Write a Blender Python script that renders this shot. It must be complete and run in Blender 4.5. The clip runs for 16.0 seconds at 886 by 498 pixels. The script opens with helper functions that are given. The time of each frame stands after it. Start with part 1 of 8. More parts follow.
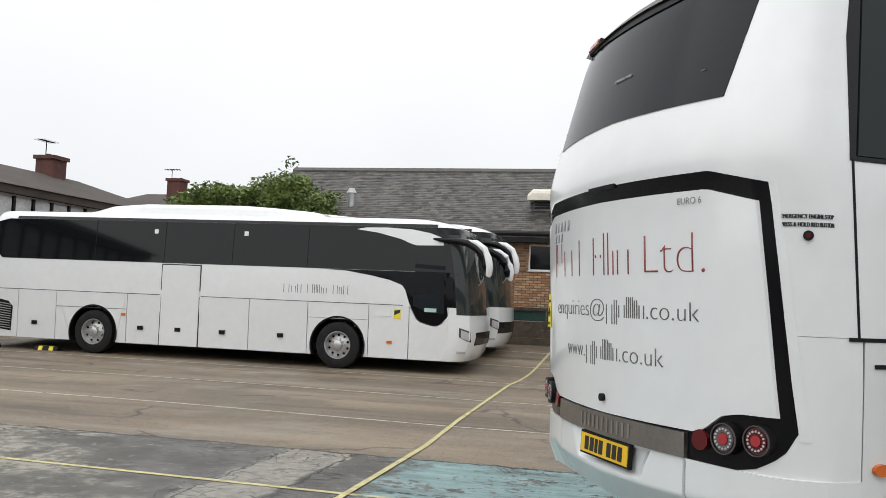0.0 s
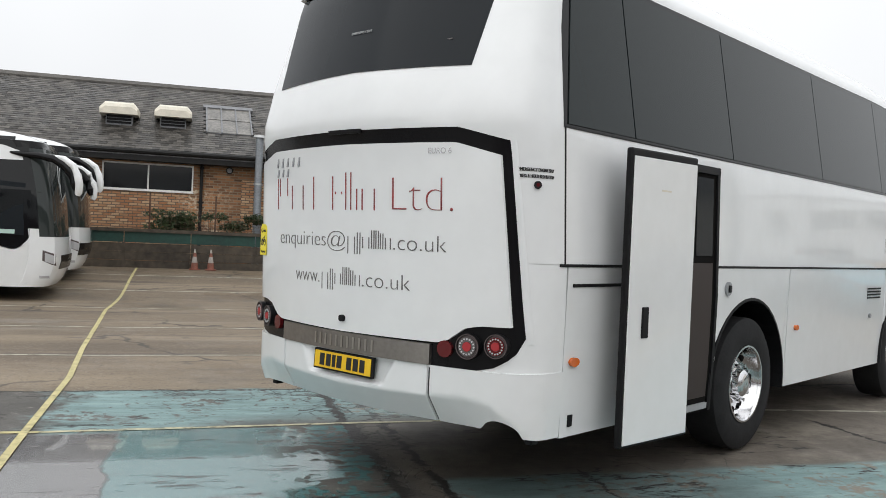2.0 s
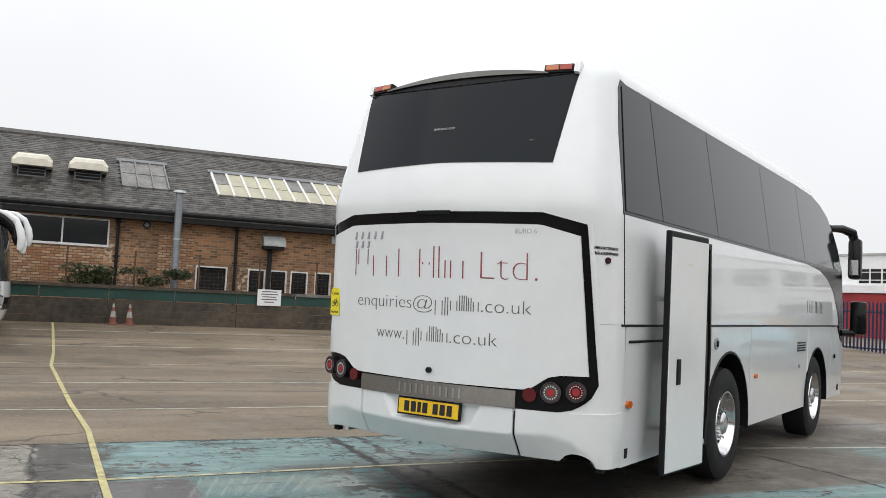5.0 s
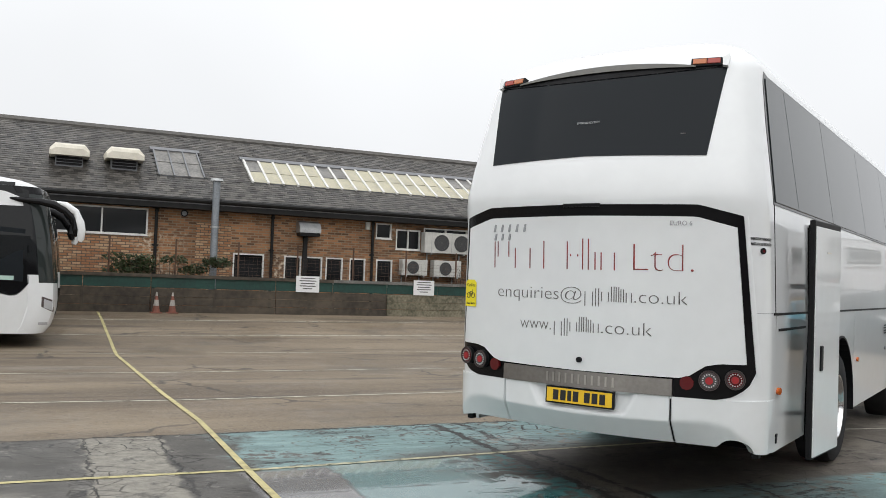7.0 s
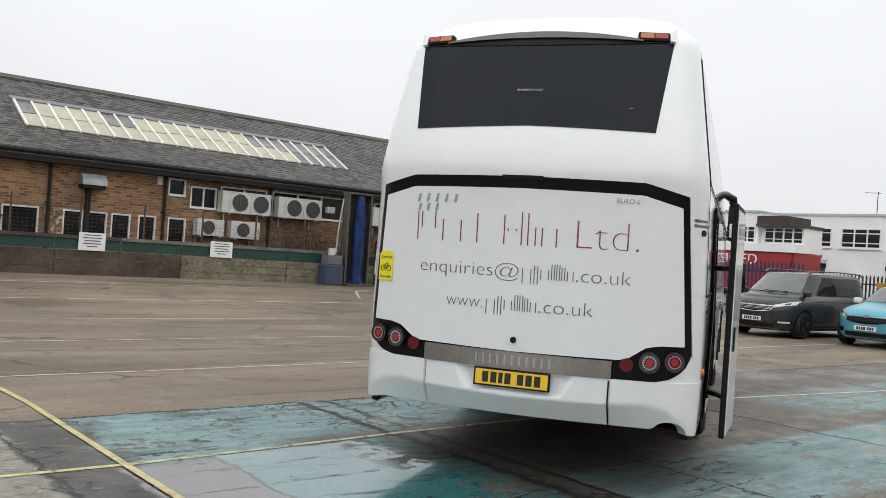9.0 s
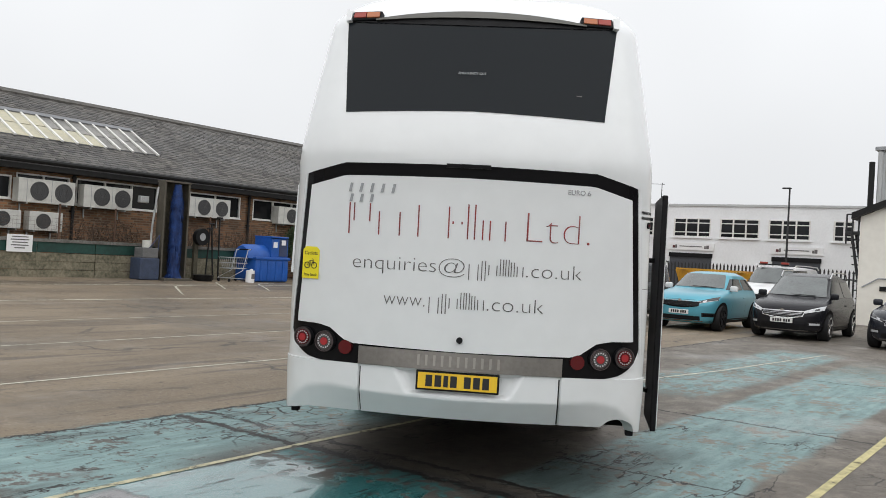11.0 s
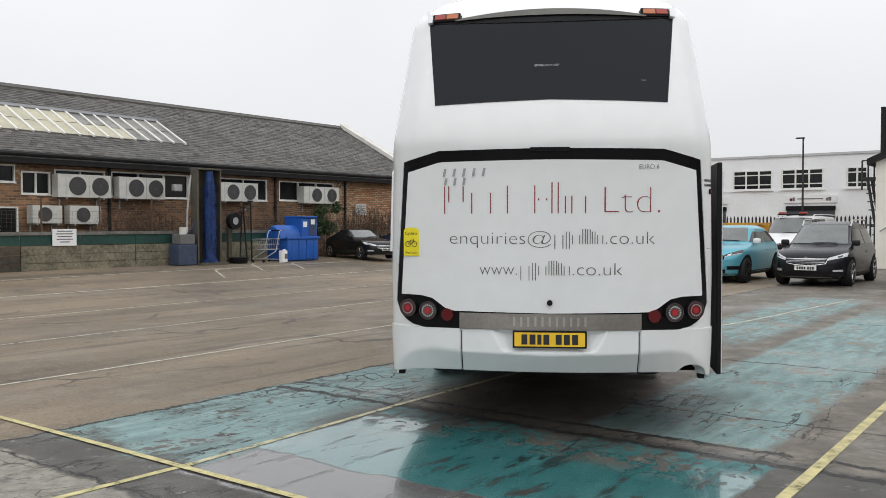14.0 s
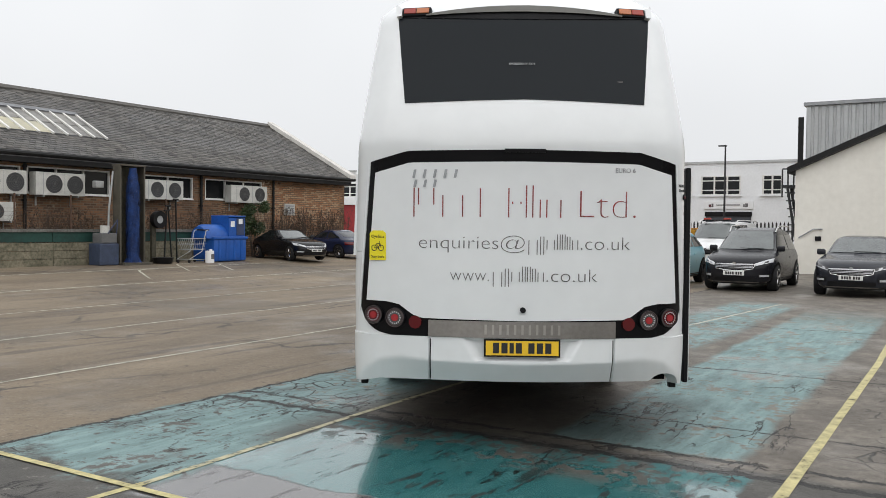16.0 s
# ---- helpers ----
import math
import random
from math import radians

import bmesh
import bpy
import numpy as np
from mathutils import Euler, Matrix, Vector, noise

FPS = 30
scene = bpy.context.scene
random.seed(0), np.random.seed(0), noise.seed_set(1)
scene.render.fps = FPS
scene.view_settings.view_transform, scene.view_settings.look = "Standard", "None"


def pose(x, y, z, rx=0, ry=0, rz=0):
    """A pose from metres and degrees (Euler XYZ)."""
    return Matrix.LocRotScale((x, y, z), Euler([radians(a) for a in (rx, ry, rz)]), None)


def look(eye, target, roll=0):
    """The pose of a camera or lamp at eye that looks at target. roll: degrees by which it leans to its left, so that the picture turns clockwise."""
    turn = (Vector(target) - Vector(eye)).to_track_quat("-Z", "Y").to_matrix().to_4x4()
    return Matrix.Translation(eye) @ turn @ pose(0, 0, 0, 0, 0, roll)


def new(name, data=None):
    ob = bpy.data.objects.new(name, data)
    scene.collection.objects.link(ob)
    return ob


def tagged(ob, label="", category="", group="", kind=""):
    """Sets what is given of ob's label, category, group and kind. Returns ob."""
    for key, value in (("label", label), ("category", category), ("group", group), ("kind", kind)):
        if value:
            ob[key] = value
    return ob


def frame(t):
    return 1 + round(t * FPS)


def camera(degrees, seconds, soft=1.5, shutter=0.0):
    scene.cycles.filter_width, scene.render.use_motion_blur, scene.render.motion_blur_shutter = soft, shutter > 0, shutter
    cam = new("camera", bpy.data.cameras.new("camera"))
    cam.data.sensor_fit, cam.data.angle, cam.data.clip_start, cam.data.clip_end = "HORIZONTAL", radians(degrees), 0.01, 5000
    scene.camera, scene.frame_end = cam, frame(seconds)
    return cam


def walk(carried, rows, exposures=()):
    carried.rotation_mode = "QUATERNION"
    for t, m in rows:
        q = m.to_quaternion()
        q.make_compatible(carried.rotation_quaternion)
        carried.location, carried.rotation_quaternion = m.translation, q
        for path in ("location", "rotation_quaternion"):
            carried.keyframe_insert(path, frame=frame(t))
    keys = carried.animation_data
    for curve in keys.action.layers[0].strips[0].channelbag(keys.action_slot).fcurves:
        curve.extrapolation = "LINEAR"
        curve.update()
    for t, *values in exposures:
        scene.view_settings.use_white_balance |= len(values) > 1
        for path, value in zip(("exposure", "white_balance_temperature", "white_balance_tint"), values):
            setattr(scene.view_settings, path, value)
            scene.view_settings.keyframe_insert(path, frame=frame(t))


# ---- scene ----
cam = camera(54.1, 16.0, soft=0.85)
PATH = [
    (0, (0.161, -0.144, 1.484), (-0.298, 1.799, 1.603), 2.4),
    (0.5, (-0.156, -0.143, 1.495), (-0.646, 1.796, 1.537), 1.1),
    (1, (-0.480, -0.215, 1.529), (-0.663, 1.776, 1.497), 1.9),
    (1.5, (-0.769, -0.311, 1.528), (-0.476, 1.668, 1.543), 2.2),
    (2, (-0.964, -0.567, 1.519), (-0.392, 1.349, 1.492), 2.5),
    (2.5, (-1.184, -0.841, 1.545), (-0.570, 1.060, 1.451), 1.5),
    (3, (-1.517, -0.923, 1.546), (-0.786, 0.938, 1.489), 1.3),
    (3.2, (-1.619, -0.969, 1.549), (-0.829, 0.867, 1.485), 2.3),
    (5.3, (-2.613, -0.999, 1.526), (-1.769, 0.810, 1.645), 2.8),
    (5.5, (-2.633, -0.885, 1.581), (-1.884, 0.969, 1.644), 1.2),
    (6, (-2.961, -0.872, 1.565), (-2.282, 1.009, 1.598), 0.5),
    (6.5, (-3.332, -0.819, 1.563), (-2.616, 1.047, 1.656), 0.4),
    (7, (-3.572, -0.659, 1.555), (-2.725, 1.152, 1.623), 2.1),
    (7.5, (-3.688, -0.316, 1.536), (-2.701, 1.422, 1.612), 2.7),
    (8, (-3.843, -0.112, 1.530), (-2.711, 1.536, 1.551), 3.6),
    (8.2, (-3.943, -0.015, 1.545), (-2.752, 1.592, 1.546), 3.7),
    (10.3, (-4.536, 1.057, 1.564), (-3.058, 2.402, 1.638), 3.7),
    (10.5, (-4.569, 1.146, 1.562), (-3.030, 2.421, 1.614), 3.8),
    (11, (-4.558, 1.404, 1.542), (-2.942, 2.583, 1.558), 3.3),
    (11.2, (-4.530, 1.492, 1.550), (-2.878, 2.624, 1.580), 0.6),
    (11.5, (-4.529, 1.612, 1.565), (-2.893, 2.757, 1.669), 1.0),
    (12, (-4.766, 1.686, 1.576), (-3.093, 2.781, 1.609), 0.9),
    (12.5, (-4.982, 1.640, 1.606), (-3.290, 2.705, 1.533), 1.1),
    (13, (-5.063, 1.477, 1.574), (-3.348, 2.505, 1.568), 0.6),
    (13.5, (-5.101, 1.408, 1.596), (-3.457, 2.545, 1.575), 0.3),
    (14, (-5.478, 1.435, 1.579), (-3.874, 2.629, 1.522), -0.1),
    (14.5, (-5.568, 1.506, 1.591), (-3.907, 2.620, 1.569), -0.1),
    (15, (-5.595, 1.566, 1.579), (-3.904, 2.634, 1.601), 0.3),
    (15.5, (-5.532, 1.672, 1.573), (-3.831, 2.723, 1.604), 0.7),
    (16, (-5.440, 1.872, 1.591), (-3.735, 2.917, 1.538), 0.6),
]
walk(cam, [(t, look(eye, target, roll)) for t, eye, target, roll in PATH], exposures=[(0, 0.09), (3, 0.07), (7, 0.04), (10.5, -0.04), (16, -0.04)])

# ---- overcast daylight ----
world = bpy.data.worlds.new("overcast_sky")
scene.world = world
world.use_nodes = True
wt = world.node_tree
wt.nodes.clear()


def wnode(kind, **sets):
    n = wt.nodes.new(kind)
    for k, v in sets.items():
        setattr(n, k, v)
    return n


SUN_EL, SUN_AZ = radians(41), radians(222)
sky = wnode("ShaderNodeTexSky", sky_type="NISHITA", sun_disc=False, sun_elevation=SUN_EL, sun_rotation=SUN_AZ)
grey = wnode("ShaderNodeHueSaturation")
grey.inputs["Saturation"].default_value = 0.1
grey.inputs["Value"].default_value = 0.1
wt.links.new(sky.outputs[0], grey.inputs["Color"])
coord = wnode("ShaderNodeTexCoord")
sep = wnode("ShaderNodeSeparateXYZ")
wt.links.new(coord.outputs["Generated"], sep.inputs[0])
ramp = wnode("ShaderNodeValToRGB")
ramp.color_ramp.elements[0].position, ramp.color_ramp.elements[0].color = 0.0, (0.80, 0.815, 0.835, 1)
ramp.color_ramp.elements[1].position, ramp.color_ramp.elements[1].color = 1.0, (1.45, 1.48, 1.52, 1)
wt.links.new(sep.outputs["Z"], ramp.inputs[0])
cloud = wnode("ShaderNodeTexNoise")
cloud.inputs["Scale"].default_value = 2.2
cloud.inputs["Detail"].default_value = 3
wt.links.new(coord.outputs["Generated"], cloud.inputs["Vector"])
cmap = wnode("ShaderNodeMapRange")
cmap.inputs[1].default_value, cmap.inputs[2].default_value = 0.3, 0.7
cmap.inputs[3].default_value, cmap.inputs[4].default_value = 0.95, 1.05
wt.links.new(cloud.outputs[0], cmap.inputs[0])
cmul = wnode("ShaderNodeMix", data_type="RGBA", blend_type="MULTIPLY")
cmul.inputs[0].default_value = 1.0
wt.links.new(ramp.outputs[0], cmul.inputs[6])
wt.links.new(cmap.outputs[0], cmul.inputs[7])
cmix = wnode("ShaderNodeMix", data_type="RGBA")
cmix.inputs[0].default_value = 0.93
wt.links.new(grey.outputs[0], cmix.inputs[6])
wt.links.new(cmul.outputs[2], cmix.inputs[7])
bg = wnode("ShaderNodeBackground")
bg.inputs["Strength"].default_value = 1.0
wout = wnode("ShaderNodeOutputWorld")
wt.links.new(cmix.outputs[2], bg.inputs["Color"])
wt.links.new(bg.outputs[0], wout.inputs[0])

sun_data = bpy.data.lights.new("sun", "SUN")
sun_data.energy, sun_data.angle, sun_data.color = 0.98, radians(110), (1.0, 0.97, 0.93)
sun = new("sun", sun_data)
sun.matrix_world = look((-20, -18, 24), (0, 4, 0))

# ---- materials ----


def material(name, color, rough=0.6, metal=0.0, var=0.0, scale=3.0, bump=0.0, bscale=30.0, coat=0.0, color2=None, wear=0.0, spec=0.5, rvar=0.0):
    """A procedural surface: base colour with variation at two scales, fine relief and uneven gloss."""
    m = bpy.data.materials.new(name)
    m.use_nodes = True
    nt = m.node_tree
    b = nt.nodes["Principled BSDF"]
    b.inputs["Base Color"].default_value = (*color, 1)
    b.inputs["Roughness"].default_value = rough
    b.inputs["Metallic"].default_value = metal
    b.inputs["Coat Weight"].default_value = coat
    b.inputs["Coat Roughness"].default_value = 0.04
    b.inputs["Specular IOR Level"].default_value = spec
    tc = nt.nodes.new("ShaderNodeTexCoord")
    if var or color2:
        n1 = nt.nodes.new("ShaderNodeTexNoise")
        n1.inputs["Scale"].default_value, n1.inputs["Detail"].default_value = scale, 6
        n2 = nt.nodes.new("ShaderNodeTexNoise")
        n2.inputs["Scale"].default_value, n2.inputs["Detail"].default_value = scale * 9, 4
        nt.links.new(tc.outputs["Object"], n1.inputs["Vector"])
        nt.links.new(tc.outputs["Object"], n2.inputs["Vector"])
        mx = nt.nodes.new("ShaderNodeMath")
        mx.operation = "MULTIPLY_ADD"
        mx.inputs[1].default_value, mx.inputs[2].default_value = 0.45, 0.0
        nt.links.new(n2.outputs[0], mx.inputs[0])
        ad = nt.nodes.new("ShaderNodeMath")
        ad.operation = "MULTIPLY_ADD"
        ad.inputs[1].default_value = 0.55
        nt.links.new(n1.outputs[0], ad.inputs[0])
        nt.links.new(mx.outputs[0], ad.inputs[2])
        r = nt.nodes.new("ShaderNodeValToRGB")
        c2 = color2 or tuple(max(0.0, c * (1 - var)) for c in color)
        hi = color if color2 else tuple(min(1.0, c * (1 + var)) for c in color)
        r.color_ramp.elements[0].position, r.color_ramp.elements[0].color = 0.36, (*c2, 1)
        r.color_ramp.elements[1].position, r.color_ramp.elements[1].color = 0.64, (*hi, 1)
        nt.links.new(ad.outputs[0], r.inputs[0])
        nt.links.new(r.outputs[0], b.inputs["Base Color"])
        if rvar:
            mr = nt.nodes.new("ShaderNodeMapRange")
            mr.inputs[1].default_value, mr.inputs[2].default_value = 0.35, 0.65
            mr.inputs[3].default_value, mr.inputs[4].default_value = max(0.02, rough - rvar), min(1, rough + rvar)
            nt.links.new(n1.outputs[0], mr.inputs[0])
            nt.links.new(mr.outputs[0], b.inputs["Roughness"])
    if bump:
        n3 = nt.nodes.new("ShaderNodeTexNoise")
        n3.inputs["Scale"].default_value, n3.inputs["Detail"].default_value = bscale, 5
        nt.links.new(tc.outputs["Object"], n3.inputs["Vector"])
        bp = nt.nodes.new("ShaderNodeBump")
        bp.inputs["Strength"].default_value, bp.inputs["Distance"].default_value = bump, 0.02
        nt.links.new(n3.outputs[0], bp.inputs["Height"])
        nt.links.new(bp.outputs[0], b.inputs["Normal"])
    return m


M = {}
M["coach_white"] = material("white coach paint", (0.77, 0.785, 0.79), 0.28, coat=0.9, var=0.03, scale=0.7)
M["coach_white_lower"] = material("white coach paint with road film", (0.765, 0.78, 0.785), 0.3, coat=0.8, color2=(0.72, 0.735, 0.735), scale=0.8)
M["black_gloss"] = material("gloss black trim", (0.006, 0.006, 0.007), 0.15, spec=0.22)
M["black_matt"] = material("matt black plastic", (0.008, 0.008, 0.009), 0.5, var=0.3, scale=6, spec=0.18)
M["rubber"] = material("tyre rubber", (0.014, 0.014, 0.015), 0.75, var=0.3, scale=8, bump=0.1, spec=0.25)
M["tint"] = material("dark tinted glass", (0.014, 0.017, 0.02), 0.12, spec=0.14)
M["tint_side"] = material("side tinted glass", (0.012, 0.018, 0.019), 0.05, spec=0.2)
M["steel"] = material("brushed steel", (0.36, 0.34, 0.32), 0.34, metal=1.0, var=0.12, scale=4)
M["chrome"] = material("polished alloy", (0.68, 0.68, 0.69), 0.13, metal=1.0, var=0.06, scale=9)
M["grey_metal"] = material("grey painted metal", (0.30, 0.31, 0.32), 0.45, var=0.15, scale=4)
M["red_lens"] = material("red lamp lens", (0.10, 0.006, 0.008), 0.15, coat=0.2)
M["amber_lens"] = material("amber lamp lens", (0.62, 0.13, 0.015), 0.15, coat=0.3)
M["clear_lens"] = material("clear lamp lens", (0.45, 0.45, 0.46), 0.15, coat=0.4)
M["lens_bright"] = material("bright lamp lens", (0.55, 0.56, 0.58), 0.12, coat=0.6, var=0.15, scale=20)
M["lens_dots"] = material("red reflector dots", (0.36, 0.03, 0.035), 0.25)
M["bowl_silver"] = material("silvered lamp bowl", (0.20, 0.185, 0.185), 0.25, metal=0.6, var=0.2, scale=30)
M["lamp_dark"] = material("smoked lamp bowl", (0.09, 0.07, 0.07), 0.2, var=0.2, scale=20)
M["plate_yellow"] = material("yellow plate", (0.80, 0.50, 0.02), 0.35, var=0.04, scale=6)
M["plate_white"] = material("white plate", (0.75, 0.75, 0.73), 0.35)
M["ink"] = material("black lettering", (0.01, 0.01, 0.011), 0.5)
M["ink_grey"] = material("grey lettering", (0.13, 0.12, 0.12), 0.45)
M["sticker_yellow"] = material("yellow sticker", (0.80, 0.68, 0.02), 0.4)
M["sticker_white"] = material("white sticker", (0.78, 0.78, 0.78), 0.4)
# near black that puts deep shade into the colour of gaps and undersides
M["void"] = material("near black for shade", (0.006, 0.0055, 0.005), 0.9, spec=0.1)
M["door_brown"] = material("near black for shade panel", (0.03, 0.02, 0.017), 0.6)

# ---- mesh helpers ----


def to_mesh(name, bm, mat, smooth=False):
    me = bpy.data.meshes.new(name)
    bmesh.ops.recalc_face_normals(bm, faces=bm.faces[:])
    bm.to_mesh(me)
    bm.free()
    me.materials.append(M[mat] if isinstance(mat, str) else mat)
    if smooth:
        for p in me.polygons:
            p.use_smooth = True
        me.set_sharp_from_angle(angle=radians(smooth if smooth is not True else 40))
    return me


def part(name, bm, mat, parent, label="", smooth=False, m=None):
    """Links a bmesh as one mesh object under a thing or a part."""
    ob = new(name, to_mesh(name, bm, mat, smooth))
    ob.parent = parent
    if m is not None:
        ob.matrix_basis = m
    return tagged(ob, label)


def thing(name, label, category, m=None, group="", kind=""):
    ob = new(name)
    ob.empty_display_size = 0.2
    if m is not None:
        ob.matrix_basis = m
    return tagged(ob, label, category, group, kind)


def solid(name, bm, mat, label="", category="", group="", kind="", m=None, smooth=False):
    ob = new(name, to_mesh(name, bm, mat, smooth))
    if m is not None:
        ob.matrix_basis = m
    return tagged(ob, label, category, group, kind)


def B():
    return bmesh.new()


def box(bm, x0, x1, y0, y1, z0, z1, bevel=0.0):
    """A box, with small chamfers where bevel is given."""
    g = bmesh.ops.create_cube(bm, size=1.0)
    for v in g["verts"]:
        v.co = Vector((x0 if v.co.x < 0 else x1, y0 if v.co.y < 0 else y1, z0 if v.co.z < 0 else z1))
    if bevel:
        es = list({e for v in g["verts"] for e in v.link_edges})
        bmesh.ops.bevel(bm, geom=es, offset=bevel, segments=2, affect="EDGES", profile=0.5)
    return bm


def cyl(bm, c, axis, r, depth, seg=24, r2=None):
    """A cylinder or cone round c along the axis 'x', 'y' or 'z'."""
    rot = {"x": Matrix.Rotation(radians(90), 4, "Y"), "y": Matrix.Rotation(radians(-90), 4, "X"), "z": Matrix.Identity(4)}[axis]
    bmesh.ops.create_cone(bm, cap_ends=True, segments=seg, radius1=r, radius2=r if r2 is None else r2, depth=depth, matrix=Matrix.Translation(c) @ rot)
    return bm


def ring(bm, c, axis, r0, r1, depth, seg=28):
    """A flat ring with a hole."""
    cx, cy, cz = c
    rows = []
    for k in range(seg):
        a = 2 * math.pi * k / seg
        row = []
        for r, d in ((r0, -depth / 2), (r1, -depth / 2), (r1, depth / 2), (r0, depth / 2)):
            u, v = r * math.cos(a), r * math.sin(a)
            p = {"x": (cx + d, cy + u, cz + v), "y": (cx + u, cy + d, cz + v), "z": (cx + u, cy + v, cz + d)}[axis]
            row.append(bm.verts.new(p))
        rows.append(row)
    for k in range(seg):
        a, b = rows[k], rows[(k + 1) % seg]
        for i in range(4):
            j = (i + 1) % 4
            bm.faces.new((a[i], a[j], b[j], b[i]))
    return bm


def tube(bm, pts, r, seg=8):
    """A round bar along points."""
    rows = []
    n = len(pts)
    pts = [Vector(p) for p in pts]
    for i, p in enumerate(pts):
        d = (pts[min(i + 1, n - 1)] - pts[max(i - 1, 0)]).normalized()
        up = Vector((0, 0, 1)) if abs(d.z) < 0.9 else Vector((1, 0, 0))
        s = d.cross(up).normalized()
        t = s.cross(d)
        rr = r[i] if isinstance(r, (list, tuple)) else r
        rows.append([bm.verts.new(p + s * rr * math.cos(2 * math.pi * k / seg) + t * rr * math.sin(2 * math.pi * k / seg)) for k in range(seg)])
    for a, b in zip(rows, rows[1:]):
        for k in range(seg):
            bm.faces.new((a[k], a[(k + 1) % seg], b[(k + 1) % seg], b[k]))
    bm.faces.new(rows[0][::-1])
    bm.faces.new(rows[-1])
    return bm


def prism(bm, pts, place0, place1):
    """A polygon of (a, b) pairs swept from place0(a, b) to place1(a, b)."""
    lo = [bm.verts.new(place0(a, b)) for a, b in pts]
    hi = [bm.verts.new(place1(a, b)) for a, b in pts]
    n = len(pts)
    bm.faces.new(lo[::-1])
    bm.faces.new(hi)
    for i in range(n):
        j = (i + 1) % n
        bm.faces.new((lo[i], lo[j], hi[j], hi[i]))
    return bm


def loft(bm, rows, closed=True, caps=True):
    """Quads between rows of points; rows may be closed rings."""
    vs = [[bm.verts.new(p) for p in row] for row in rows]
    n = len(rows[0])
    for a, b in zip(vs, vs[1:]):
        for k in range(n if closed else n - 1):
            j = (k + 1) % n
            bm.faces.new((a[k], a[j], b[j], b[k]))
    if caps and closed:
        bm.faces.new(vs[0][::-1])
        bm.faces.new(vs[-1])
    return bm


def sheet(bm, outer, inner):
    """A curved panel between two equal grids of points, closed round its rim."""
    o = [[bm.verts.new(p) for p in row] for row in outer]
    i = [[bm.verts.new(p) for p in row] for row in inner]
    nr, nc = len(o), len(o[0])
    for a in range(nr - 1):
        for b in range(nc - 1):
            bm.faces.new((o[a][b], o[a][b + 1], o[a + 1][b + 1], o[a + 1][b]))
            bm.faces.new((i[a][b], i[a + 1][b], i[a + 1][b + 1], i[a][b + 1]))
    rim = [(0, b) for b in range(nc)] + [(a, nc - 1) for a in range(1, nr)] + [(nr - 1, b) for b in range(nc - 2, -1, -1)] + [(a, 0) for a in range(nr - 2, 0, -1)]
    for p, q in zip(rim, rim[1:] + rim[:1]):
        bm.faces.new((o[p[0]][p[1]], i[p[0]][p[1]], i[q[0]][q[1]], o[q[0]][q[1]]))
    return bm


def lerp(table, v):
    """Straight-line interpolation in a table of (key, value)."""
    if v <= table[0][0]:
        return table[0][1]
    for (a, p), (b, q) in zip(table, table[1:]):
        if v <= b:
            return p + (q - p) * (v - a) / (b - a)
    return table[-1][1]


def words(text, size, mat, parent, m, name="lettering", squeeze=1.0):
    """Raised lettering in the built-in font, centred on m, reading along x with z as its up."""
    cu = bpy.data.curves.new(name, "FONT")
    cu.body, cu.size, cu.extrude, cu.align_x, cu.align_y = text, size, 0.001, "CENTER", "CENTER"
    tmp = bpy.data.objects.new(name, cu)
    me = bpy.data.meshes.new_from_object(tmp)
    bpy.data.objects.remove(tmp)
    me.materials.append(M[mat])
    ob = new(name, me)
    ob.parent = parent
    ob.matrix_basis = m @ Matrix.Rotation(radians(90), 4, "X") @ Matrix.Diagonal((squeeze, 1, 1, 1))
    return ob


def mark_shape(bm, place, a, b, c, d, s):
    """One plain mark of writing: an upright bar, or a pair of bars when wide."""
    if b - a < 4.5 * s or b - a < 0.22 * (d - c):
        at = [(a + b) / 2]
    else:
        at = [a + s * 0.6, b - s * 0.6]
    for m in at:
        prism(bm, [(m - s * 0.6, c), (m + s * 0.6, c), (m + s * 0.6, d), (m - s * 0.6, d)], lambda u, v: place(u, v, 0.0), lambda u, v: place(u, v, 0.0025))


def marks(bm, place, total, height, glyphs, stroke, bars=False):
    """Writing kept as plain marks. glyphs: (width share, low, high); a height of 0 is a space."""
    whole = sum(abs(g[0]) for g in glyphs)
    x = -total / 2
    for wd, lo, hi in glyphs:
        w = abs(wd) / whole * total
        if hi > lo:
            a, b, c, d = x + w * 0.14, x + w * 0.86, lo * height, hi * height
            if bars:
                prism(bm, [(a, c), (b, c), (b, d), (a, d)], lambda u, v: place(u, v, 0.0), lambda u, v: place(u, v, 0.0025))
            else:
                mark_shape(bm, place, a, b, c, d, stroke)
        x += w
    return bm

# ---- ground ----


def gz(y):
    """The yard is level and rises a little towards the boundary wall."""
    t = min(1.0, max(0.0, (y - 16.5) / 7.0))
    return 0.38 * t * t * (3 - 2 * t)


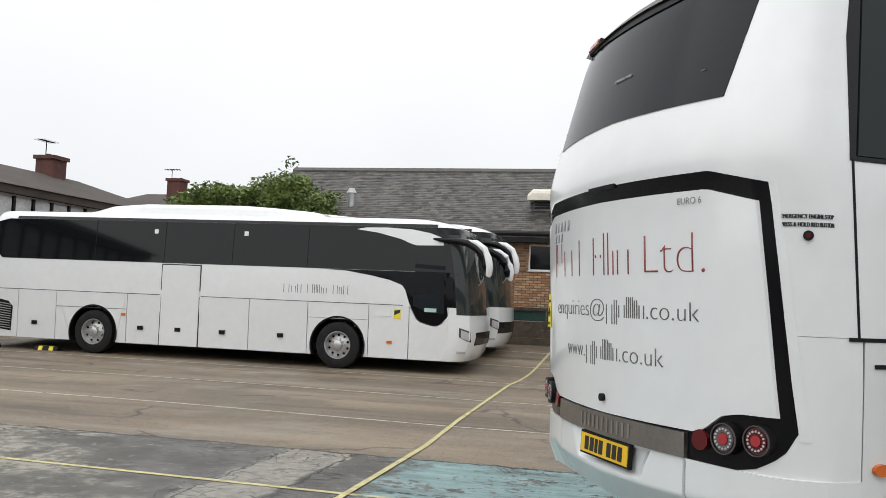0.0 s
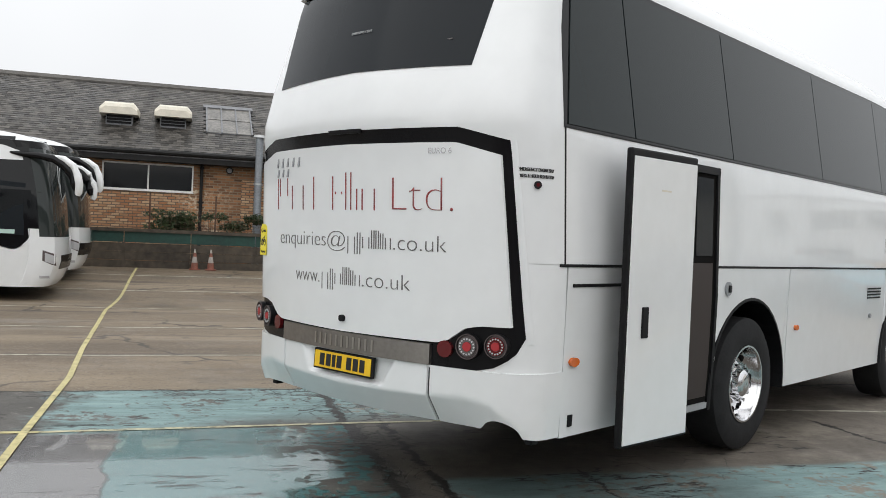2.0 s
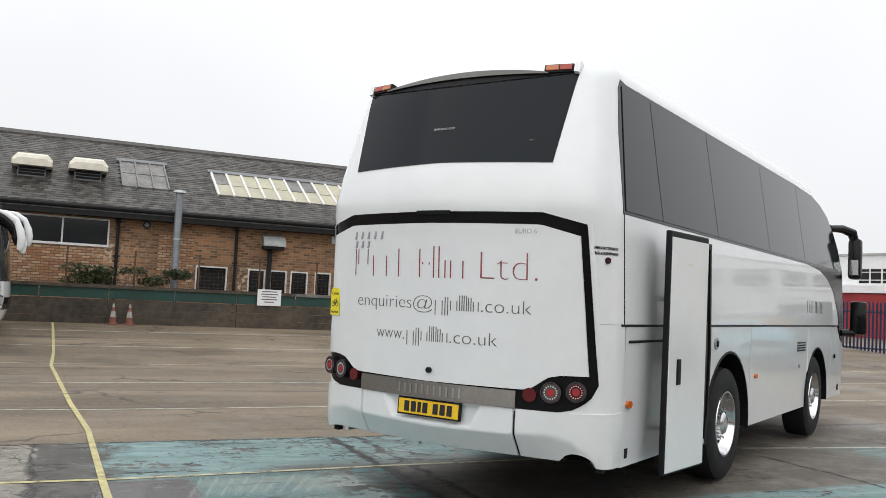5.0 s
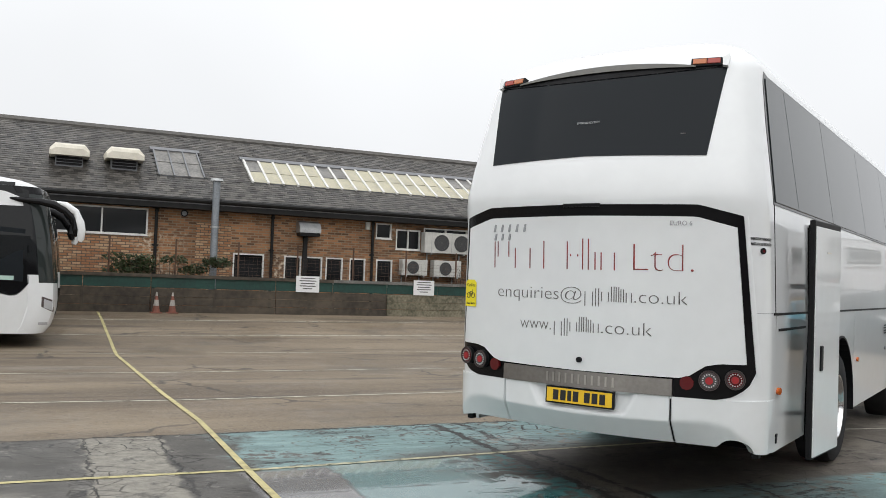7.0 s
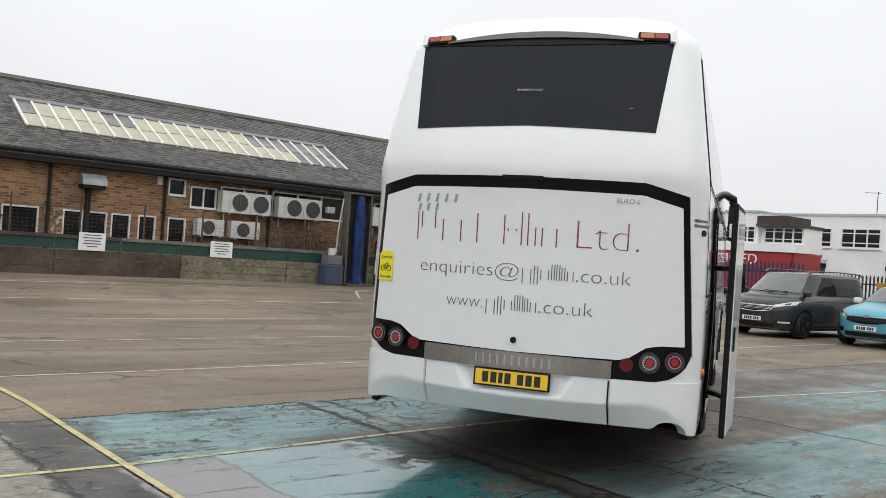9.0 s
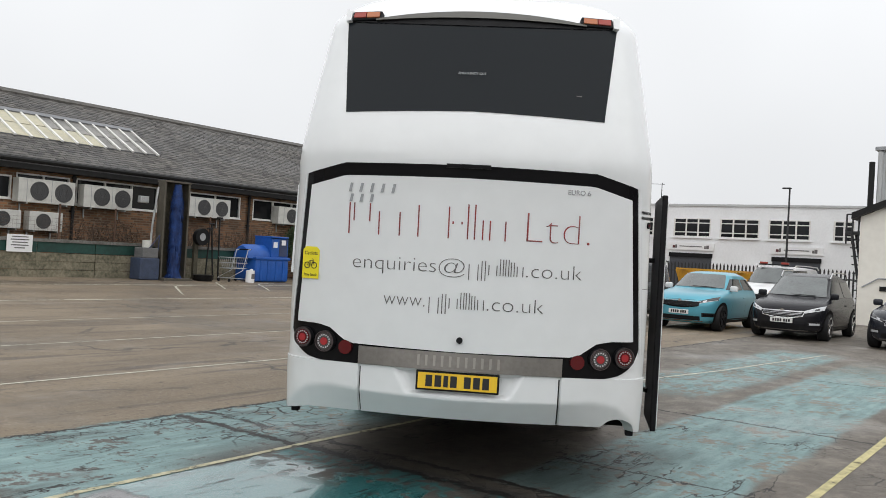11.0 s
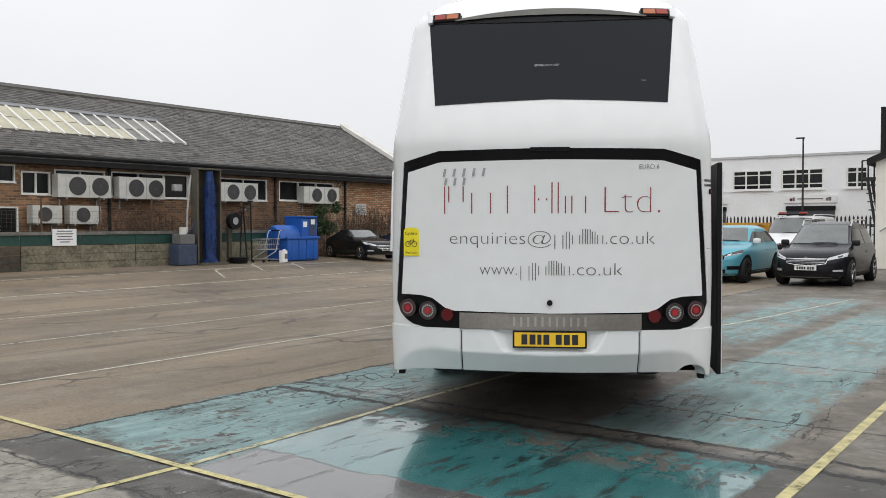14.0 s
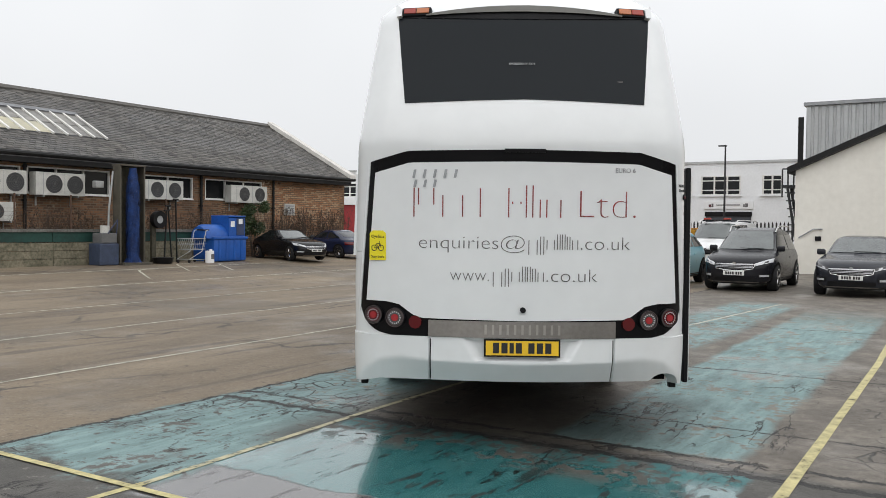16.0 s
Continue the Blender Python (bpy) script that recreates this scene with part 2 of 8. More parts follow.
def ground_material():
    m = bpy.data.materials.new("worn wet yard")
    m.use_nodes = True
    nt = m.node_tree
    L, N = nt.links, nt.nodes
    b = N["Principled BSDF"]
    geo = N.new("ShaderNodeNewGeometry")
    sp = N.new("ShaderNodeSeparateXYZ")
    L.new(geo.outputs["Position"], sp.inputs[0])

    def noise(scale, detail=6, rough=0.6, vec=None):
        n = N.new("ShaderNodeTexNoise")
        n.inputs["Scale"].default_value, n.inputs["Detail"].default_value, n.inputs["Roughness"].default_value = scale, detail, rough
        L.new(vec or geo.outputs["Position"], n.inputs["Vector"])
        return n.outputs[0]

    def math_(op, a, c=None, d=None):
        n = N.new("ShaderNodeMath")
        n.operation = op
        for i, v in enumerate((a, c, d)):
            if v is None:
                continue
            if isinstance(v, (int, float)):
                n.inputs[i].default_value = v
            else:
                L.new(v, n.inputs[i])
        return n.outputs[0]

    def step(v, lo, hi):
        n = N.new("ShaderNodeMapRange")
        n.interpolation_type = "SMOOTHSTEP"
        L.new(v, n.inputs[0])
        n.inputs[1].default_value, n.inputs[2].default_value = lo, hi
        return n.outputs[0]

    def ramp(v, stops):
        n = N.new("ShaderNodeValToRGB")
        while len(n.color_ramp.elements) < len(stops):
            n.color_ramp.elements.new(0.5)
        for e, (p, c) in zip(n.color_ramp.elements, stops):
            e.position, e.color = p, (*c, 1)
        L.new(v, n.inputs[0])
        return n.outputs[0]

    def mix(f, a, c):
        n = N.new("ShaderNodeMix")
        n.data_type = "RGBA"
        for i, v in ((0, f), (6, a), (7, c)):
            if isinstance(v, (int, float)):
                n.inputs[i].default_value = v
            elif isinstance(v, tuple):
                n.inputs[i].default_value = (*v, 1)
            else:
                L.new(v, n.inputs[i])
        return n.outputs[2]

    big, mid, fine, grain = noise(0.35, 5), noise(1.7, 7, 0.65), noise(9, 6, 0.7), noise(70, 3)
    wob = math_("MULTIPLY_ADD", noise(1.1, 5), 0.5, -0.25)
    x, y = sp.outputs["X"], sp.outputs["Y"]
    xw, yw = math_("ADD", x, wob), math_("ADD", y, math_("MULTIPLY", wob, 0.5))
    # brown tarmac of the far yard
    def both(*v):
        r = v[0]
        for q in v[1:]:
            r = math_("MULTIPLY", r, q)
        return r

    def inv(v):
        return math_("SUBTRACT", 1.0, v)

    def band(v, lo, hi, soft=0.08):
        return both(step(v, lo - soft / 2, lo + soft / 2), step(v, hi + soft / 2, hi - soft / 2))

    def line(v, at, half):
        return step(math_("ABSOLUTE", math_("SUBTRACT", v, at)), half, half * 0.6)

    streak = N.new("ShaderNodeMapping")
    L.new(geo.outputs["Position"], streak.inputs[0])
    streak.inputs["Scale"].default_value = (0.22, 1.0, 1.0)
    blot = noise(0.8, 7, 0.6, streak.outputs[0])
    tar = ramp(blot, [(0.30, (0.122, 0.092, 0.062)), (0.5, (0.200, 0.153, 0.102)), (0.72, (0.305, 0.240, 0.164))])
    tar = mix(both(step(noise(26, 2), 0.64, 0.70), 0.55), tar, (0.355, 0.297, 0.234))
    tar = mix(both(step(noise(2.6, 8, 0.75), 0.59, 0.66), 0.75), tar, (0.060, 0.046, 0.036))
    # loose grit, dark tyre scuffs and hairline cracks in the tarmac
    grit = N.new("ShaderNodeTexVoronoi")
    grit.inputs["Scale"].default_value = 34
    L.new(geo.outputs["Position"], grit.inputs["Vector"])
    tar = mix(both(step(grit.outputs["Color"], 0.62, 0.75), step(grit.outputs["Distance"], 0.42, 0.25), 0.5), tar, (0.36, 0.32, 0.26))
    tar = mix(both(step(grit.outputs["Color"], 0.30, 0.2), step(grit.outputs["Distance"], 0.5, 0.3), 0.5), tar, (0.06, 0.05, 0.04))
    tar = mix(both(step(noise(11, 5, 0.72), 0.54, 0.66), 0.42), tar, (0.085, 0.066, 0.050))
    tar = mix(both(step(noise(15, 4, 0.7), 0.57, 0.68), 0.5), tar, (0.34, 0.285, 0.21))
    long_ = N.new("ShaderNodeMapping")
    L.new(geo.outputs["Position"], long_.inputs[0])
    long_.inputs["Scale"].default_value = (0.12, 1.3, 1.0)
    tar = mix(both(step(noise(1.6, 6, 0.65, long_.outputs[0]), 0.55, 0.65), 0.65), tar, (0.072, 0.058, 0.048))
    tar = mix(both(step(noise(1.1, 5, 0.6, long_.outputs[0]), 0.42, 0.32), 0.45), tar, (0.30, 0.265, 0.22))
    tar = mix(both(step(noise(0.22, 4, 0.6), 0.54, 0.62), 0.4), tar, (0.085, 0.078, 0.066))
    fly = N.new("ShaderNodeTexVoronoi")
    fly.feature = "DISTANCE_TO_EDGE"
    fly.inputs["Scale"].default_value = 0.55
    wv = N.new("ShaderNodeMix")
    wv.data_type = "RGBA"
    wv.inputs[0].default_value = 0.45
    wn = N.new("ShaderNodeTexNoise")
    wn.inputs["Scale"].default_value, wn.inputs["Detail"].default_value = 1.3, 7
    L.new(geo.outputs["Position"], wn.inputs["Vector"])
    L.new(geo.outputs["Position"], wv.inputs[6])
    L.new(wn.outputs["Color"], wv.inputs[7])
    L.new(wv.outputs[2], fly.inputs["Vector"])
    tar = mix(both(step(fly.outputs["Distance"], 0.012, 0.004), step(noise(0.35, 3), 0.47, 0.56), 0.8), tar, (0.035, 0.03, 0.026))
    # old grey concrete bay with lichen blots, a pale repair strip and a dark smooth bay
    con = ramp(math_("MULTIPLY_ADD", fine, 0.5, math_("MULTIPLY", mid, 0.5)), [(0.40, (0.087, 0.078, 0.063)), (0.49, (0.152, 0.142, 0.117)), (0.56, (0.341, 0.320, 0.269))])
    dark = ramp(mid, [(0.3, (0.057, 0.054, 0.048)), (0.7, (0.115, 0.108, 0.095))])
    con = mix(step(big, 0.44, 0.54), con, dark)
    pale = ramp(fine, [(0.32, (0.160, 0.149, 0.124)), (0.62, (0.334, 0.312, 0.262))])
    con = mix(band(xw, -3.15, -2.5, 0.05), con, pale)
    con = mix(both(band(xw, -2.5, 0.45, 0.06), step(mid, 0.2, 0.3)), con, dark)
    con = mix(both(step(noise(5.5, 8, 0.78), 0.57, 0.63), 0.75), con, (0.30, 0.285, 0.25))
    con = mix(both(step(noise(3.1, 8, 0.75), 0.56, 0.62), 0.7), con, (0.05, 0.046, 0.04))
    bare = ramp(math_("MULTIPLY_ADD", fine, 0.4, math_("MULTIPLY", mid, 0.6)), [(0.36, (0.087, 0.074, 0.059)), (0.5, (0.152, 0.131, 0.108)), (0.62, (0.246, 0.220, 0.179))])
    con = mix(step(xw, 0.4, 0.5), con, bare)
    near = step(yw, 7.83, 7.76)
    col = mix(near, tar, con)
    # turquoise paint: a pale worn margin, a wet dark bay and a worn lane along the coach
    wornv = math_("MULTIPLY_ADD", fine, 0.55, math_("MULTIPLY", mid, 0.45))
    stretch = N.new("ShaderNodeMapping")
    L.new(geo.outputs["Position"], stretch.inputs[0])
    stretch.inputs["Scale"].default_value = (0.35, 1.6, 1.0)
    scuff = noise(4.5, 7, 0.7, stretch.outputs[0])
    teal = ramp(scuff, [(0.32, (0.135, 0.212, 0.208)), (0.5, (0.205, 0.318, 0.315)), (0.70, (0.300, 0.425, 0.420))])
    deep = ramp(scuff, [(0.34, (0.012, 0.05, 0.053)), (0.44, (0.03, 0.15, 0.155)), (0.7, (0.07, 0.22, 0.22))])
    margin = both(near, step(math_("MULTIPLY_ADD", mid, 1.6, xw), -1.25, -0.95), step(math_("MULTIPLY_ADD", both(mid, step(x, -0.4, -1.2)), 0.9, yw), 6.18, 6.75), step(x, 3.4, 2.6), step(wornv, 0.575, 0.53))
    lane = both(step(xw, 0.55, 0.65), band(yw, 3.2, 4.62, 0.12), step(wornv, 0.58, 0.52), step(x, 14.0, 9.0))
    far_lane = both(band(x, 6.0, 14.0, 1.2), band(yw, 5.0, 6.3, 0.3), step(wornv, 0.55, 0.49))
    bay = both(band(xw, -1.38, 0.32, 0.05), band(yw, 3.05, 6.2, 0.06), math_("MAXIMUM", step(x, -0.15, -0.5), step(wornv, 0.53, 0.49)))
    col = mix(bay, col, mix(math_("MAXIMUM", step(scuff, 0.41, 0.37), both(step(noise(2.3, 8, 0.74, stretch.outputs[0]), 0.57, 0.62), 0.8)), deep, (0.026, 0.03, 0.028)))
    teal = mix(both(step(noise(1.3, 7, 0.72, stretch.outputs[0]), 0.55, 0.68), 0.7), teal, (0.10, 0.12, 0.115))
    teal = mix(both(step(noise(14, 4, 0.7), 0.60, 0.68), 0.6), teal, (0.07, 0.085, 0.085))
    col = mix(margin, col, teal)
    col = mix(lane, col, teal)
    col = mix(far_lane, col, teal)
    patch = both(band(xw, -2.05, -1.38, 0.06), band(yw, 2.9, 6.1, 0.15))
    col = mix(patch, col, (0.095, 0.090, 0.090))
    # oily damp and the coach's contact shade painted dark below the engine, ragged at its edge
    oil_shade = both(band(math_("ADD", x, math_("MULTIPLY", wob, 1.5)), 0.1, 2.7, 0.8), band(math_("ADD", y, math_("MULTIPLY", wob, 1.5)), 3.9, 6.1, 0.7))
    col = mix(both(oil_shade, 0.52), col, (0.024, 0.021, 0.018))
    # broken joints between the slabs and a web of cracks
    wob2 = math_("MULTIPLY_ADD", noise(3.4, 9, 0.78), 0.34, -0.17)
    xj, yj = math_("ADD", x, wob2), math_("ADD", y, wob2)
    jn = line(yj, 7.78, 0.028)
    for at, half, lo, hi in ((0.33, 0.052, -2.0, 7.8), (0.62, 0.045, -2.0, 7.8), (1.62, 0.018, -2.0, 4.7), (4.55, 0.028, -2.0, 6.0), (9.3, 0.025, -2, 6.5), (-2.48, 0.016, -2.0, 7.8), (-3.12, 0.014, -2.0, 7.8)):
        jn = math_("MAXIMUM", jn, both(line(xj, at, half), band(y, lo, hi, 0.1)))
    jn = math_("MAXIMUM", jn, both(line(yj, 12.4, 0.018), step(x, 4.0, 6.0)))
    warp = N.new("ShaderNodeMix")
    warp.data_type = "RGBA"
    warp.inputs[0].default_value = 0.16
    nz = N.new("ShaderNodeTexNoise")
    nz.inputs["Scale"].default_value, nz.inputs["Detail"].default_value = 2.2, 6
    L.new(geo.outputs["Position"], nz.inputs["Vector"])
    L.new(geo.outputs["Position"], warp.inputs[6])
    L.new(nz.outputs["Color"], warp.inputs[7])
    vor = N.new("ShaderNodeTexVoronoi")
    vor.feature = "DISTANCE_TO_EDGE"
    vor.inputs["Scale"].default_value = 4.4
    L.new(warp.outputs[2], vor.inputs["Vector"])
    crk = both(step(vor.outputs["Distance"], 0.014, 0.005), step(noise(0.5, 3), 0.55, 0.62), near)
    webm = math_("MAXIMUM", both(band(x, -0.2, 1.6, 0.5), band(y, 6.6, 7.8, 0.3)), both(band(x, 1.0, 6.0, 1.0), band(y, 1.2, 2.6, 0.5)))
    crk = math_("MAXIMUM", crk, both(step(vor.outputs["Distance"], 0.04, 0.015), webm, near, step(noise(1.2, 5, 0.7), 0.44, 0.54)))
    # small crumbled cracks along the slab edges
    vor2 = N.new("ShaderNodeTexVoronoi")
    vor2.feature = "DISTANCE_TO_EDGE"
    vor2.inputs["Scale"].default_value = 7.5
    L.new(warp.outputs[2], vor2.inputs["Vector"])
    edge = band(yj, 7.45, 7.8, 0.1)
    for at in (0.45, -2.48, -3.12):
        edge = math_("MAXIMUM", edge, both(line(xj, at, 0.24), step(y, 7.8, 7.6)))
    crumb = both(step(vor2.outputs["Distance"], 0.05, 0.02), edge, step(noise(1.4, 6, 0.7), 0.46, 0.56))
    crk = math_("MAXIMUM", crk, both(crumb, 0.85))
    slit = both(step(math_("ABSOLUTE", math_("SUBTRACT", noise(1.0, 6, 0.6, stretch.outputs[0]), 0.5)), 0.008, 0.003), band(x, -2.6, 4.0, 0.4), band(y, 3.0, 7.7, 0.2), step(noise(0.9, 3), 0.45, 0.55))
    crk = math_("MAXIMUM", crk, slit)
    crk = math_("MAXIMUM", crk, both(jn, step(noise(2.2, 5, 0.7), 0.36, 0.46)))
    col = mix(crk, col, (0.014, 0.013, 0.012))
    col = mix(math_("MULTIPLY", grain, 0.25), col, (0.04, 0.037, 0.034))
    L.new(col, b.inputs["Base Color"])
    # standing damp: broad gloss on the tarmac, a water film on the bay
    wet = step(noise(0.42, 5, 0.55), 0.48, 0.66)
    film = both(math_("MAXIMUM", bay, patch), step(xw, 0.12, -0.12), math_("MULTIPLY_ADD", step(scuff, 0.34, 0.46), 0.6, 0.4))
    dry = math_("MULTIPLY_ADD", wet, -0.30, 0.62)
    rough = math_("MULTIPLY_ADD", film, -0.46, dry)
    rough = math_("MAXIMUM", math_("MULTIPLY_ADD", both(fine, film), 0.08, rough), 0.2)
    L.new(rough, b.inputs["Roughness"])
    L.new(math_("MULTIPLY_ADD", film, 0.3, 0.38), b.inputs["Specular IOR Level"])
    L.new(math_("MULTIPLY", film, 0.6), b.inputs["Coat Weight"])
    b.inputs["Coat Roughness"].default_value = 0.03
    bp = N.new("ShaderNodeBump")
    bp.inputs["Distance"].default_value = 0.02
    L.new(math_("MULTIPLY_ADD", film, -0.42, 0.46), bp.inputs["Strength"])
    L.new(math_("MULTIPLY_ADD", crk, -2.0, math_("MULTIPLY_ADD", grain, 0.4, fine)), bp.inputs["Height"])
    L.new(bp.outputs[0], b.inputs["Normal"])
    return m


def paint_material(name, c, cut=0.44):
    """Road paint with worn gaps down to the surface below."""
    m = bpy.data.materials.new(name)
    m.use_nodes = True
    nt = m.node_tree
    b = nt.nodes["Principled BSDF"]
    b.inputs["Roughness"].default_value = 0.55
    geo = nt.nodes.new("ShaderNodeNewGeometry")
    n1 = nt.nodes.new("ShaderNodeTexNoise")
    n1.inputs["Scale"].default_value, n1.inputs["Detail"].default_value, n1.inputs["Roughness"].default_value = 7, 8, 0.7
    nt.links.new(geo.outputs["Position"], n1.inputs["Vector"])
    r = nt.nodes.new("ShaderNodeValToRGB")
    r.color_ramp.elements[0].position, r.color_ramp.elements[0].color = 0.4, (*[v * 0.6 for v in c], 1)
    r.color_ramp.elements[1].position, r.color_ramp.elements[1].color = 0.6, (*c, 1)
    nt.links.new(n1.outputs[0], r.inputs[0])
    nt.links.new(r.outputs[0], b.inputs["Base Color"])
    a = nt.nodes.new("ShaderNodeMapRange")
    a.inputs[1].default_value, a.inputs[2].default_value = cut - 0.05, cut + 0.05
    nt.links.new(n1.outputs[0], a.inputs[0])
    nt.links.new(a.outputs[0], b.inputs["Alpha"])
    return m


def ground():
    xs = [-900, -300, -100] + [-40 + 2 * i for i in range(51)] + [100, 300, 900]
    ys = [-900, -300, -60, -20, -5, 0, 4, 8, 10, 11, 12, 13, 14, 15, 16, 17, 18, 19, 20, 21, 22, 23, 24, 26, 30, 60, 300, 900]
    rows = [[(x, y, gz(y)) for x in xs] for y in ys]
    bm = loft(B(), rows, closed=False)
    ob = solid("ground", bm, ground_material(), "damp worn tarmac yard with concrete and turquoise painted bays", "ground", kind="structure", smooth=True)
    return ob


ground()
M["line_yellow"] = paint_material("yellow road paint", (0.60, 0.53, 0.25), 0.36)
M["line_pale"] = paint_material("faded yellow road paint", (0.52, 0.48, 0.31), 0.40)
M["line_white"] = paint_material("white road paint", (0.58, 0.56, 0.46), 0.39)


def stripe(name, pts, w, mat, label, up=0.004):
    """A painted line a few millimetres over the ground, along points."""
    bm = B()
    rows = []
    fine = []
    for (a, b), (c, d) in zip(pts, pts[1:]):
        k = max(1, int(math.hypot(c - a, d - b) / 0.5))
        fine += [(a + (c - a) * i / k, b + (d - b) * i / k) for i in range(k)]
    fine.append(pts[-1])
    for i, (x, y) in enumerate(fine):
        q, p = fine[max(i - 1, 0)], fine[min(i + 1, len(fine) - 1)]
        dx, dy = p[0] - q[0], p[1] - q[1]
        n = math.hypot(dx, dy)
        ww = w * (0.5 + 0.06 * noise.noise((x * 2, y * 2, 0)))
        nx, ny = -dy / n * ww, dx / n * ww
        rows.append([(x + nx, y + ny, gz(y + ny) + up), (x - nx, y - ny, gz(y - ny) + up)])
    loft(bm, rows, closed=False)
    return solid(name, bm, mat, label, "road marking", kind="structure")


stripe("marking_1", [(-2.07, -6), (-2.0, 2), (-2.0, 6), (-1.98, 8.5), (-2.08, 10.6), (-2.16, 13.5), (-2.22, 15.5), (-2.14, 18), (-2.1, 23.2)], 0.057, "line_yellow", "worn yellow painted line running across the yard", 0.009)
stripe("marking_2", [(-14, 6.3), (-5.6, 6.28), (-1.9, 6.16)], 0.062, "line_yellow", "worn yellow painted bay line")
stripe("marking_3", [(-1.9, 6.16), (0.4, 6.26), (3, 6.3)], 0.055, "line_pale", "faded pale painted bay line")
for i, yy in enumerate((10.0, 12.85, 15.9, 18.9, 21.3)):
    stripe(f"marking_{i + 4}", [(-17, yy + 0.35), (-6, yy + 0.25), (-2, yy), (4, yy + 0.15), (20, yy + 0.4)], 0.055, "line_white", "faded white painted bay line")
stripe("marking_9", [(-4, 2.85), (0, 2.82), (6, 2.82), (15, 3.0)], 0.074, "line_yellow", "worn yellow painted bay line")
for i, (x, y) in enumerate(((10.4, 21.3), (12.6, 22.3), (14.0, 22.0))):
    stripe(f"marking_{i + 11}", [(x - 0.9, y - 1.5), (x - 0.15, y - 0.2), (x, y), (x + 0.25, y + 0.12), (x + 0.8, y + 0.16)], 0.06, "line_white", "faded white painted bay end by the wall")
stripe("marking_10", [(4.2, 6.5), (9, 5.82), (14, 5.35)], 0.06, "line_white", "faded white painted bay line")

# ---- brick building along the yard ----
WY = 25.0
M["timber_white"] = material("white painted timber", (0.70, 0.69, 0.66), 0.5, var=0.12, scale=5)
M["glass_dark"] = material("dark window glass", (0.012, 0.013, 0.014), 0.06, spec=0.25)
M["pipe_black"] = material("black iron pipe", (0.012, 0.012, 0.012), 0.5, var=0.3, scale=6, spec=0.25)
M["galv"] = material("galvanised metal", (0.42, 0.43, 0.43), 0.42, metal=0.7, var=0.2, scale=6)
M["ac_white"] = material("off white enamel", (0.52, 0.515, 0.48), 0.45, var=0.15, scale=5)
M["cream"] = material("cream weathered plastic", (0.66, 0.62, 0.52), 0.5, var=0.12, scale=4)
M["verge_pale"] = material("pale weathered coping", (0.62, 0.60, 0.56), 0.7, var=0.2, scale=2.5)
M["lead"] = material("lead flashing", (0.17, 0.175, 0.185), 0.5, var=0.2, scale=4)


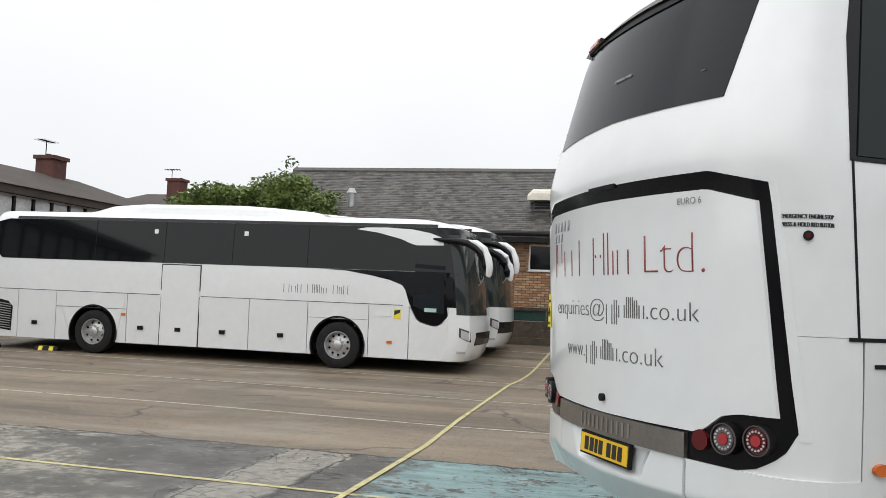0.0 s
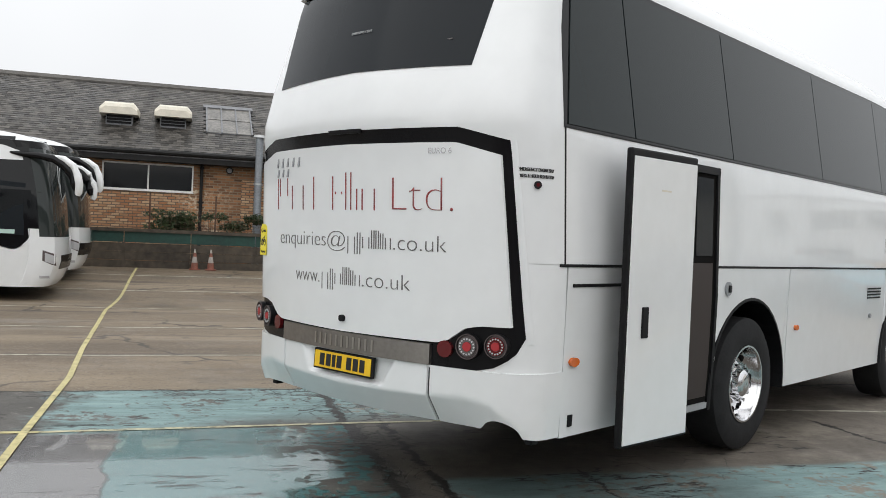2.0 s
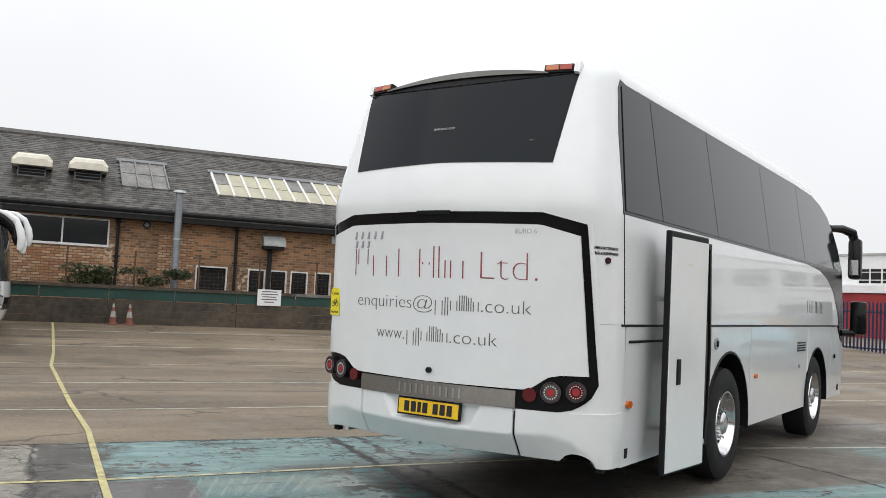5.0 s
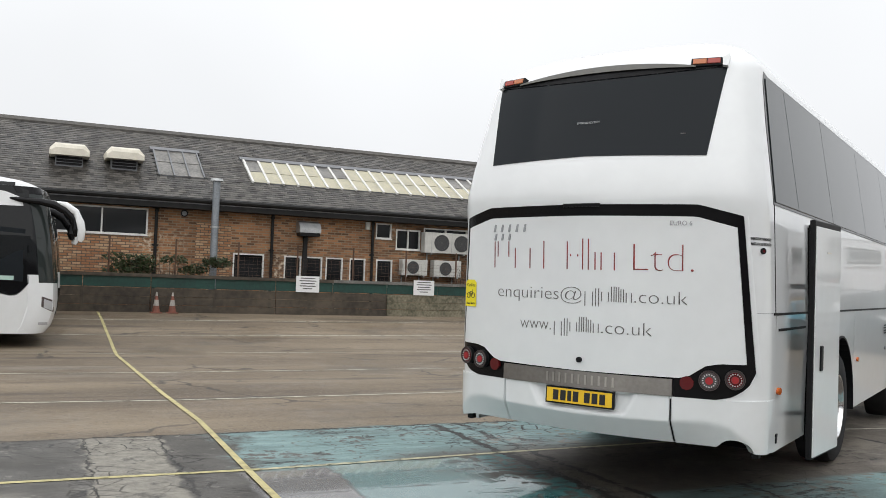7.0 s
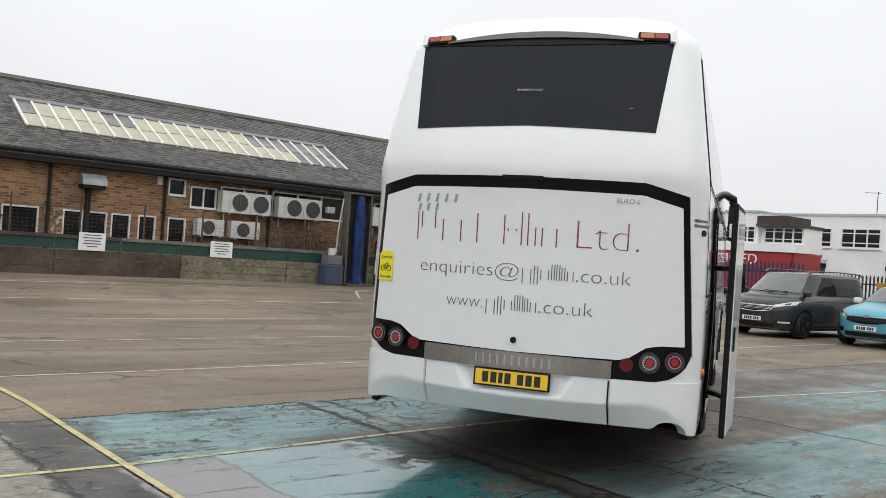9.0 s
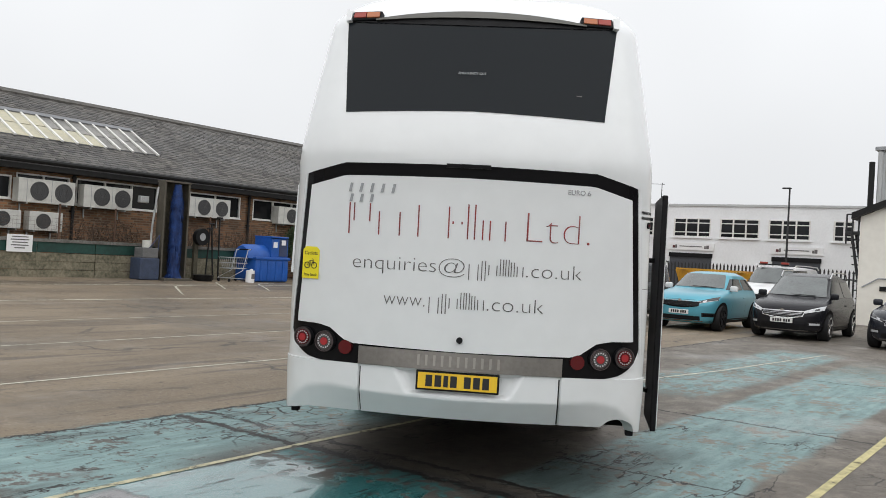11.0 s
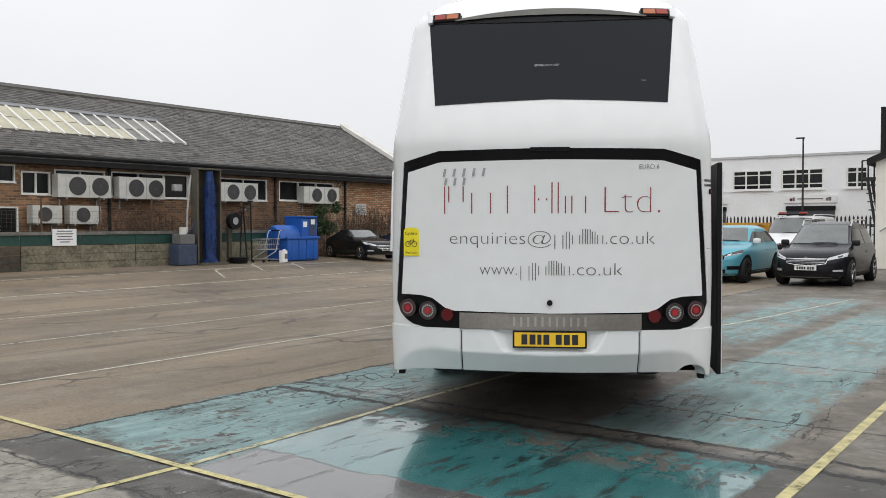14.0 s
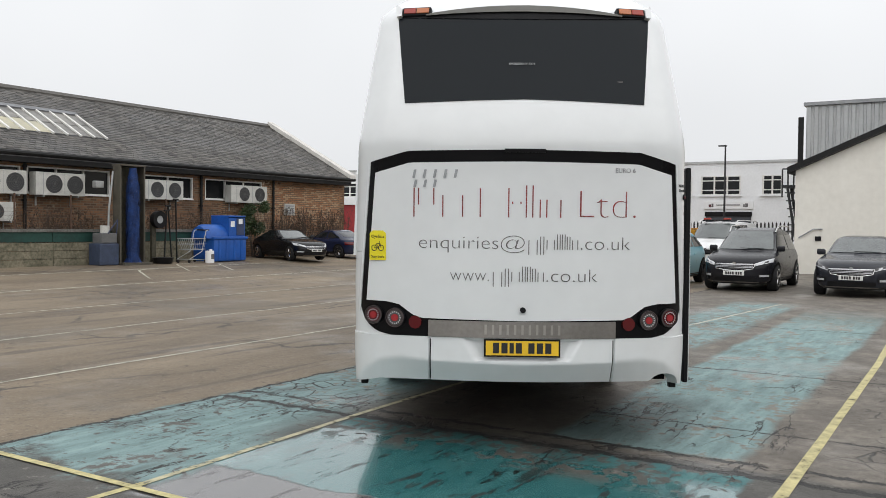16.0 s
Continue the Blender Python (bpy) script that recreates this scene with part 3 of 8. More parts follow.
def brick_material():
    m = bpy.data.materials.new("weathered stock brick")
    m.use_nodes = True
    nt = m.node_tree
    L, N = nt.links, nt.nodes
    b = N["Principled BSDF"]
    tc = N.new("ShaderNodeTexCoord")
    sp = N.new("ShaderNodeSeparateXYZ")
    L.new(tc.outputs["Object"], sp.inputs[0])
    cb = N.new("ShaderNodeCombineXYZ")
    L.new(sp.outputs["X"], cb.inputs[0])
    L.new(sp.outputs["Z"], cb.inputs[1])
    br = N.new("ShaderNodeTexBrick")
    L.new(cb.outputs[0], br.inputs["Vector"])
    for k, v in (("Scale", 1.0), ("Mortar Size", 0.012), ("Mortar Smooth", 0.2), ("Bias", -0.1), ("Brick Width", 0.225), ("Row Height", 0.075)):
        br.inputs[k].default_value = v
    br.inputs["Color1"].default_value = (0.41, 0.205, 0.100, 1)
    br.inputs["Color2"].default_value = (0.100, 0.058, 0.038, 1)
    br.inputs["Mortar"].default_value = (0.30, 0.24, 0.17, 1)
    n = N.new("ShaderNodeTexNoise")
    n.inputs["Scale"].default_value, n.inputs["Detail"].default_value = 0.8, 6
    L.new(tc.outputs["Object"], n.inputs["Vector"])
    r = N.new("ShaderNodeValToRGB")
    r.color_ramp.elements[0].position, r.color_ramp.elements[0].color = 0.33, (0.62, 0.60, 0.58, 1)
    r.color_ramp.elements[1].position, r.color_ramp.elements[1].color = 0.66, (1.15, 1.08, 1.0, 1)
    L.new(n.outputs[0], r.inputs[0])
    mx = N.new("ShaderNodeMix")
    mx.data_type, mx.blend_type = "RGBA", "MULTIPLY"
    mx.inputs[0].default_value = 1
    L.new(br.outputs["Color"], mx.inputs[6])
    L.new(r.outputs[0], mx.inputs[7])
    # pale efflorescence in ragged drifts
    n2 = N.new("ShaderNodeTexNoise")
    n2.inputs["Scale"].default_value, n2.inputs["Detail"].default_value = 0.45, 4
    L.new(tc.outputs["Object"], n2.inputs["Vector"])
    n3 = N.new("ShaderNodeTexNoise")
    n3.inputs["Scale"].default_value, n3.inputs["Detail"].default_value = 9, 3
    L.new(tc.outputs["Object"], n3.inputs["Vector"])
    ml = N.new("ShaderNodeMath")
    ml.operation = "MULTIPLY"
    s1, s2 = N.new("ShaderNodeMapRange"), N.new("ShaderNodeMapRange")
    s1.inputs[1].default_value, s1.inputs[2].default_value = 0.56, 0.64
    s2.inputs[1].default_value, s2.inputs[2].default_value = 0.5, 0.62
    L.new(n2.outputs[0], s1.inputs[0])
    L.new(n3.outputs[0], s2.inputs[0])
    L.new(s1.outputs[0], ml.inputs[0])
    L.new(s2.outputs[0], ml.inputs[1])
    mx2 = N.new("ShaderNodeMix")
    mx2.data_type = "RGBA"
    # rebuilt panels of brighter red brick with pale salts
    zone = None
    for x0, x1, z1 in ((-3.6, -0.9, 2.42), (0.55, 1.55, 2.9), (17.0, 23.8, 3.1)):
        parts_ = []
        for sock, lo, hi in (("X", x0, x1), ("Z", 0.6, z1)):
            for edge, flip in ((lo, False), (hi, True)):
                g = N.new("ShaderNodeMath")
                g.operation = "LESS_THAN" if flip else "GREATER_THAN"
                g.inputs[1].default_value = edge
                L.new(sp.outputs[sock], g.inputs[0])
                parts_.append(g.outputs[0])
        q = parts_[0]
        for v in parts_[1:]:
            mm = N.new("ShaderNodeMath")
            mm.operation = "MULTIPLY"
            L.new(q, mm.inputs[0])
            L.new(v, mm.inputs[1])
            q = mm.outputs[0]
        if zone is None:
            zone = q
        else:
            mm = N.new("ShaderNodeMath")
            mm.operation = "MAXIMUM"
            L.new(zone, mm.inputs[0])
            L.new(q, mm.inputs[1])
            zone = mm.outputs[0]
    red = N.new("ShaderNodeTexBrick")
    L.new(cb.outputs[0], red.inputs["Vector"])
    for k, v in (("Scale", 1.0), ("Mortar Size", 0.011), ("Mortar Smooth", 0.2), ("Bias", -0.2), ("Brick Width", 0.225), ("Row Height", 0.075)):
        red.inputs[k].default_value = v
    red.inputs["Color1"].default_value = (0.36, 0.165, 0.075, 1)
    red.inputs["Color2"].default_value = (0.58, 0.42, 0.26, 1)
    red.inputs["Mortar"].default_value = (0.13, 0.10, 0.075, 1)
    red.offset_frequency = 2
    mz = N.new("ShaderNodeMix")
    mz.data_type = "RGBA"
    L.new(zone, mz.inputs[0])
    L.new(mx.outputs[2], mz.inputs[6])
    L.new(red.outputs["Color"], mz.inputs[7])
    L.new(ml.outputs[0], mx2.inputs[0])
    L.new(mz.outputs[2], mx2.inputs[6])
    mx2.inputs[7].default_value = (0.60, 0.49, 0.36, 1)
    # soot and damp over the eastern bays, with a ragged edge
    ns = N.new("ShaderNodeTexNoise")
    ns.inputs["Scale"].default_value, ns.inputs["Detail"].default_value = 1.1, 6
    L.new(tc.outputs["Object"], ns.inputs["Vector"])
    ex = N.new("ShaderNodeMath")
    ex.operation = "MULTIPLY_ADD"
    ex.inputs[1].default_value = 5.0
    L.new(ns.outputs[0], ex.inputs[0])
    L.new(sp.outputs["X"], ex.inputs[2])
    so = N.new("ShaderNodeMapRange")
    so.inputs[1].default_value, so.inputs[2].default_value = 8.5, 12.5
    so.inputs[3].default_value, so.inputs[4].default_value = 0.0, 0.42
    L.new(ex.outputs[0], so.inputs[0])
    far = N.new("ShaderNodeMapRange")
    far.inputs[1].default_value, far.inputs[2].default_value = 20.8, 22.2
    far.inputs[3].default_value, far.inputs[4].default_value = 1.0, 0.15
    L.new(ex.outputs[0], far.inputs[0])
    both_s = N.new("ShaderNodeMath")
    both_s.operation = "MULTIPLY"
    L.new(so.outputs[0], both_s.inputs[0])
    L.new(far.outputs[0], both_s.inputs[1])
    ms = N.new("ShaderNodeMix")
    ms.data_type = "RGBA"
    L.new(both_s.outputs[0], ms.inputs[0])
    L.new(mx2.outputs[2], ms.inputs[6])
    ms.inputs[7].default_value = (0.045, 0.030, 0.022, 1)
    L.new(ms.outputs[2], b.inputs["Base Color"])
    b.inputs["Roughness"].default_value = 0.85
    bp = N.new("ShaderNodeBump")
    bp.inputs["Strength"].default_value, bp.inputs["Distance"].default_value = 0.6, 0.01
    bp.invert = True
    L.new(br.outputs["Fac"], bp.inputs["Height"])
    L.new(bp.outputs[0], b.inputs["Normal"])
    return m


M["brick"] = brick_material()


def slate_material():
    m = material("weathered slate", (0.088, 0.083, 0.077), 0.5, color2=(0.042, 0.039, 0.036), scale=0.7, bump=0.25, bscale=25, rvar=0.12, spec=0.3)
    nt = m.node_tree
    b = nt.nodes["Principled BSDF"]
    src = b.inputs["Base Color"].links[0].from_socket
    gi = nt.nodes.new("ShaderNodeNewGeometry")
    oi = nt.nodes.new("ShaderNodeObjectInfo")
    ad = nt.nodes.new("ShaderNodeMath")
    ad.operation = "ADD"
    nt.links.new(gi.outputs["Random Per Island"], ad.inputs[0])
    nt.links.new(oi.outputs["Random"], ad.inputs[1])
    fr = nt.nodes.new("ShaderNodeMath")
    fr.operation = "FRACT"
    nt.links.new(ad.outputs[0], fr.inputs[0])
    r = nt.nodes.new("ShaderNodeValToRGB")
    r.color_ramp.elements[0].color = (0.45, 0.44, 0.43, 1)
    r.color_ramp.elements[1].color = (1.75, 1.72, 1.66, 1)
    nt.links.new(fr.outputs[0], r.inputs[0])
    mx = nt.nodes.new("ShaderNodeMix")
    mx.data_type, mx.blend_type = "RGBA", "MULTIPLY"
    mx.inputs[0].default_value = 1
    nt.links.new(src, mx.inputs[6])
    nt.links.new(r.outputs[0], mx.inputs[7])
    nt.links.new(mx.outputs[2], b.inputs["Base Color"])
    return m


M["slate"] = slate_material()
EAVE, RIDGE, X0, X1 = (24.5, 3.60), (29.1, 6.03), -12.0, 23.9
# windows in the wall: x0, x1, z0, z1, panes across
WINDOWS = [(-3.2, -0.78, 2.46, 3.22, 2), (1.64, 2.56, 1.30, 2.08, 1), (3.17, 3.7, 1.25, 2.07, 1), (3.83, 4.36, 1.25, 2.07, 1), (4.47, 5.02, 1.25, 2.07, 1),
           (5.24, 5.76, 1.23, 2.08, 1), (6.12, 6.67, 1.23, 2.08, 1), (6.07, 6.6, 2.74, 3.23, 1), (6.76, 7.6, 2.43, 3.07, 2), (7.72, 9.3, 2.45, 3.17, 2),
           (9.5, 12.29, 2.42, 3.19, 3), (13.5, 15.66, 2.42, 3.17, 2), (16.23, 19.07, 2.45, 3.17, 3)]


def roof_point(x, s, up=0.0):
    """A place on the front roof slope: s metres up the slope from the eave."""
    dy, dz = RIDGE[0] - EAVE[0], RIDGE[1] - EAVE[1]
    n = math.hypot(dy, dz)
    return Vector((x, EAVE[0] + s * dy / n - up * dz / n, EAVE[1] + s * dz / n + up * dy / n))


SLOPE = math.hypot(RIDGE[0] - EAVE[0], RIDGE[1] - EAVE[1])


def wall_with_openings():
    """The brick front, cut for each window, 0.3 thick."""
    bm = B()
    cuts_x = sorted({X0, X1 - 0.3, *[w[0] for w in WINDOWS], *[w[1] for w in WINDOWS]})
    for a, b in zip(cuts_x, cuts_x[1:]):
        holes = sorted((w[2], w[3]) for w in WINDOWS if w[0] <= a + 1e-6 and w[1] >= b - 1e-6)
        z = 0.0
        for lo, hi in holes:
            if lo > z:
                box(bm, a, b, WY, WY + 0.3, z, lo)
            z = hi
        box(bm, a, b, WY, WY + 0.3, z, 3.62)
    bmesh.ops.remove_doubles(bm, verts=bm.verts[:], dist=0.001)
    ob = solid("wall_north", bm, "brick", "weathered red and brown brick wall of a low workshop", "wall", kind="structure")
    return ob


def wall_window(i, x0, x1, z0, z1, n):
    w = thing(f"window_{i}", "white framed window with dark panes in the brick wall", "window", pose((x0 + x1) / 2, WY + 0.06, z0), kind="structure")
    hw, h, f = (x1 - x0) / 2, z1 - z0, 0.042
    bm = B()
    box(bm, -hw, hw, -0.07, 0.05, 0, f)
    box(bm, -hw, hw, -0.07, 0.05, h - f, h)
    for k in range(n + 1):
        c = -hw + f / 2 + k * (2 * hw - f) / n
        box(bm, c - f / 2, c + f / 2, -0.068, 0.048, f, h - f)
    part("window_frame", bm, "timber_white", w)
    for k in range(n):
        a, b = -hw + f + k * (2 * hw - f) / n, -hw + (k + 1) * (2 * hw - f) / n
        part("pane", box(B(), a, b, 0.0, 0.012, f, h - f), "glass_dark", w)
    part("window_sill", box(B(), -hw - 0.02, hw + 0.02, -0.105, -0.065, -0.028, 0.0, 0.006), "timber_white", w)


wall_with_openings()
for i, wd in enumerate(WINDOWS):
    wall_window(i + 1, *wd)
# added black sheet that paints the unlit inside, hidden behind the panes
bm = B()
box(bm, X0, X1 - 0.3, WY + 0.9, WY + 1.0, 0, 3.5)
solid("wall_inner", bm, "void", "added black sheet standing in for the unlit inside behind the workshop windows", "wall", kind="structure")
bm = B()
prism(bm, [(WY, 0), (33.2, 0), (33.2, 3.62), (RIDGE[0], RIDGE[1] - 0.05), (WY, 3.7)], lambda a, b: (X1 - 0.3, a, b), lambda a, b: (X1 + 0.23, a, b))
solid("wall_east", bm, "brick", "brick gable end wall of the workshop", "wall", kind="structure")
bm = B()
prism(bm, [(WY, 0), (33.2, 0), (33.2, 3.62), (RIDGE[0], RIDGE[1] - 0.05), (WY, 3.7)], lambda a, b: (X0 - 0.3, a, b), lambda a, b: (X0, a, b))
solid("wall_west", bm, "brick", "brick gable end wall of the workshop", "wall", kind="structure")
bm = B()
dz = 0.06
prism(bm, [(EAVE[0], EAVE[1] - dz), (RIDGE[0], RIDGE[1] - dz), (33.7, EAVE[1] - dz), (33.7, EAVE[1] - 0.2), (RIDGE[0], RIDGE[1] - 0.2), (EAVE[0], EAVE[1] - 0.2)], lambda a, b: (X0 - 0.4, a, b), lambda a, b: (X1 + 0.1, a, b))
roof = solid("roof", bm, "lead", "dark slate pitched roof of the brick workshop", "roof", kind="structure")
bm = B()
for side in (0,):
    tube(bm, [(X0 - 0.4, EAVE[0] - 0.05, EAVE[1] - 0.1), (X1 + 0.24, EAVE[0] - 0.05, EAVE[1] - 0.1)], 0.07, 8)
box(bm, X0 - 0.4, X1 + 0.1, EAVE[0] + 0.02, EAVE[0] + 0.06, EAVE[1] - 0.34, EAVE[1] - 0.06)
box(bm, X0 - 0.4, X1 + 0.1, EAVE[0] + 0.06, WY + 0.1, EAVE[1] - 0.34, EAVE[1] - 0.30)
part("gutter", bm, "pipe_black", roof, "black gutter and fascia board")
bm = B()
prism(bm, [(-0.16, -0.09), (0, 0.03), (0.16, -0.09), (0.16, -0.05), (0, 0.07), (-0.16, -0.05)], lambda a, b: (X0 - 0.4, RIDGE[0] + a, RIDGE[1] + b), lambda a, b: (X1 + 0.1, RIDGE[0] + a, RIDGE[1] + b))
part("ridge_cap", bm, "slate", roof)
bm = B()
prism(bm, [(EAVE[0] - 0.1, EAVE[1] - 0.15), (RIDGE[0], RIDGE[1] - 0.02), (RIDGE[0], RIDGE[1] + 0.17), (EAVE[0] - 0.1, EAVE[1] + 0.10)], lambda a, b: (X1 - 0.12, a, b), lambda a, b: (X1 + 0.25, a, b))
part("verge_board", bm, "verge_pale", roof, "pale verge coping")

# ---- fittings on the brick building ----

M["grille_grey"] = material("wire grille", (0.09, 0.09, 0.088), 0.5)


M["fan_grey"] = material("grey fan recess", (0.045, 0.045, 0.047), 0.5, var=0.3, scale=8)


def ac_unit(x0, x1, z0, z1, fans=2, label="off white twin fan air conditioning unit on a wall bracket"):
    y0 = WY - 0.40
    w, h = x1 - x0, z1 - z0
    a = thing("air_conditioner", label, "air conditioner", pose(x0, y0, z0), group="air conditioners on the brick wall")
    part("casing", box(B(), 0, w, 0.0, 0.32, 0, h, 0.012), "ac_white", a)
    if fans == 2:
        for q in (0.145, 0.575):
            part("panel_joint", box(B(), w * q - 0.006, w * q + 0.006, -0.004, 0.0, 0.02, h - 0.02), "grey_metal", a)
    cs = ((w * 0.36, w * 0.79) if fans == 2 else (w * 0.42,))
    for cx in cs:
        r = min(h * 0.40, w * 0.17 if fans == 2 else w * 0.3)
        f = part("fan", cyl(B(), (cx, -0.004, h * 0.5), "y", r, 0.012, 28), "fan_grey", a)
        for k in range(4):
            rr = r * (0.3 + 0.22 * k)
            part("grille_ring", ring(B(), (cx, -0.016, h * 0.5), "y", rr - 0.004, rr + 0.004, 0.008, 28), "grille_grey", f)
        part("hub", cyl(B(), (cx, -0.016, h * 0.5), "y", r * 0.14, 0.014, 16), "grille_grey", f)
        for k in range(3):
            t = k * math.pi / 3
            part("grille_spoke", tube(B(), [(cx - r * math.cos(t), -0.018, h * 0.5 - r * math.sin(t)), (cx + r * math.cos(t), -0.018, h * 0.5 + r * math.sin(t))], 0.004, 5), "grille_grey", f)
    for bx in (w * 0.15, w * 0.85):
        bm = box(B(), bx - 0.02, bx + 0.02, -0.02, 0.40, -0.05, 0.0)
        box(bm, bx - 0.018, bx + 0.018, 0.36, 0.40, -0.30, -0.05)
        part("bracket", bm, "galv", a)


for x0, x1, z0, z1, n in ((7.6, 9.25, 2.36, 3.02, 2), (9.52, 11.12, 2.36, 3.02, 2), (13.2, 14.9, 2.36, 3.0, 2), (17.1, 18.95, 2.36, 2.99, 2), (6.86, 7.72, 1.62, 2.12, 1), (7.95, 8.92, 1.60, 2.13, 1)):
    ac_unit(x0, x1, z0, z1, n, "off white air conditioning unit on a wall bracket" if n == 1 else "off white twin fan air conditioning unit on a wall bracket")


def downpipe(x, z0, z1, r=0.045):
    d = thing("downpipe", "black cast iron downpipe on the brick wall", "pipe", pose(x, WY - 0.07, z0))
    part("pipe", cyl(B(), (0, 0, (z1 - z0) / 2), "z", r, z1 - z0, 12), "pipe_black", d, smooth=True)
    for q in (0.25, 0.6, 0.92):
        part("collar", cyl(B(), (0, 0, (z1 - z0) * q), "z", r * 1.35, 0.06, 12), "pipe_black", d)
    part("wall_clip", box(B(), -0.08, 0.08, 0.03, 0.068, (z1 - z0) * 0.6 - 0.02, (z1 - z0) * 0.6 + 0.02), "pipe_black", d)


for x in (-0.56, 2.76, 5.95, 9.4, 12.95, 16.0, 19.65, -8.0):
    downpipe(x, gz(WY), 3.42)
M["flue_grey"] = material("weathered blue grey flue", (0.24, 0.26, 0.28), 0.45, metal=0.5, var=0.25, scale=3)
flue = thing("flue_pipe", "tall galvanised flue pipe rising past the eave", "pipe", pose(0.97, 24.4, gz(24.4)))
part("pipe", cyl(B(), (0, 0, 1.85), "z", 0.105, 3.70, 20), "flue_grey", flue, smooth=True)
part("cowl", cyl(B(), (0, 0, 3.74), "z", 0.19, 0.07, 20, 0.16), "galv", flue)
part("joint_band", cyl(B(), (0, 0, 2.4), "z", 0.128, 0.05, 20), "galv", flue)
part("wall_bracket", box(B(), -0.02, 0.02, 0.1, 0.60, 2.2, 2.24), "galv", flue)

hood = thing("extract_hood", "galvanised extractor hood with a black duct on the brick wall", "extractor", pose(3.8, WY, 2.78))
bm = prism(B(), [(0, 0.0), (-0.42, 0.0), (-0.42, 0.14), (-0.3, 0.30), (0, 0.36)], lambda a, b: (-0.3, a, b), lambda a, b: (0.36, a, b))
part("hood", bm, "galv", hood)
part("grille", box(B(), -0.27, 0.33, -0.40, -0.02, -0.10, 0.0), "black_matt", hood)
part("duct", box(B(), -0.08, 0.04, -0.12, 0.0, -1.3, -0.10), "pipe_black", hood)
alarm = thing("alarm_box", "small white alarm box under the eave", "alarm box", pose(5.78, WY, 3.0))
part("case", box(B(), -0.08, 0.08, -0.07, 0, 0, 0.24, 0.01), "ac_white", alarm)
wl = thing("wall_lamp", "small round metal wall lamp", "lamp", pose(0.2, WY, 3.15))
part("rim", ring(B(), (0, -0.03, 0), "y", 0.07, 0.10, 0.05), "pipe_black", wl)
part("bowl", cyl(B(), (0, -0.02, 0), "y", 0.07, 0.03), "grey_metal", wl)
flood = thing("floodlight", "grey floodlight on an arm", "lamp", pose(10.62, 23.35, 2.68))
part("head", box(B(), -0.14, 0.14, -0.1, 0.06, -0.1, 0.1, 0.02), "galv", flood)
part("arm", tube(B(), [(0.0, 0.05, 0.0), (0.2, 0.35, 0.05), (0.42, 0.42, 0.05)], 0.02, 6), "galv", flood)
small = thing("wall_vent", "small white louvred vent box on the brick wall", "vent", pose(20.6, WY, 2.2))
part("frame", box(B(), -0.3, 0.3, -0.06, 0, -0.25, 0.2, 0.01), "ac_white", small)
for k in range(4):
    part("slat", box(B(), -0.24, 0.24, -0.075, -0.06, -0.18 + k * 0.09, -0.13 + k * 0.09), "grey_metal", small)

# ---- on the roof ----


def roof_frame(x, s):
    p = roof_point(x, s)
    return Matrix.Translation(p) @ Matrix.Rotation(math.atan2(RIDGE[1] - EAVE[1], RIDGE[0] - EAVE[0]), 4, "X")


def roof_vent(x, s):
    v = thing("roof_vent", "cream roof ventilator with a dark louvred base", "roof vent", Matrix.Translation(roof_point(x, s)), group="roof ventilators")
    part("base", box(B(), -0.36, 0.36, -0.1, 0.75, -0.25, 0.27), "lead", v)
    for k in range(3):
        part("louvre", box(B(), -0.33, 0.33, -0.13, -0.095, -0.02 + k * 0.085, 0.04 + k * 0.085), "black_matt", v)
    hoodp = [(-0.52, 0.22), (-0.52, 0.42), (-0.38, 0.58), (0.38, 0.58), (0.52, 0.42), (0.52, 0.22)]
    rows = [[(a * k, y, 0.22 + (b - 0.22) * h) for a, b in hoodp] for y, k, h in ((-0.42, 0.93, 0.55), (-0.36, 1.0, 0.8), (-0.15, 1.0, 1.0), (0.8, 1.0, 1.0), (0.95, 0.95, 0.8))]
    part("hood", loft(B(), rows), "cream", v)


roof_vent(-2.87, 1.68)
roof_vent(-1.40, 1.75)
bm = B()
wv = thing("cowl_vent", "small metal cowl vent on the slate roof", "roof vent", Matrix.Translation(roof_point(-9.1, 1.75)))
part("stem", cyl(bm, (0, 0, 0.15), "z", 0.11, 0.5, 16), "galv", wv)
part("cap", cyl(B(), (0, 0, 0.46), "z", 0.17, 0.16, 16, 0.08), "galv", wv)


def skylight(x0, x1, s0, s1, bars, label, pale):
    sk = thing("skylight", label, "skylight", roof_frame(x0, s0))
    w, h = x1 - x0, s1 - s0
    part("curb", box(B(), 0, w, 0, h, -0.1, 0.0), "lead", sk)
    rng = random.Random(7)
    n = bars
    for k in range(n):
        a, b = w * k / n, w * (k + 1) / n
        mid = h * (0.52 if not pale else 0.45 + 0.1 * rng.random())
        for lo, hi, up in ((0, mid, 0), (mid - 0.02, h, 0.01)):
            light = pale and k / n < 0.8 and rng.random() < (0.92 if lo == 0 else 0.62)
            part("pane", box(B(), a + 0.02, b - 0.02, lo + 0.02, hi - 0.02, 0.004 + up, 0.014 + up), "fibre" if light else "glass_grey", sk)
    for k in range(n + 1):
        part("glazing_bar", box(B(), w * k / n - (0.035 if pale else 0.022), w * k / n + (0.035 if pale else 0.022), -0.06, h, 0.0, 0.06), "timber_white" if pale else "lead", sk)
    part("top_flashing", box(B(), -0.1, w + 0.1, h - 0.05, h + 0.18, -0.06, 0.06), "lead", sk)


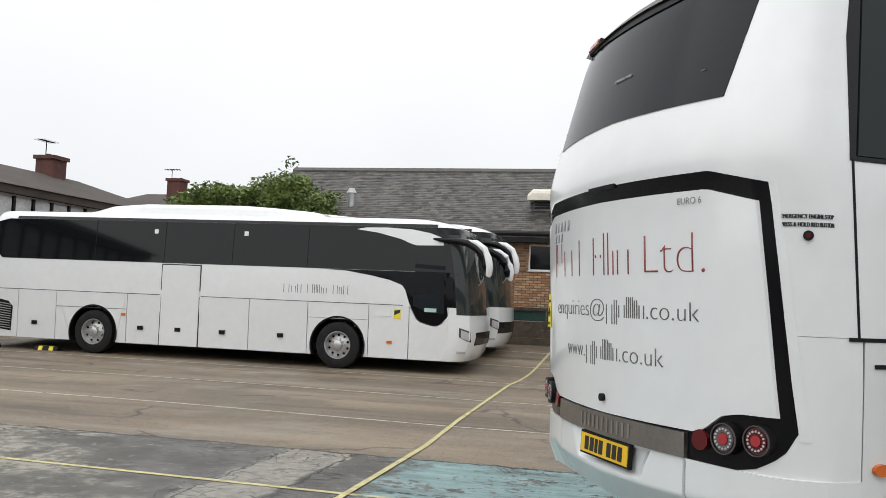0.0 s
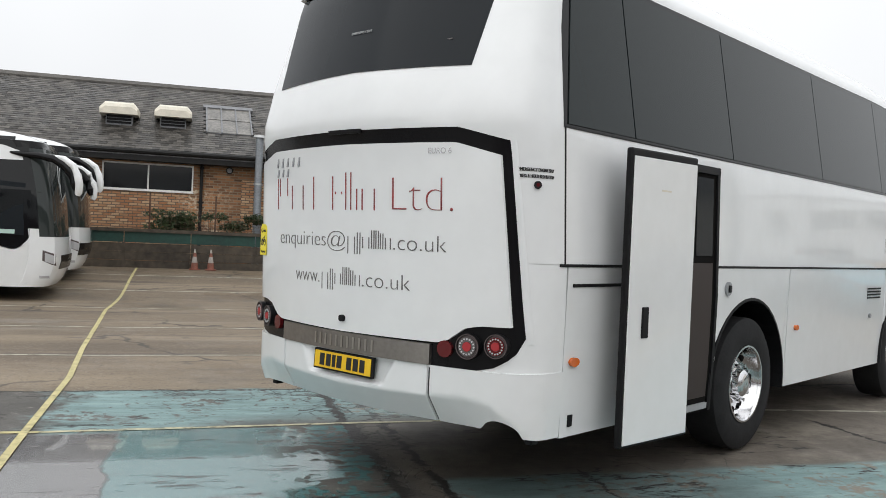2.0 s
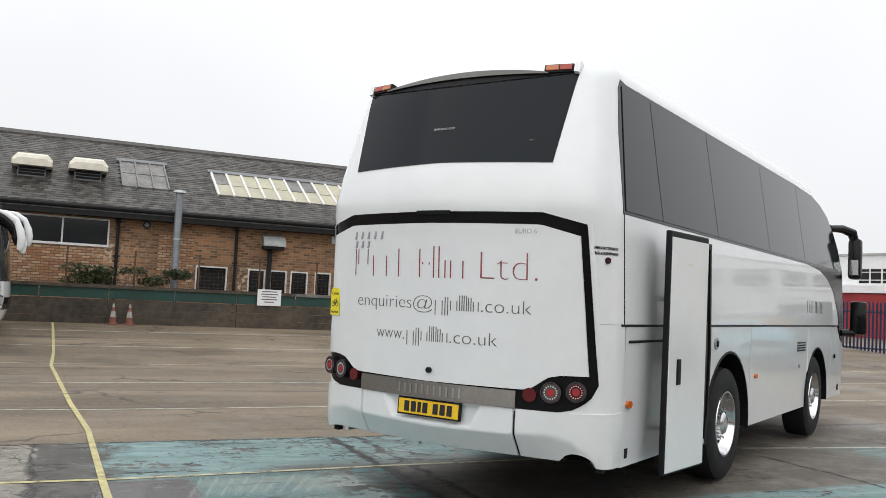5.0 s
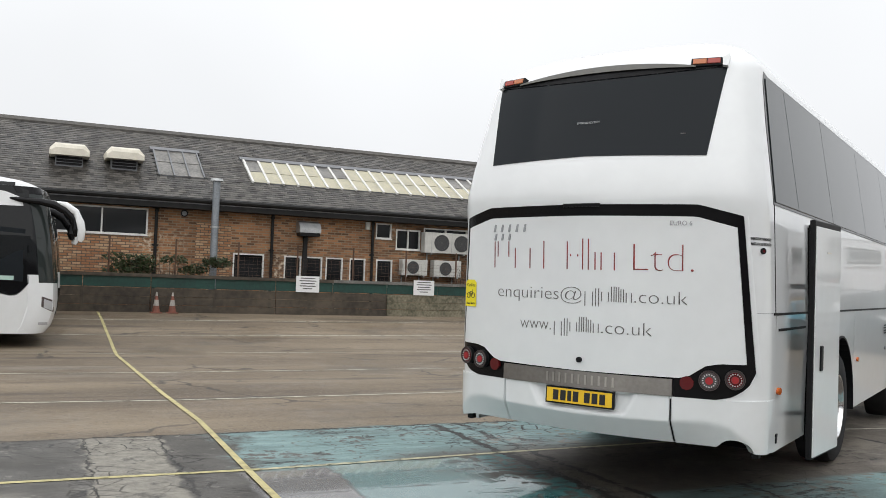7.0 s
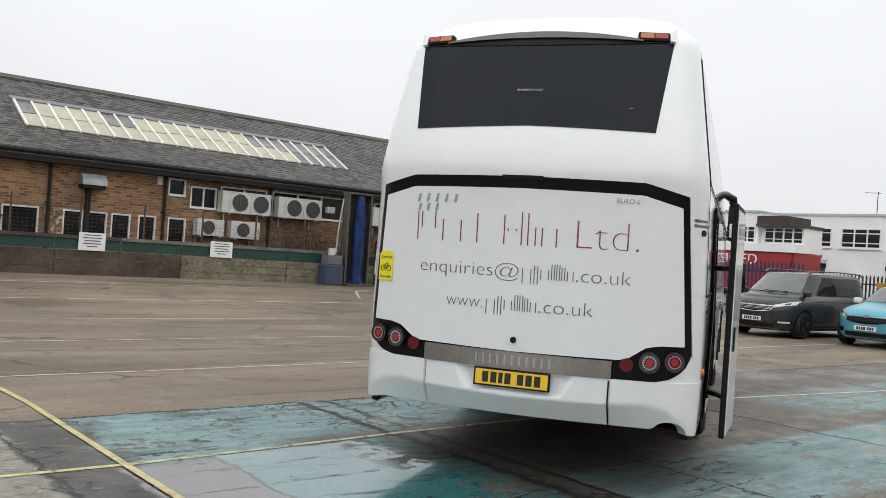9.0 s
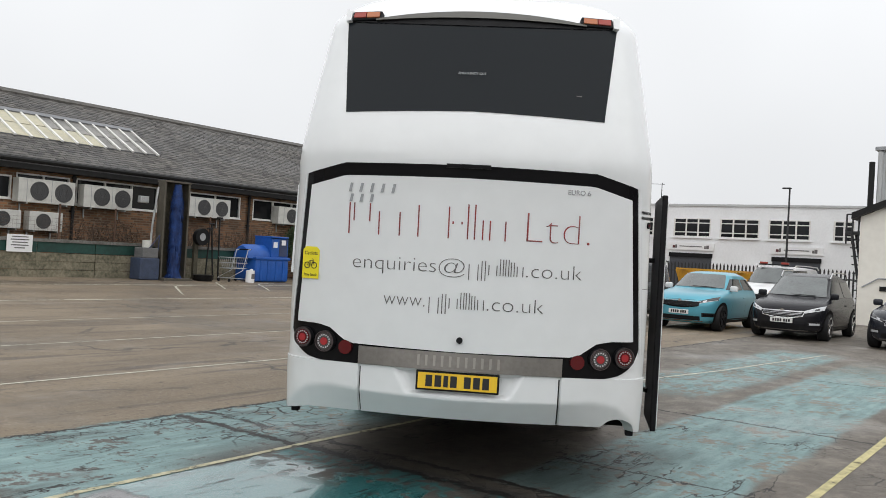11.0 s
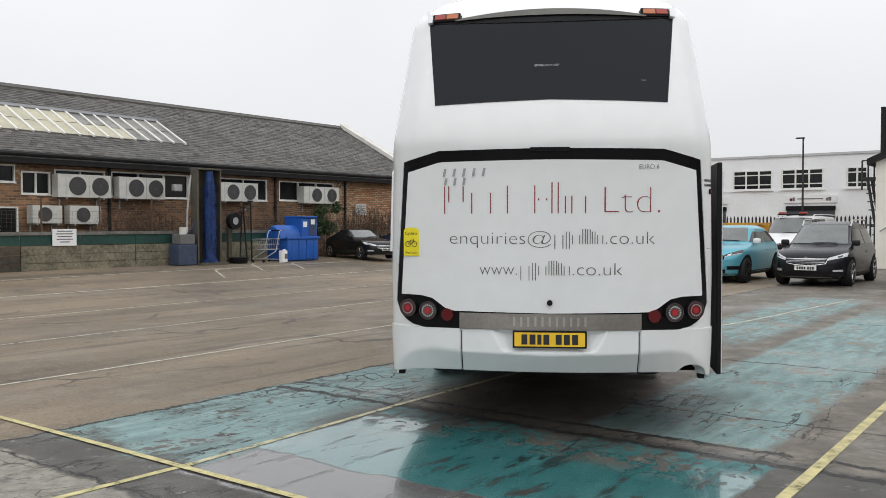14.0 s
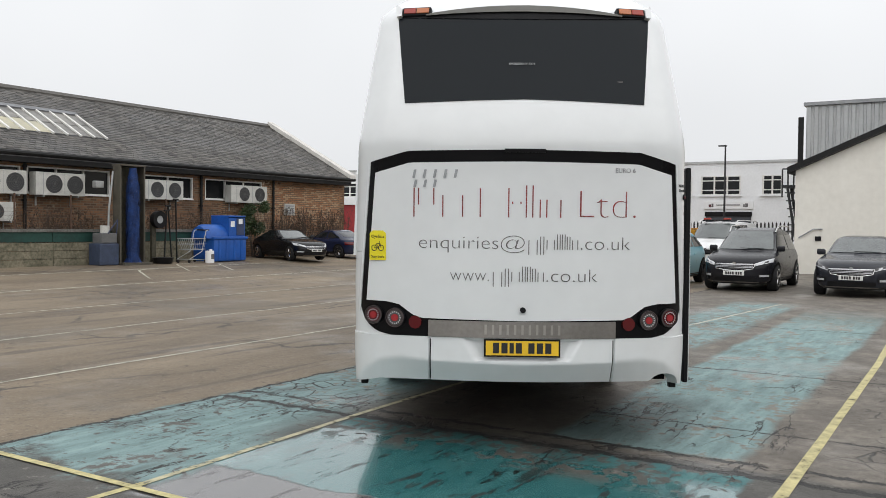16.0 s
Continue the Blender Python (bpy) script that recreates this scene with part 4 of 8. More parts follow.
M["fibre"] = material("yellowed translucent sheet", (0.52, 0.48, 0.34), 0.5, color2=(0.36, 0.34, 0.26), scale=1.4)
M["glass_grey"] = material("dirty roof glass", (0.24, 0.225, 0.20), 0.3, color2=(0.05, 0.047, 0.042), scale=1.5)
skylight(2.3, 12.75, 1.45, 3.25, 22, "long patent glazed skylight with white bars and yellowed sheets", True)
skylight(-0.45, 0.85, 1.45, 3.45, 3, "small old glazed skylight with grey bars", False)

# ---- boundary wall, rail and mesh fence ----
FY = 23.5
M["board"] = material("stained concrete board", (0.098, 0.078, 0.056), 0.8, color2=(0.026, 0.021, 0.016), scale=0.8, bump=0.3)
M["board_moss"] = material("mossy concrete board", (0.26, 0.23, 0.165), 0.8, color2=(0.06, 0.06, 0.035), scale=1.6, bump=0.3)
M["green_panel"] = material("green sheeting", (0.012, 0.065, 0.05), 0.6, color2=(0.007, 0.032, 0.026), scale=1.2)
M["galv_dull"] = material("dull stained rail", (0.20, 0.195, 0.18), 0.7, color2=(0.07, 0.065, 0.055), scale=2.5)
M["rust"] = material("rusty steel post", (0.10, 0.055, 0.035), 0.8, var=0.4, scale=6)
zb = gz(FY) - 0.03
fence = thing("boundary_fence", "low concrete board fence with green sheeting and a top rail", "fence", pose(0, FY, 0))
for k in range(18):
    a = -15.9 + k * 1.68
    b = a + 1.66
    if b > 14.4:
        break
    for j in range(3):
        part("board", box(B(), a, b, -0.03 + 0.004 * (j % 2), 0.03, zb + j * 0.225, zb + j * 0.225 + 0.215, 0.006), "board_moss" if a > 5.0 else "board", fence)
    if k % 2 == 0:
        part("post", box(B(), a - 0.05, a + 0.03, -0.036, 0.05, zb, zb + 0.685, 0.008), "board_moss" if a > 5.0 else "board", fence)
    part("green_panel", box(B(), a, b, -0.005, 0.02, zb + 0.685, 1.31), "green_panel", fence)
    part("rail", box(B(), a - 0.01, b + 0.01, -0.05, 0.05, 1.31, 1.40), "board" if a < 3 else "galv_dull", fence)
    if a > -4:
        part("mesh_post", tube(B(), [(a + 0.6, 0.06, 1.2), (a + 0.6, 0.06, 2.35)], 0.025, 6), "rust", fence)
bm = B()
rng = random.Random(3)
for k in range(150):
    x = -3 + k * 0.12
    tube(bm, [(x, 0.09, 1.38), (x + rng.uniform(-0.01, 0.01), 0.09, 1.95)], 0.0024, 3)
for k in range(6):
    tube(bm, [(-3, 0.09, 1.45 + k * 0.1), (15, 0.09, 1.45 + k * 0.1)], 0.0024, 3)
tagged(part("mesh_wire", bm, "rust", fence), kind="stuff")


def notice(x, z0, z1, w):
    n = thing("notice_board", "white notice board with small printed lines on the fence rail", "sign", pose(x, FY - 0.075, z0))
    h = z1 - z0
    part("board", box(B(), -w / 2, w / 2, -0.01, 0.01, 0, h, 0.004), "sticker_white", n)
    for k in range(5):
        ww = w * (0.32, 0.36, 0.3, 0.34, 0.2)[k]
        part("print_line", box(B(), -ww, ww, -0.013, -0.0105, h * (0.84 - 0.16 * k), h * (0.90 - 0.16 * k)), "ink_grey", n)


notice(3.47, 1.02, 1.48, 0.68)
notice(7.1, 1.02, 1.47, 0.68)


def cone(x, y):
    c = thing("traffic_cone", "orange and white traffic cone by the boundary fence", "cone", pose(x, y, gz(y)) @ Matrix.Diagonal((0.74, 0.74, 0.78, 1)), group="traffic cones")
    part("base", box(B(), -0.19, 0.19, -0.19, 0.19, 0, 0.04, 0.008), "orange", c)
    segs = [(0.04, 0.135, 0.25, 0.10, "orange"), (0.25, 0.10, 0.45, 0.068, "dirty_sleeve"), (0.45, 0.068, 0.58, 0.046, "orange"), (0.58, 0.046, 0.70, 0.028, "dirty_sleeve")]
    for z0, r0, z1, r1, mt in segs:
        part("sleeve" if mt != "orange" else "body", cyl(B(), (0, 0, (z0 + z1) / 2), "z", r0, z1 - z0, 20, r1), mt, c, smooth=True)


M["orange"] = material("worn orange plastic", (0.20, 0.07, 0.045), 0.6, var=0.35, scale=5)
M["dirty_sleeve"] = material("dirty white sleeve", (0.36, 0.34, 0.31), 0.6, var=0.3, scale=6)
cone(-0.68, 23.1)
cone(-0.27, 23.12)


def leaves(bm, c, spread, n, size, rng):
    """A loose clump of small leaf blades."""
    for _ in range(n):
        while True:
            u = Vector((rng.uniform(-1, 1), rng.uniform(-1, 1), rng.uniform(-1, 1)))
            if u.length < 1 and u.length > 0.25:
                break
        p = Vector(c) + Vector((u.x * spread[0], u.y * spread[1], u.z * spread[2]))
        a = Vector((rng.uniform(-1, 1), rng.uniform(-1, 1), rng.uniform(-0.6, 0.8))).normalized()
        b = a.cross(Vector((rng.uniform(-1, 1), rng.uniform(-1, 1), rng.uniform(-1, 1)))).normalized()
        s = size * rng.uniform(0.6, 1.3)
        v = [bm.verts.new(p + a * s * q + b * s * r) for q, r in ((-1, 0), (0, -0.45), (1, 0), (0, 0.45))]
        bm.faces.new(v)


def leaf_material(name, c, c2):
    m = material(name, c, 0.55, color2=c2, scale=1.3)
    b = m.node_tree.nodes["Principled BSDF"]
    b.inputs["Subsurface Weight"].default_value = 0.0
    return m


M["ivy"] = leaf_material("dark shrub leaf", (0.055, 0.085, 0.03), (0.02, 0.035, 0.014))
M["leaf"] = leaf_material("tree leaf", (0.10, 0.16, 0.035), (0.035, 0.065, 0.018))
M["bark"] = material("bark", (0.09, 0.075, 0.06), 0.9, var=0.3, scale=5, bump=0.3)


def shrub(x, y, z, w, h, n, seed, label):
    s = thing("shrub", label, "shrub", pose(x, y, gz(y)))
    rng = random.Random(seed)
    bm = B()
    for k in range(9):
        a = rng.uniform(-w * 0.5, w * 0.5)
        tube(bm, [(a * 0.3, 0, 0), (a * 0.7, rng.uniform(-0.05, 0.1), z * 0.6), (a, rng.uniform(-0.1, 0.1), z + rng.uniform(0, h))], [0.015, 0.01, 0.004], 5)
    part("stem_tangle", bm, "bark", s)
    bm = B()
    for k in range(14):
        leaves(bm, (rng.uniform(-w, w), rng.uniform(-0.15, 0.15), z + rng.uniform(-h, h) * 0.8), (w * 0.28, 0.16, h * 0.4), n // 14, 0.055, rng)
    tagged(part("leaves", bm, "ivy", s), kind="stuff")


shrub(-0.2, 23.8, 1.28, 1.45, 0.34, 2600, 2, "straggling dark green shrub growing over the fence")
shrub(18.0, 24.35, 1.35, 0.72, 0.62, 2600, 5, "dark green ivy bush against the brick wall")
M["dry_stem"] = material("dry brown stem", (0.085, 0.058, 0.042), 0.9, color2=(0.04, 0.028, 0.022), scale=3)
M["dry_leaf"] = material("withered brown leaf", (0.10, 0.060, 0.038), 0.9, color2=(0.045, 0.036, 0.022), scale=4)


def bramble(x0, x1, z1, n, seed):
    """A tangle of bare arching stems with a few withered leaves."""
    t = thing("bramble", "tangle of bare brown brambles against the brick wall", "bramble", pose((x0 + x1) / 2, 24.35, gz(24.35)), group="brambles along the wall")
    rng = random.Random(seed)
    w, h = (x1 - x0) / 2, z1 - gz(24.35)
    bm = B()
    for k in range(n):
        x, y, top = rng.uniform(-w, w), rng.uniform(-0.3, 0.4), h * rng.uniform(0.5, 1.05)
        dx = rng.uniform(-0.8, 0.8)
        tube(bm, [(x, y, 0), (x + dx * 0.2, y + rng.uniform(-0.1, 0.1), top * 0.6), (x + dx * 0.6, y + rng.uniform(-0.1, 0.1), top), (x + dx, y, top * rng.uniform(0.55, 0.95))], [0.009, 0.008, 0.006, 0.003], 3)
    tagged(part("stem_tangle", bm, "dry_stem", t), kind="stuff")
    bm = B()
    for k in range(n // 3):
        leaves(bm, (rng.uniform(-w, w), rng.uniform(-0.25, 0.35), h * rng.uniform(0.2, 0.95)), (0.28, 0.15, 0.22), 16, 0.035, rng)
    tagged(part("leaves", bm, "dry_leaf", t), kind="stuff")


bramble(8.9, 11.2, 1.95, 150, 31)
bramble(12.6, 16.9, 2.0, 190, 32)
bramble(18.9, 23.4, 2.2, 300, 33)

# ---- wash brush, tank and clutter by the wall ----
M["blue_plastic"] = material("blue moulded plastic", (0.012, 0.10, 0.42), 0.42, color2=(0.01, 0.07, 0.30), scale=1.5)
M["blue_bristle"] = material("blue nylon bristle", (0.012, 0.055, 0.23), 0.7, color2=(0.003, 0.014, 0.065), scale=6)
M["frame_brown"] = material("weathered steel frame", (0.075, 0.066, 0.05), 0.6, var=0.3, scale=4)
M["board_buff"] = material("weathered board", (0.085, 0.075, 0.048), 0.8, color2=(0.03, 0.028, 0.02), scale=1.6)
wash = thing("wash_brush", "tall steel vehicle wash frame with a blue nylon brush roller", "wash machine", pose(11.46, 23.0, gz(23.0)))
zt = 2.86
for x in (-0.42, 0.42):
    part("upright", box(B(), x - 0.03, x + 0.03, -0.12, 0.2, 0, zt, 0.006), "frame_brown", wash)
part("head", box(B(), -0.45, 0.45, -0.16, 0.25, zt, zt + 0.05, 0.006), "frame_brown", wash)
part("back_board", box(B(), -0.37, 0.37, 0.2, 0.24, 0.05, zt), "board_buff", wash)
part("base", box(B(), -0.5, 0.5, -0.4, 0.3, -0.02, 0.06, 0.006), "frame_brown", wash)
rng = random.Random(11)
bm = cyl(B(), (0, -0.12, zt / 2), "z", 0.10, zt - 0.1, 16)
for k in range(2600):
    a, z = rng.uniform(0, 2 * math.pi), rng.uniform(0.2, zt - 0.04)
    r0, r1, drop = 0.07, rng.uniform(0.15, 0.215) * min(1.0, 0.5 + (zt - z) * 1.2), rng.uniform(0.10, 0.28)
    d, q = Vector((math.cos(a), math.sin(a), 0)), Vector((-math.sin(a), math.cos(a), 0)) * rng.uniform(0.006, 0.014)
    c0 = Vector((0, -0.12, z))
    p0, p1, p2 = c0 + d * r0, c0 + d * r1 * 0.9 - Vector((0, 0, drop * 0.35)), c0 + d * r1 - Vector((0, 0, min(drop, z - 0.03)))
    v = [bm.verts.new(p) for p in (p0 - q, p0 + q, p1 + q, p1 - q, p2 + q * 0.5, p2 - q * 0.5)]
    bm.faces.new((v[0], v[1], v[2], v[3]))
    bm.faces.new((v[3], v[2], v[4], v[5]))
part("brush_roller", bm, "blue_bristle", wash, "blue nylon brush roller")
bm = B()
for k in range(260):
    a = rng.uniform(0, 2 * math.pi)
    r = rng.uniform(0.18, 0.27)
    tube(bm, [(0.1 * math.cos(a), -0.12 + 0.1 * math.sin(a), 0.26), (r * 0.7 * math.cos(a), -0.12 + r * 0.7 * math.sin(a), 0.16), (r * math.cos(a), -0.12 + r * math.sin(a), 0.02)], 0.009, 3)
part("brush_skirt", bm, "blue_bristle", wash)

M["pump_blue"] = material("dusty dark blue plastic", (0.035, 0.05, 0.09), 0.55, var=0.3, scale=5)
M["pump_grey"] = material("dirty grey plastic", (0.12, 0.12, 0.12), 0.6, var=0.3, scale=5)
cab = thing("pump_cabinet", "blue and grey pump cabinet with hoses beside the wash frame", "machine", pose(10.58, 23.05, gz(23.0)))
part("tub", box(B(), -0.3, 0.34, -0.25, 0.25, 0, 0.62, 0.03), "pump_blue", cab)
part("lid", box(B(), -0.22, 0.3, -0.22, 0.2, 0.62, 0.92, 0.03), "pump_grey", cab)
part("pump", cyl(B(), (0.05, 0, 1.02), "z", 0.13, 0.22, 16), "ac_white", cab)
part("pole", tube(B(), [(0.2, 0.1, 0), (0.28, 0.12, 1.6), (0.42, 0.12, 2.7)], 0.03, 8), "galv", cab)
part("hose", tube(B(), [(0.0, -0.2, 0.9), (0.25, -0.3, 1.3), (0.33, -0.1, 0.5), (0.2, -0.28, 0.15)], 0.018, 8), "black_matt", cab)
M["navy"] = material("faded blue painted metal", (0.035, 0.05, 0.11), 0.5, var=0.3, scale=3)
cab.children[0].data.materials[0] = M["navy"]

tank = thing("water_tank", "large blue moulded plastic tank with a raised filler cabinet", "tank", pose(14.98, 23.0, gz(23.0)) @ Matrix.Diagonal((0.78, 0.85, 0.93, 1)))
part("lower_tank", box(B(), -0.85, 1.0, -0.55, 0.6, 0.0, 0.86, 0.07), "blue_plastic", tank, smooth=True)
part("lip", box(B(), -0.9, 1.05, -0.6, 0.65, 0.76, 0.86, 0.03), "blue_plastic", tank, smooth=True)
rows = [[(x, 0.05 + r * math.cos(math.pi * k / 16), 0.80 + 0.48 * h * math.sin(math.pi * k / 16)) for k in range(17)] for x, r, h in ((-1.12, 0.25, 0.5), (-1.08, 0.42, 0.85), (-0.9, 0.5, 1.0), (0.2, 0.5, 1.0), (0.3, 0.5, 0.98))]
part("upper_tank", loft(B(), rows), "blue_plastic", tank, smooth=50)
part("cabinet", prism(B(), [(-0.5, 0), (0.45, 0), (0.45, 0.72), (-0.35, 0.72), (-0.5, 0.66)], lambda a, b: (0.02, a, 0.84 + b), lambda a, b: (0.95, a, 0.84 + b)), "blue_plastic", tank)
part("cabinet_lid", box(B(), 0.0, 0.97, -0.52, 0.47, 1.54, 1.60, 0.02), "blue_plastic", tank)
part("hatch", box(B(), 0.45, 0.9, -0.515, -0.49, 0.90, 1.5, 0.01), "navy", tank)
part("label", box(B(), 0.12, 0.34, -0.51, -0.495, 1.2, 1.4), "sticker_white", tank)
part("label", box(B(), 0.56, 0.78, -0.525, -0.51, 1.3, 1.48), "sticker_white", tank)
for x in (-0.55, -0.15, 0.3, 0.7):
    part("rib", box(B(), x - 0.06, x + 0.06, -0.575, -0.54, 0.05, 0.75, 0.015), "blue_plastic", tank)

can = thing("jerrycan", "white plastic drum standing on the ground", "canister", pose(14.0, 22.4, gz(22.4)))
part("drum", cyl(B(), (0, 0, 0.19), "z", 0.14, 0.38, 20, 0.135), "sticker_white", can, smooth=True)
part("cap", cyl(B(), (0.04, 0, 0.40), "z", 0.05, 0.05, 14), "sticker_white", can)
part("label", box(B(), -0.06, 0.06, -0.142, -0.13, 0.12, 0.28), "ink_grey", can)

trol = thing("shopping_trolley", "bare wire shopping trolley beside the blue tank", "trolley", pose(13.55, 22.7, gz(22.7), 0, 0, 12))
for y in (-0.22, 0.22):
    part("side_frame", tube(B(), [(0.45, y, 0.08), (-0.45, y, 0.12), (0.2, y, 0.35), (0.42, y, 1.0), (0.55, y, 1.02)], 0.016, 6), "galv", trol)
bm = B()
for k in range(9):
    x = -0.42 + k * 0.105
    tube(bm, [(x, -0.22, 0.75), (x * 0.8 + 0.05, -0.15, 0.4), (x * 0.8 + 0.05, 0.15, 0.4), (x, 0.22, 0.75)], 0.006, 4)
for z, k in ((0.75, 1.0), (0.58, 0.9), (0.42, 0.8)):
    tube(bm, [(-0.45 * k, -0.22, z), (0.42, -0.22, z), (0.42, 0.22, z), (-0.45 * k, 0.22, z), (-0.45 * k, -0.22, z)], 0.007, 4)
tagged(part("basket", bm, "galv", trol), kind="stuff")
for x, y in ((0.42, -0.2), (0.42, 0.2), (-0.42, -0.2), (-0.42, 0.2)):
    part("castor", cyl(B(), (x, y, 0.05), "y", 0.05, 0.03, 12), "rubber", trol)
part("handle", tube(B(), [(0.55, -0.24, 1.02), (0.55, 0.24, 1.02)], 0.02, 8), "black_matt", trol)

reel = thing("hose_reel", "black hose reel on a yellowed post", "hose reel", pose(12.42, 23.1, gz(23.1)))
part("post", box(B(), -0.07, 0.07, 0.0, 0.1, 0, 1.25), "board_buff", reel)
part("drum", ring(B(), (0.1, -0.08, 1.32), "y", 0.12, 0.26, 0.16, 24), "black_matt", reel)
part("hub", cyl(B(), (0.1, -0.08, 1.32), "y", 0.12, 0.12, 16), "grey_metal", reel)
stand = thing("tool_stand", "thin dark steel posts standing by the fence", "post", pose(13.0, 23.1, gz(23.1)))
for x, h, l in ((-0.2, 1.6, 0.1), (0.1, 1.75, -0.15), (0.3, 1.95, -0.05)):
    part("pole", tube(B(), [(x, 0, 0), (x + l, 0, h)], 0.025, 6), "pipe_black", stand)
    part("head", tube(B(), [(x + l - 0.1, 0, h), (x + l + 0.1, 0, h)], 0.03, 6), "pipe_black", stand)
bk = thing("black_bucket", "low black tray on the ground", "tray", pose(12.5, 22.8, gz(22.8)))
part("tray", cyl(B(), (0, 0, 0.09), "z", 0.26, 0.18, 18, 0.32), "black_matt", bk)

# ---- the white coach that the camera walks round ----
CW = [(0.3, 1.185), (0.7, 1.205), (1.2, 1.212), (2.15, 1.187), (3.155, 1.048), (3.24, 0.975), (3.325, 0.88), (3.405, 0.73), (3.465, 0.54), (3.495, 0.35)]
CF = [(0.3, 0.0), (0.95, 0.0), (1.5, -0.02), (2.0, -0.045), (2.12, -0.068), (2.22, -0.07), (2.456, -0.02), (2.73, 0.06), (3.0, 0.14), (3.1, 0.175), (3.2, 0.27), (3.31, 0.43), (3.41, 0.7), (3.47, 1.0), (3.495, 1.3)]
CE = [(0.4, 8.95), (1.2, 9.05), (1.8, 9.0), (2.3, 8.87), (2.6, 8.62), (2.85, 8.27), (3.0, 7.97), (3.12, 7.6), (3.27, 7.1), (3.39, 6.7), (3.495, 6.25)]
CREASE = [(0, 0.63), (0.6, 0.645), (0.85, 0.665), (1.0, 0.64), (1.1, 0.57), (1.18, 0.47), (1.25, 0.38)]


def rear_y(x, z):
    w = lerp(CW, z)
    a = min(abs(x), w)
    y = lerp(CF, z) + 0.165 * (a / 1.04) ** 2
    c = 0.2
    if a > w - c:
        t = (a - (w - c)) / c
        y += 0.2 * (1 - math.sqrt(max(0.0, 1 - t * t)))
    if z < 0.67:
        y += lerp([(0, 0.12), (0.6, 0.11), (0.92, 0.075), (1.2, 0.05)], a) * max(0.0, (lerp(CREASE, a) - z) / 0.16)
    return y


def plan(z, zw=None, front=True, to=None):
    """The outline of the body at a height: from the rear middle along the right side to the front, and back."""
    w = lerp(CW, z)
    half = []
    c = 0.2
    for k in range(9):
        x = (w - c) * k / 8
        half.append((x, rear_y(x, z)))
    for k in range(1, 9):
        t = math.sin(math.pi / 2 * k / 8)
        x = w - c + c * t
        half.append((x, rear_y(x * 0.99999, z)))
    if front:
        e = lerp(CE, z)
        for y in (1.6, 3.0, 4.4, 5.2):
            half.append((w, y))
        half += [(w, e - 0.9), (w * 0.985, e - 0.55), (w * 0.93, e - 0.27), (w * 0.8, e - 0.12), (w * 0.5, e - 0.03), (0.0, e)]
    else:
        half.append((w, to))
    return half


def coach_body_levels(zs):
    rows = []
    for z in zs:
        h = plan(z)
        rows.append([(x, y, z) for x, y in h] + [(-x, y, z) for x, y in h[-2:0:-1]])
    return rows


def rear_panel(bm, x0, x1, lo, hi, off, deep=0.03, nx=36, nz=10, wid=lambda z: 1.0):
    """A curved panel on the tail, off metres proud; lo and hi give its height limits across."""
    outer, inner = [], []
    for i in range(nx + 1):
        x = x0 + (x1 - x0) * i / nx
        a, b = lo(x), hi(x)
        ro, ri = [], []
        for j in range(nz + 1):
            z = a + (b - a) * j / nz
            xx = x * wid(z)
            y = rear_y(xx, z)
            ro.append((xx, y - off, z))
            ri.append((xx, y + deep, z))
        outer.append(ro)
        inner.append(ri)
    return sheet(bm, outer, inner)


def side_x(z, off=0.0):
    return lerp(CW, z) + off


def side_panel(bm, pts, off, deep=0.03, sign=1):
    """A flat panel on the flank from (y, z) corners."""
    return prism(bm, pts, lambda y, z: (sign * (side_x(z) - deep), y, z), lambda y, z: (sign * (side_x(z) + off), y, z))


def side_band(bm, y0, y1, z0, z1, off, deep, sign=1):
    """An upright band on the flank that follows its curve."""
    zs = [z0] + [z for z in (0.7, 1.2, 1.7, 2.15) if z0 < z < z1] + [z1]
    for lo, hi in zip(zs, zs[1:]):
        side_panel(bm, [(y0, lo), (y1, lo), (y1, hi), (y0, hi)], off, deep, sign)
    return bm


def arch_cut(y0, y1, z0, z1, cy, cz, r, n=14):
    """A flank panel outline with a wheel arch taken out of its lower edge."""
    pts = [(y0, z1), (y0, z0)]
    base = max(-1.0, min(1.0, (z0 - cz) / r))
    a0 = math.asin(base)
    lo, hi = math.pi - a0, a0
    for k in range(n + 1):
        a = lo + (hi - lo) * k / n
        y, z = cy + r * math.cos(a), cz + r * math.sin(a)
        if y0 < y < y1:
            pts.append((y, max(z, z0)))
    pts += [(y1, z0), (y1, z1)]
    return pts


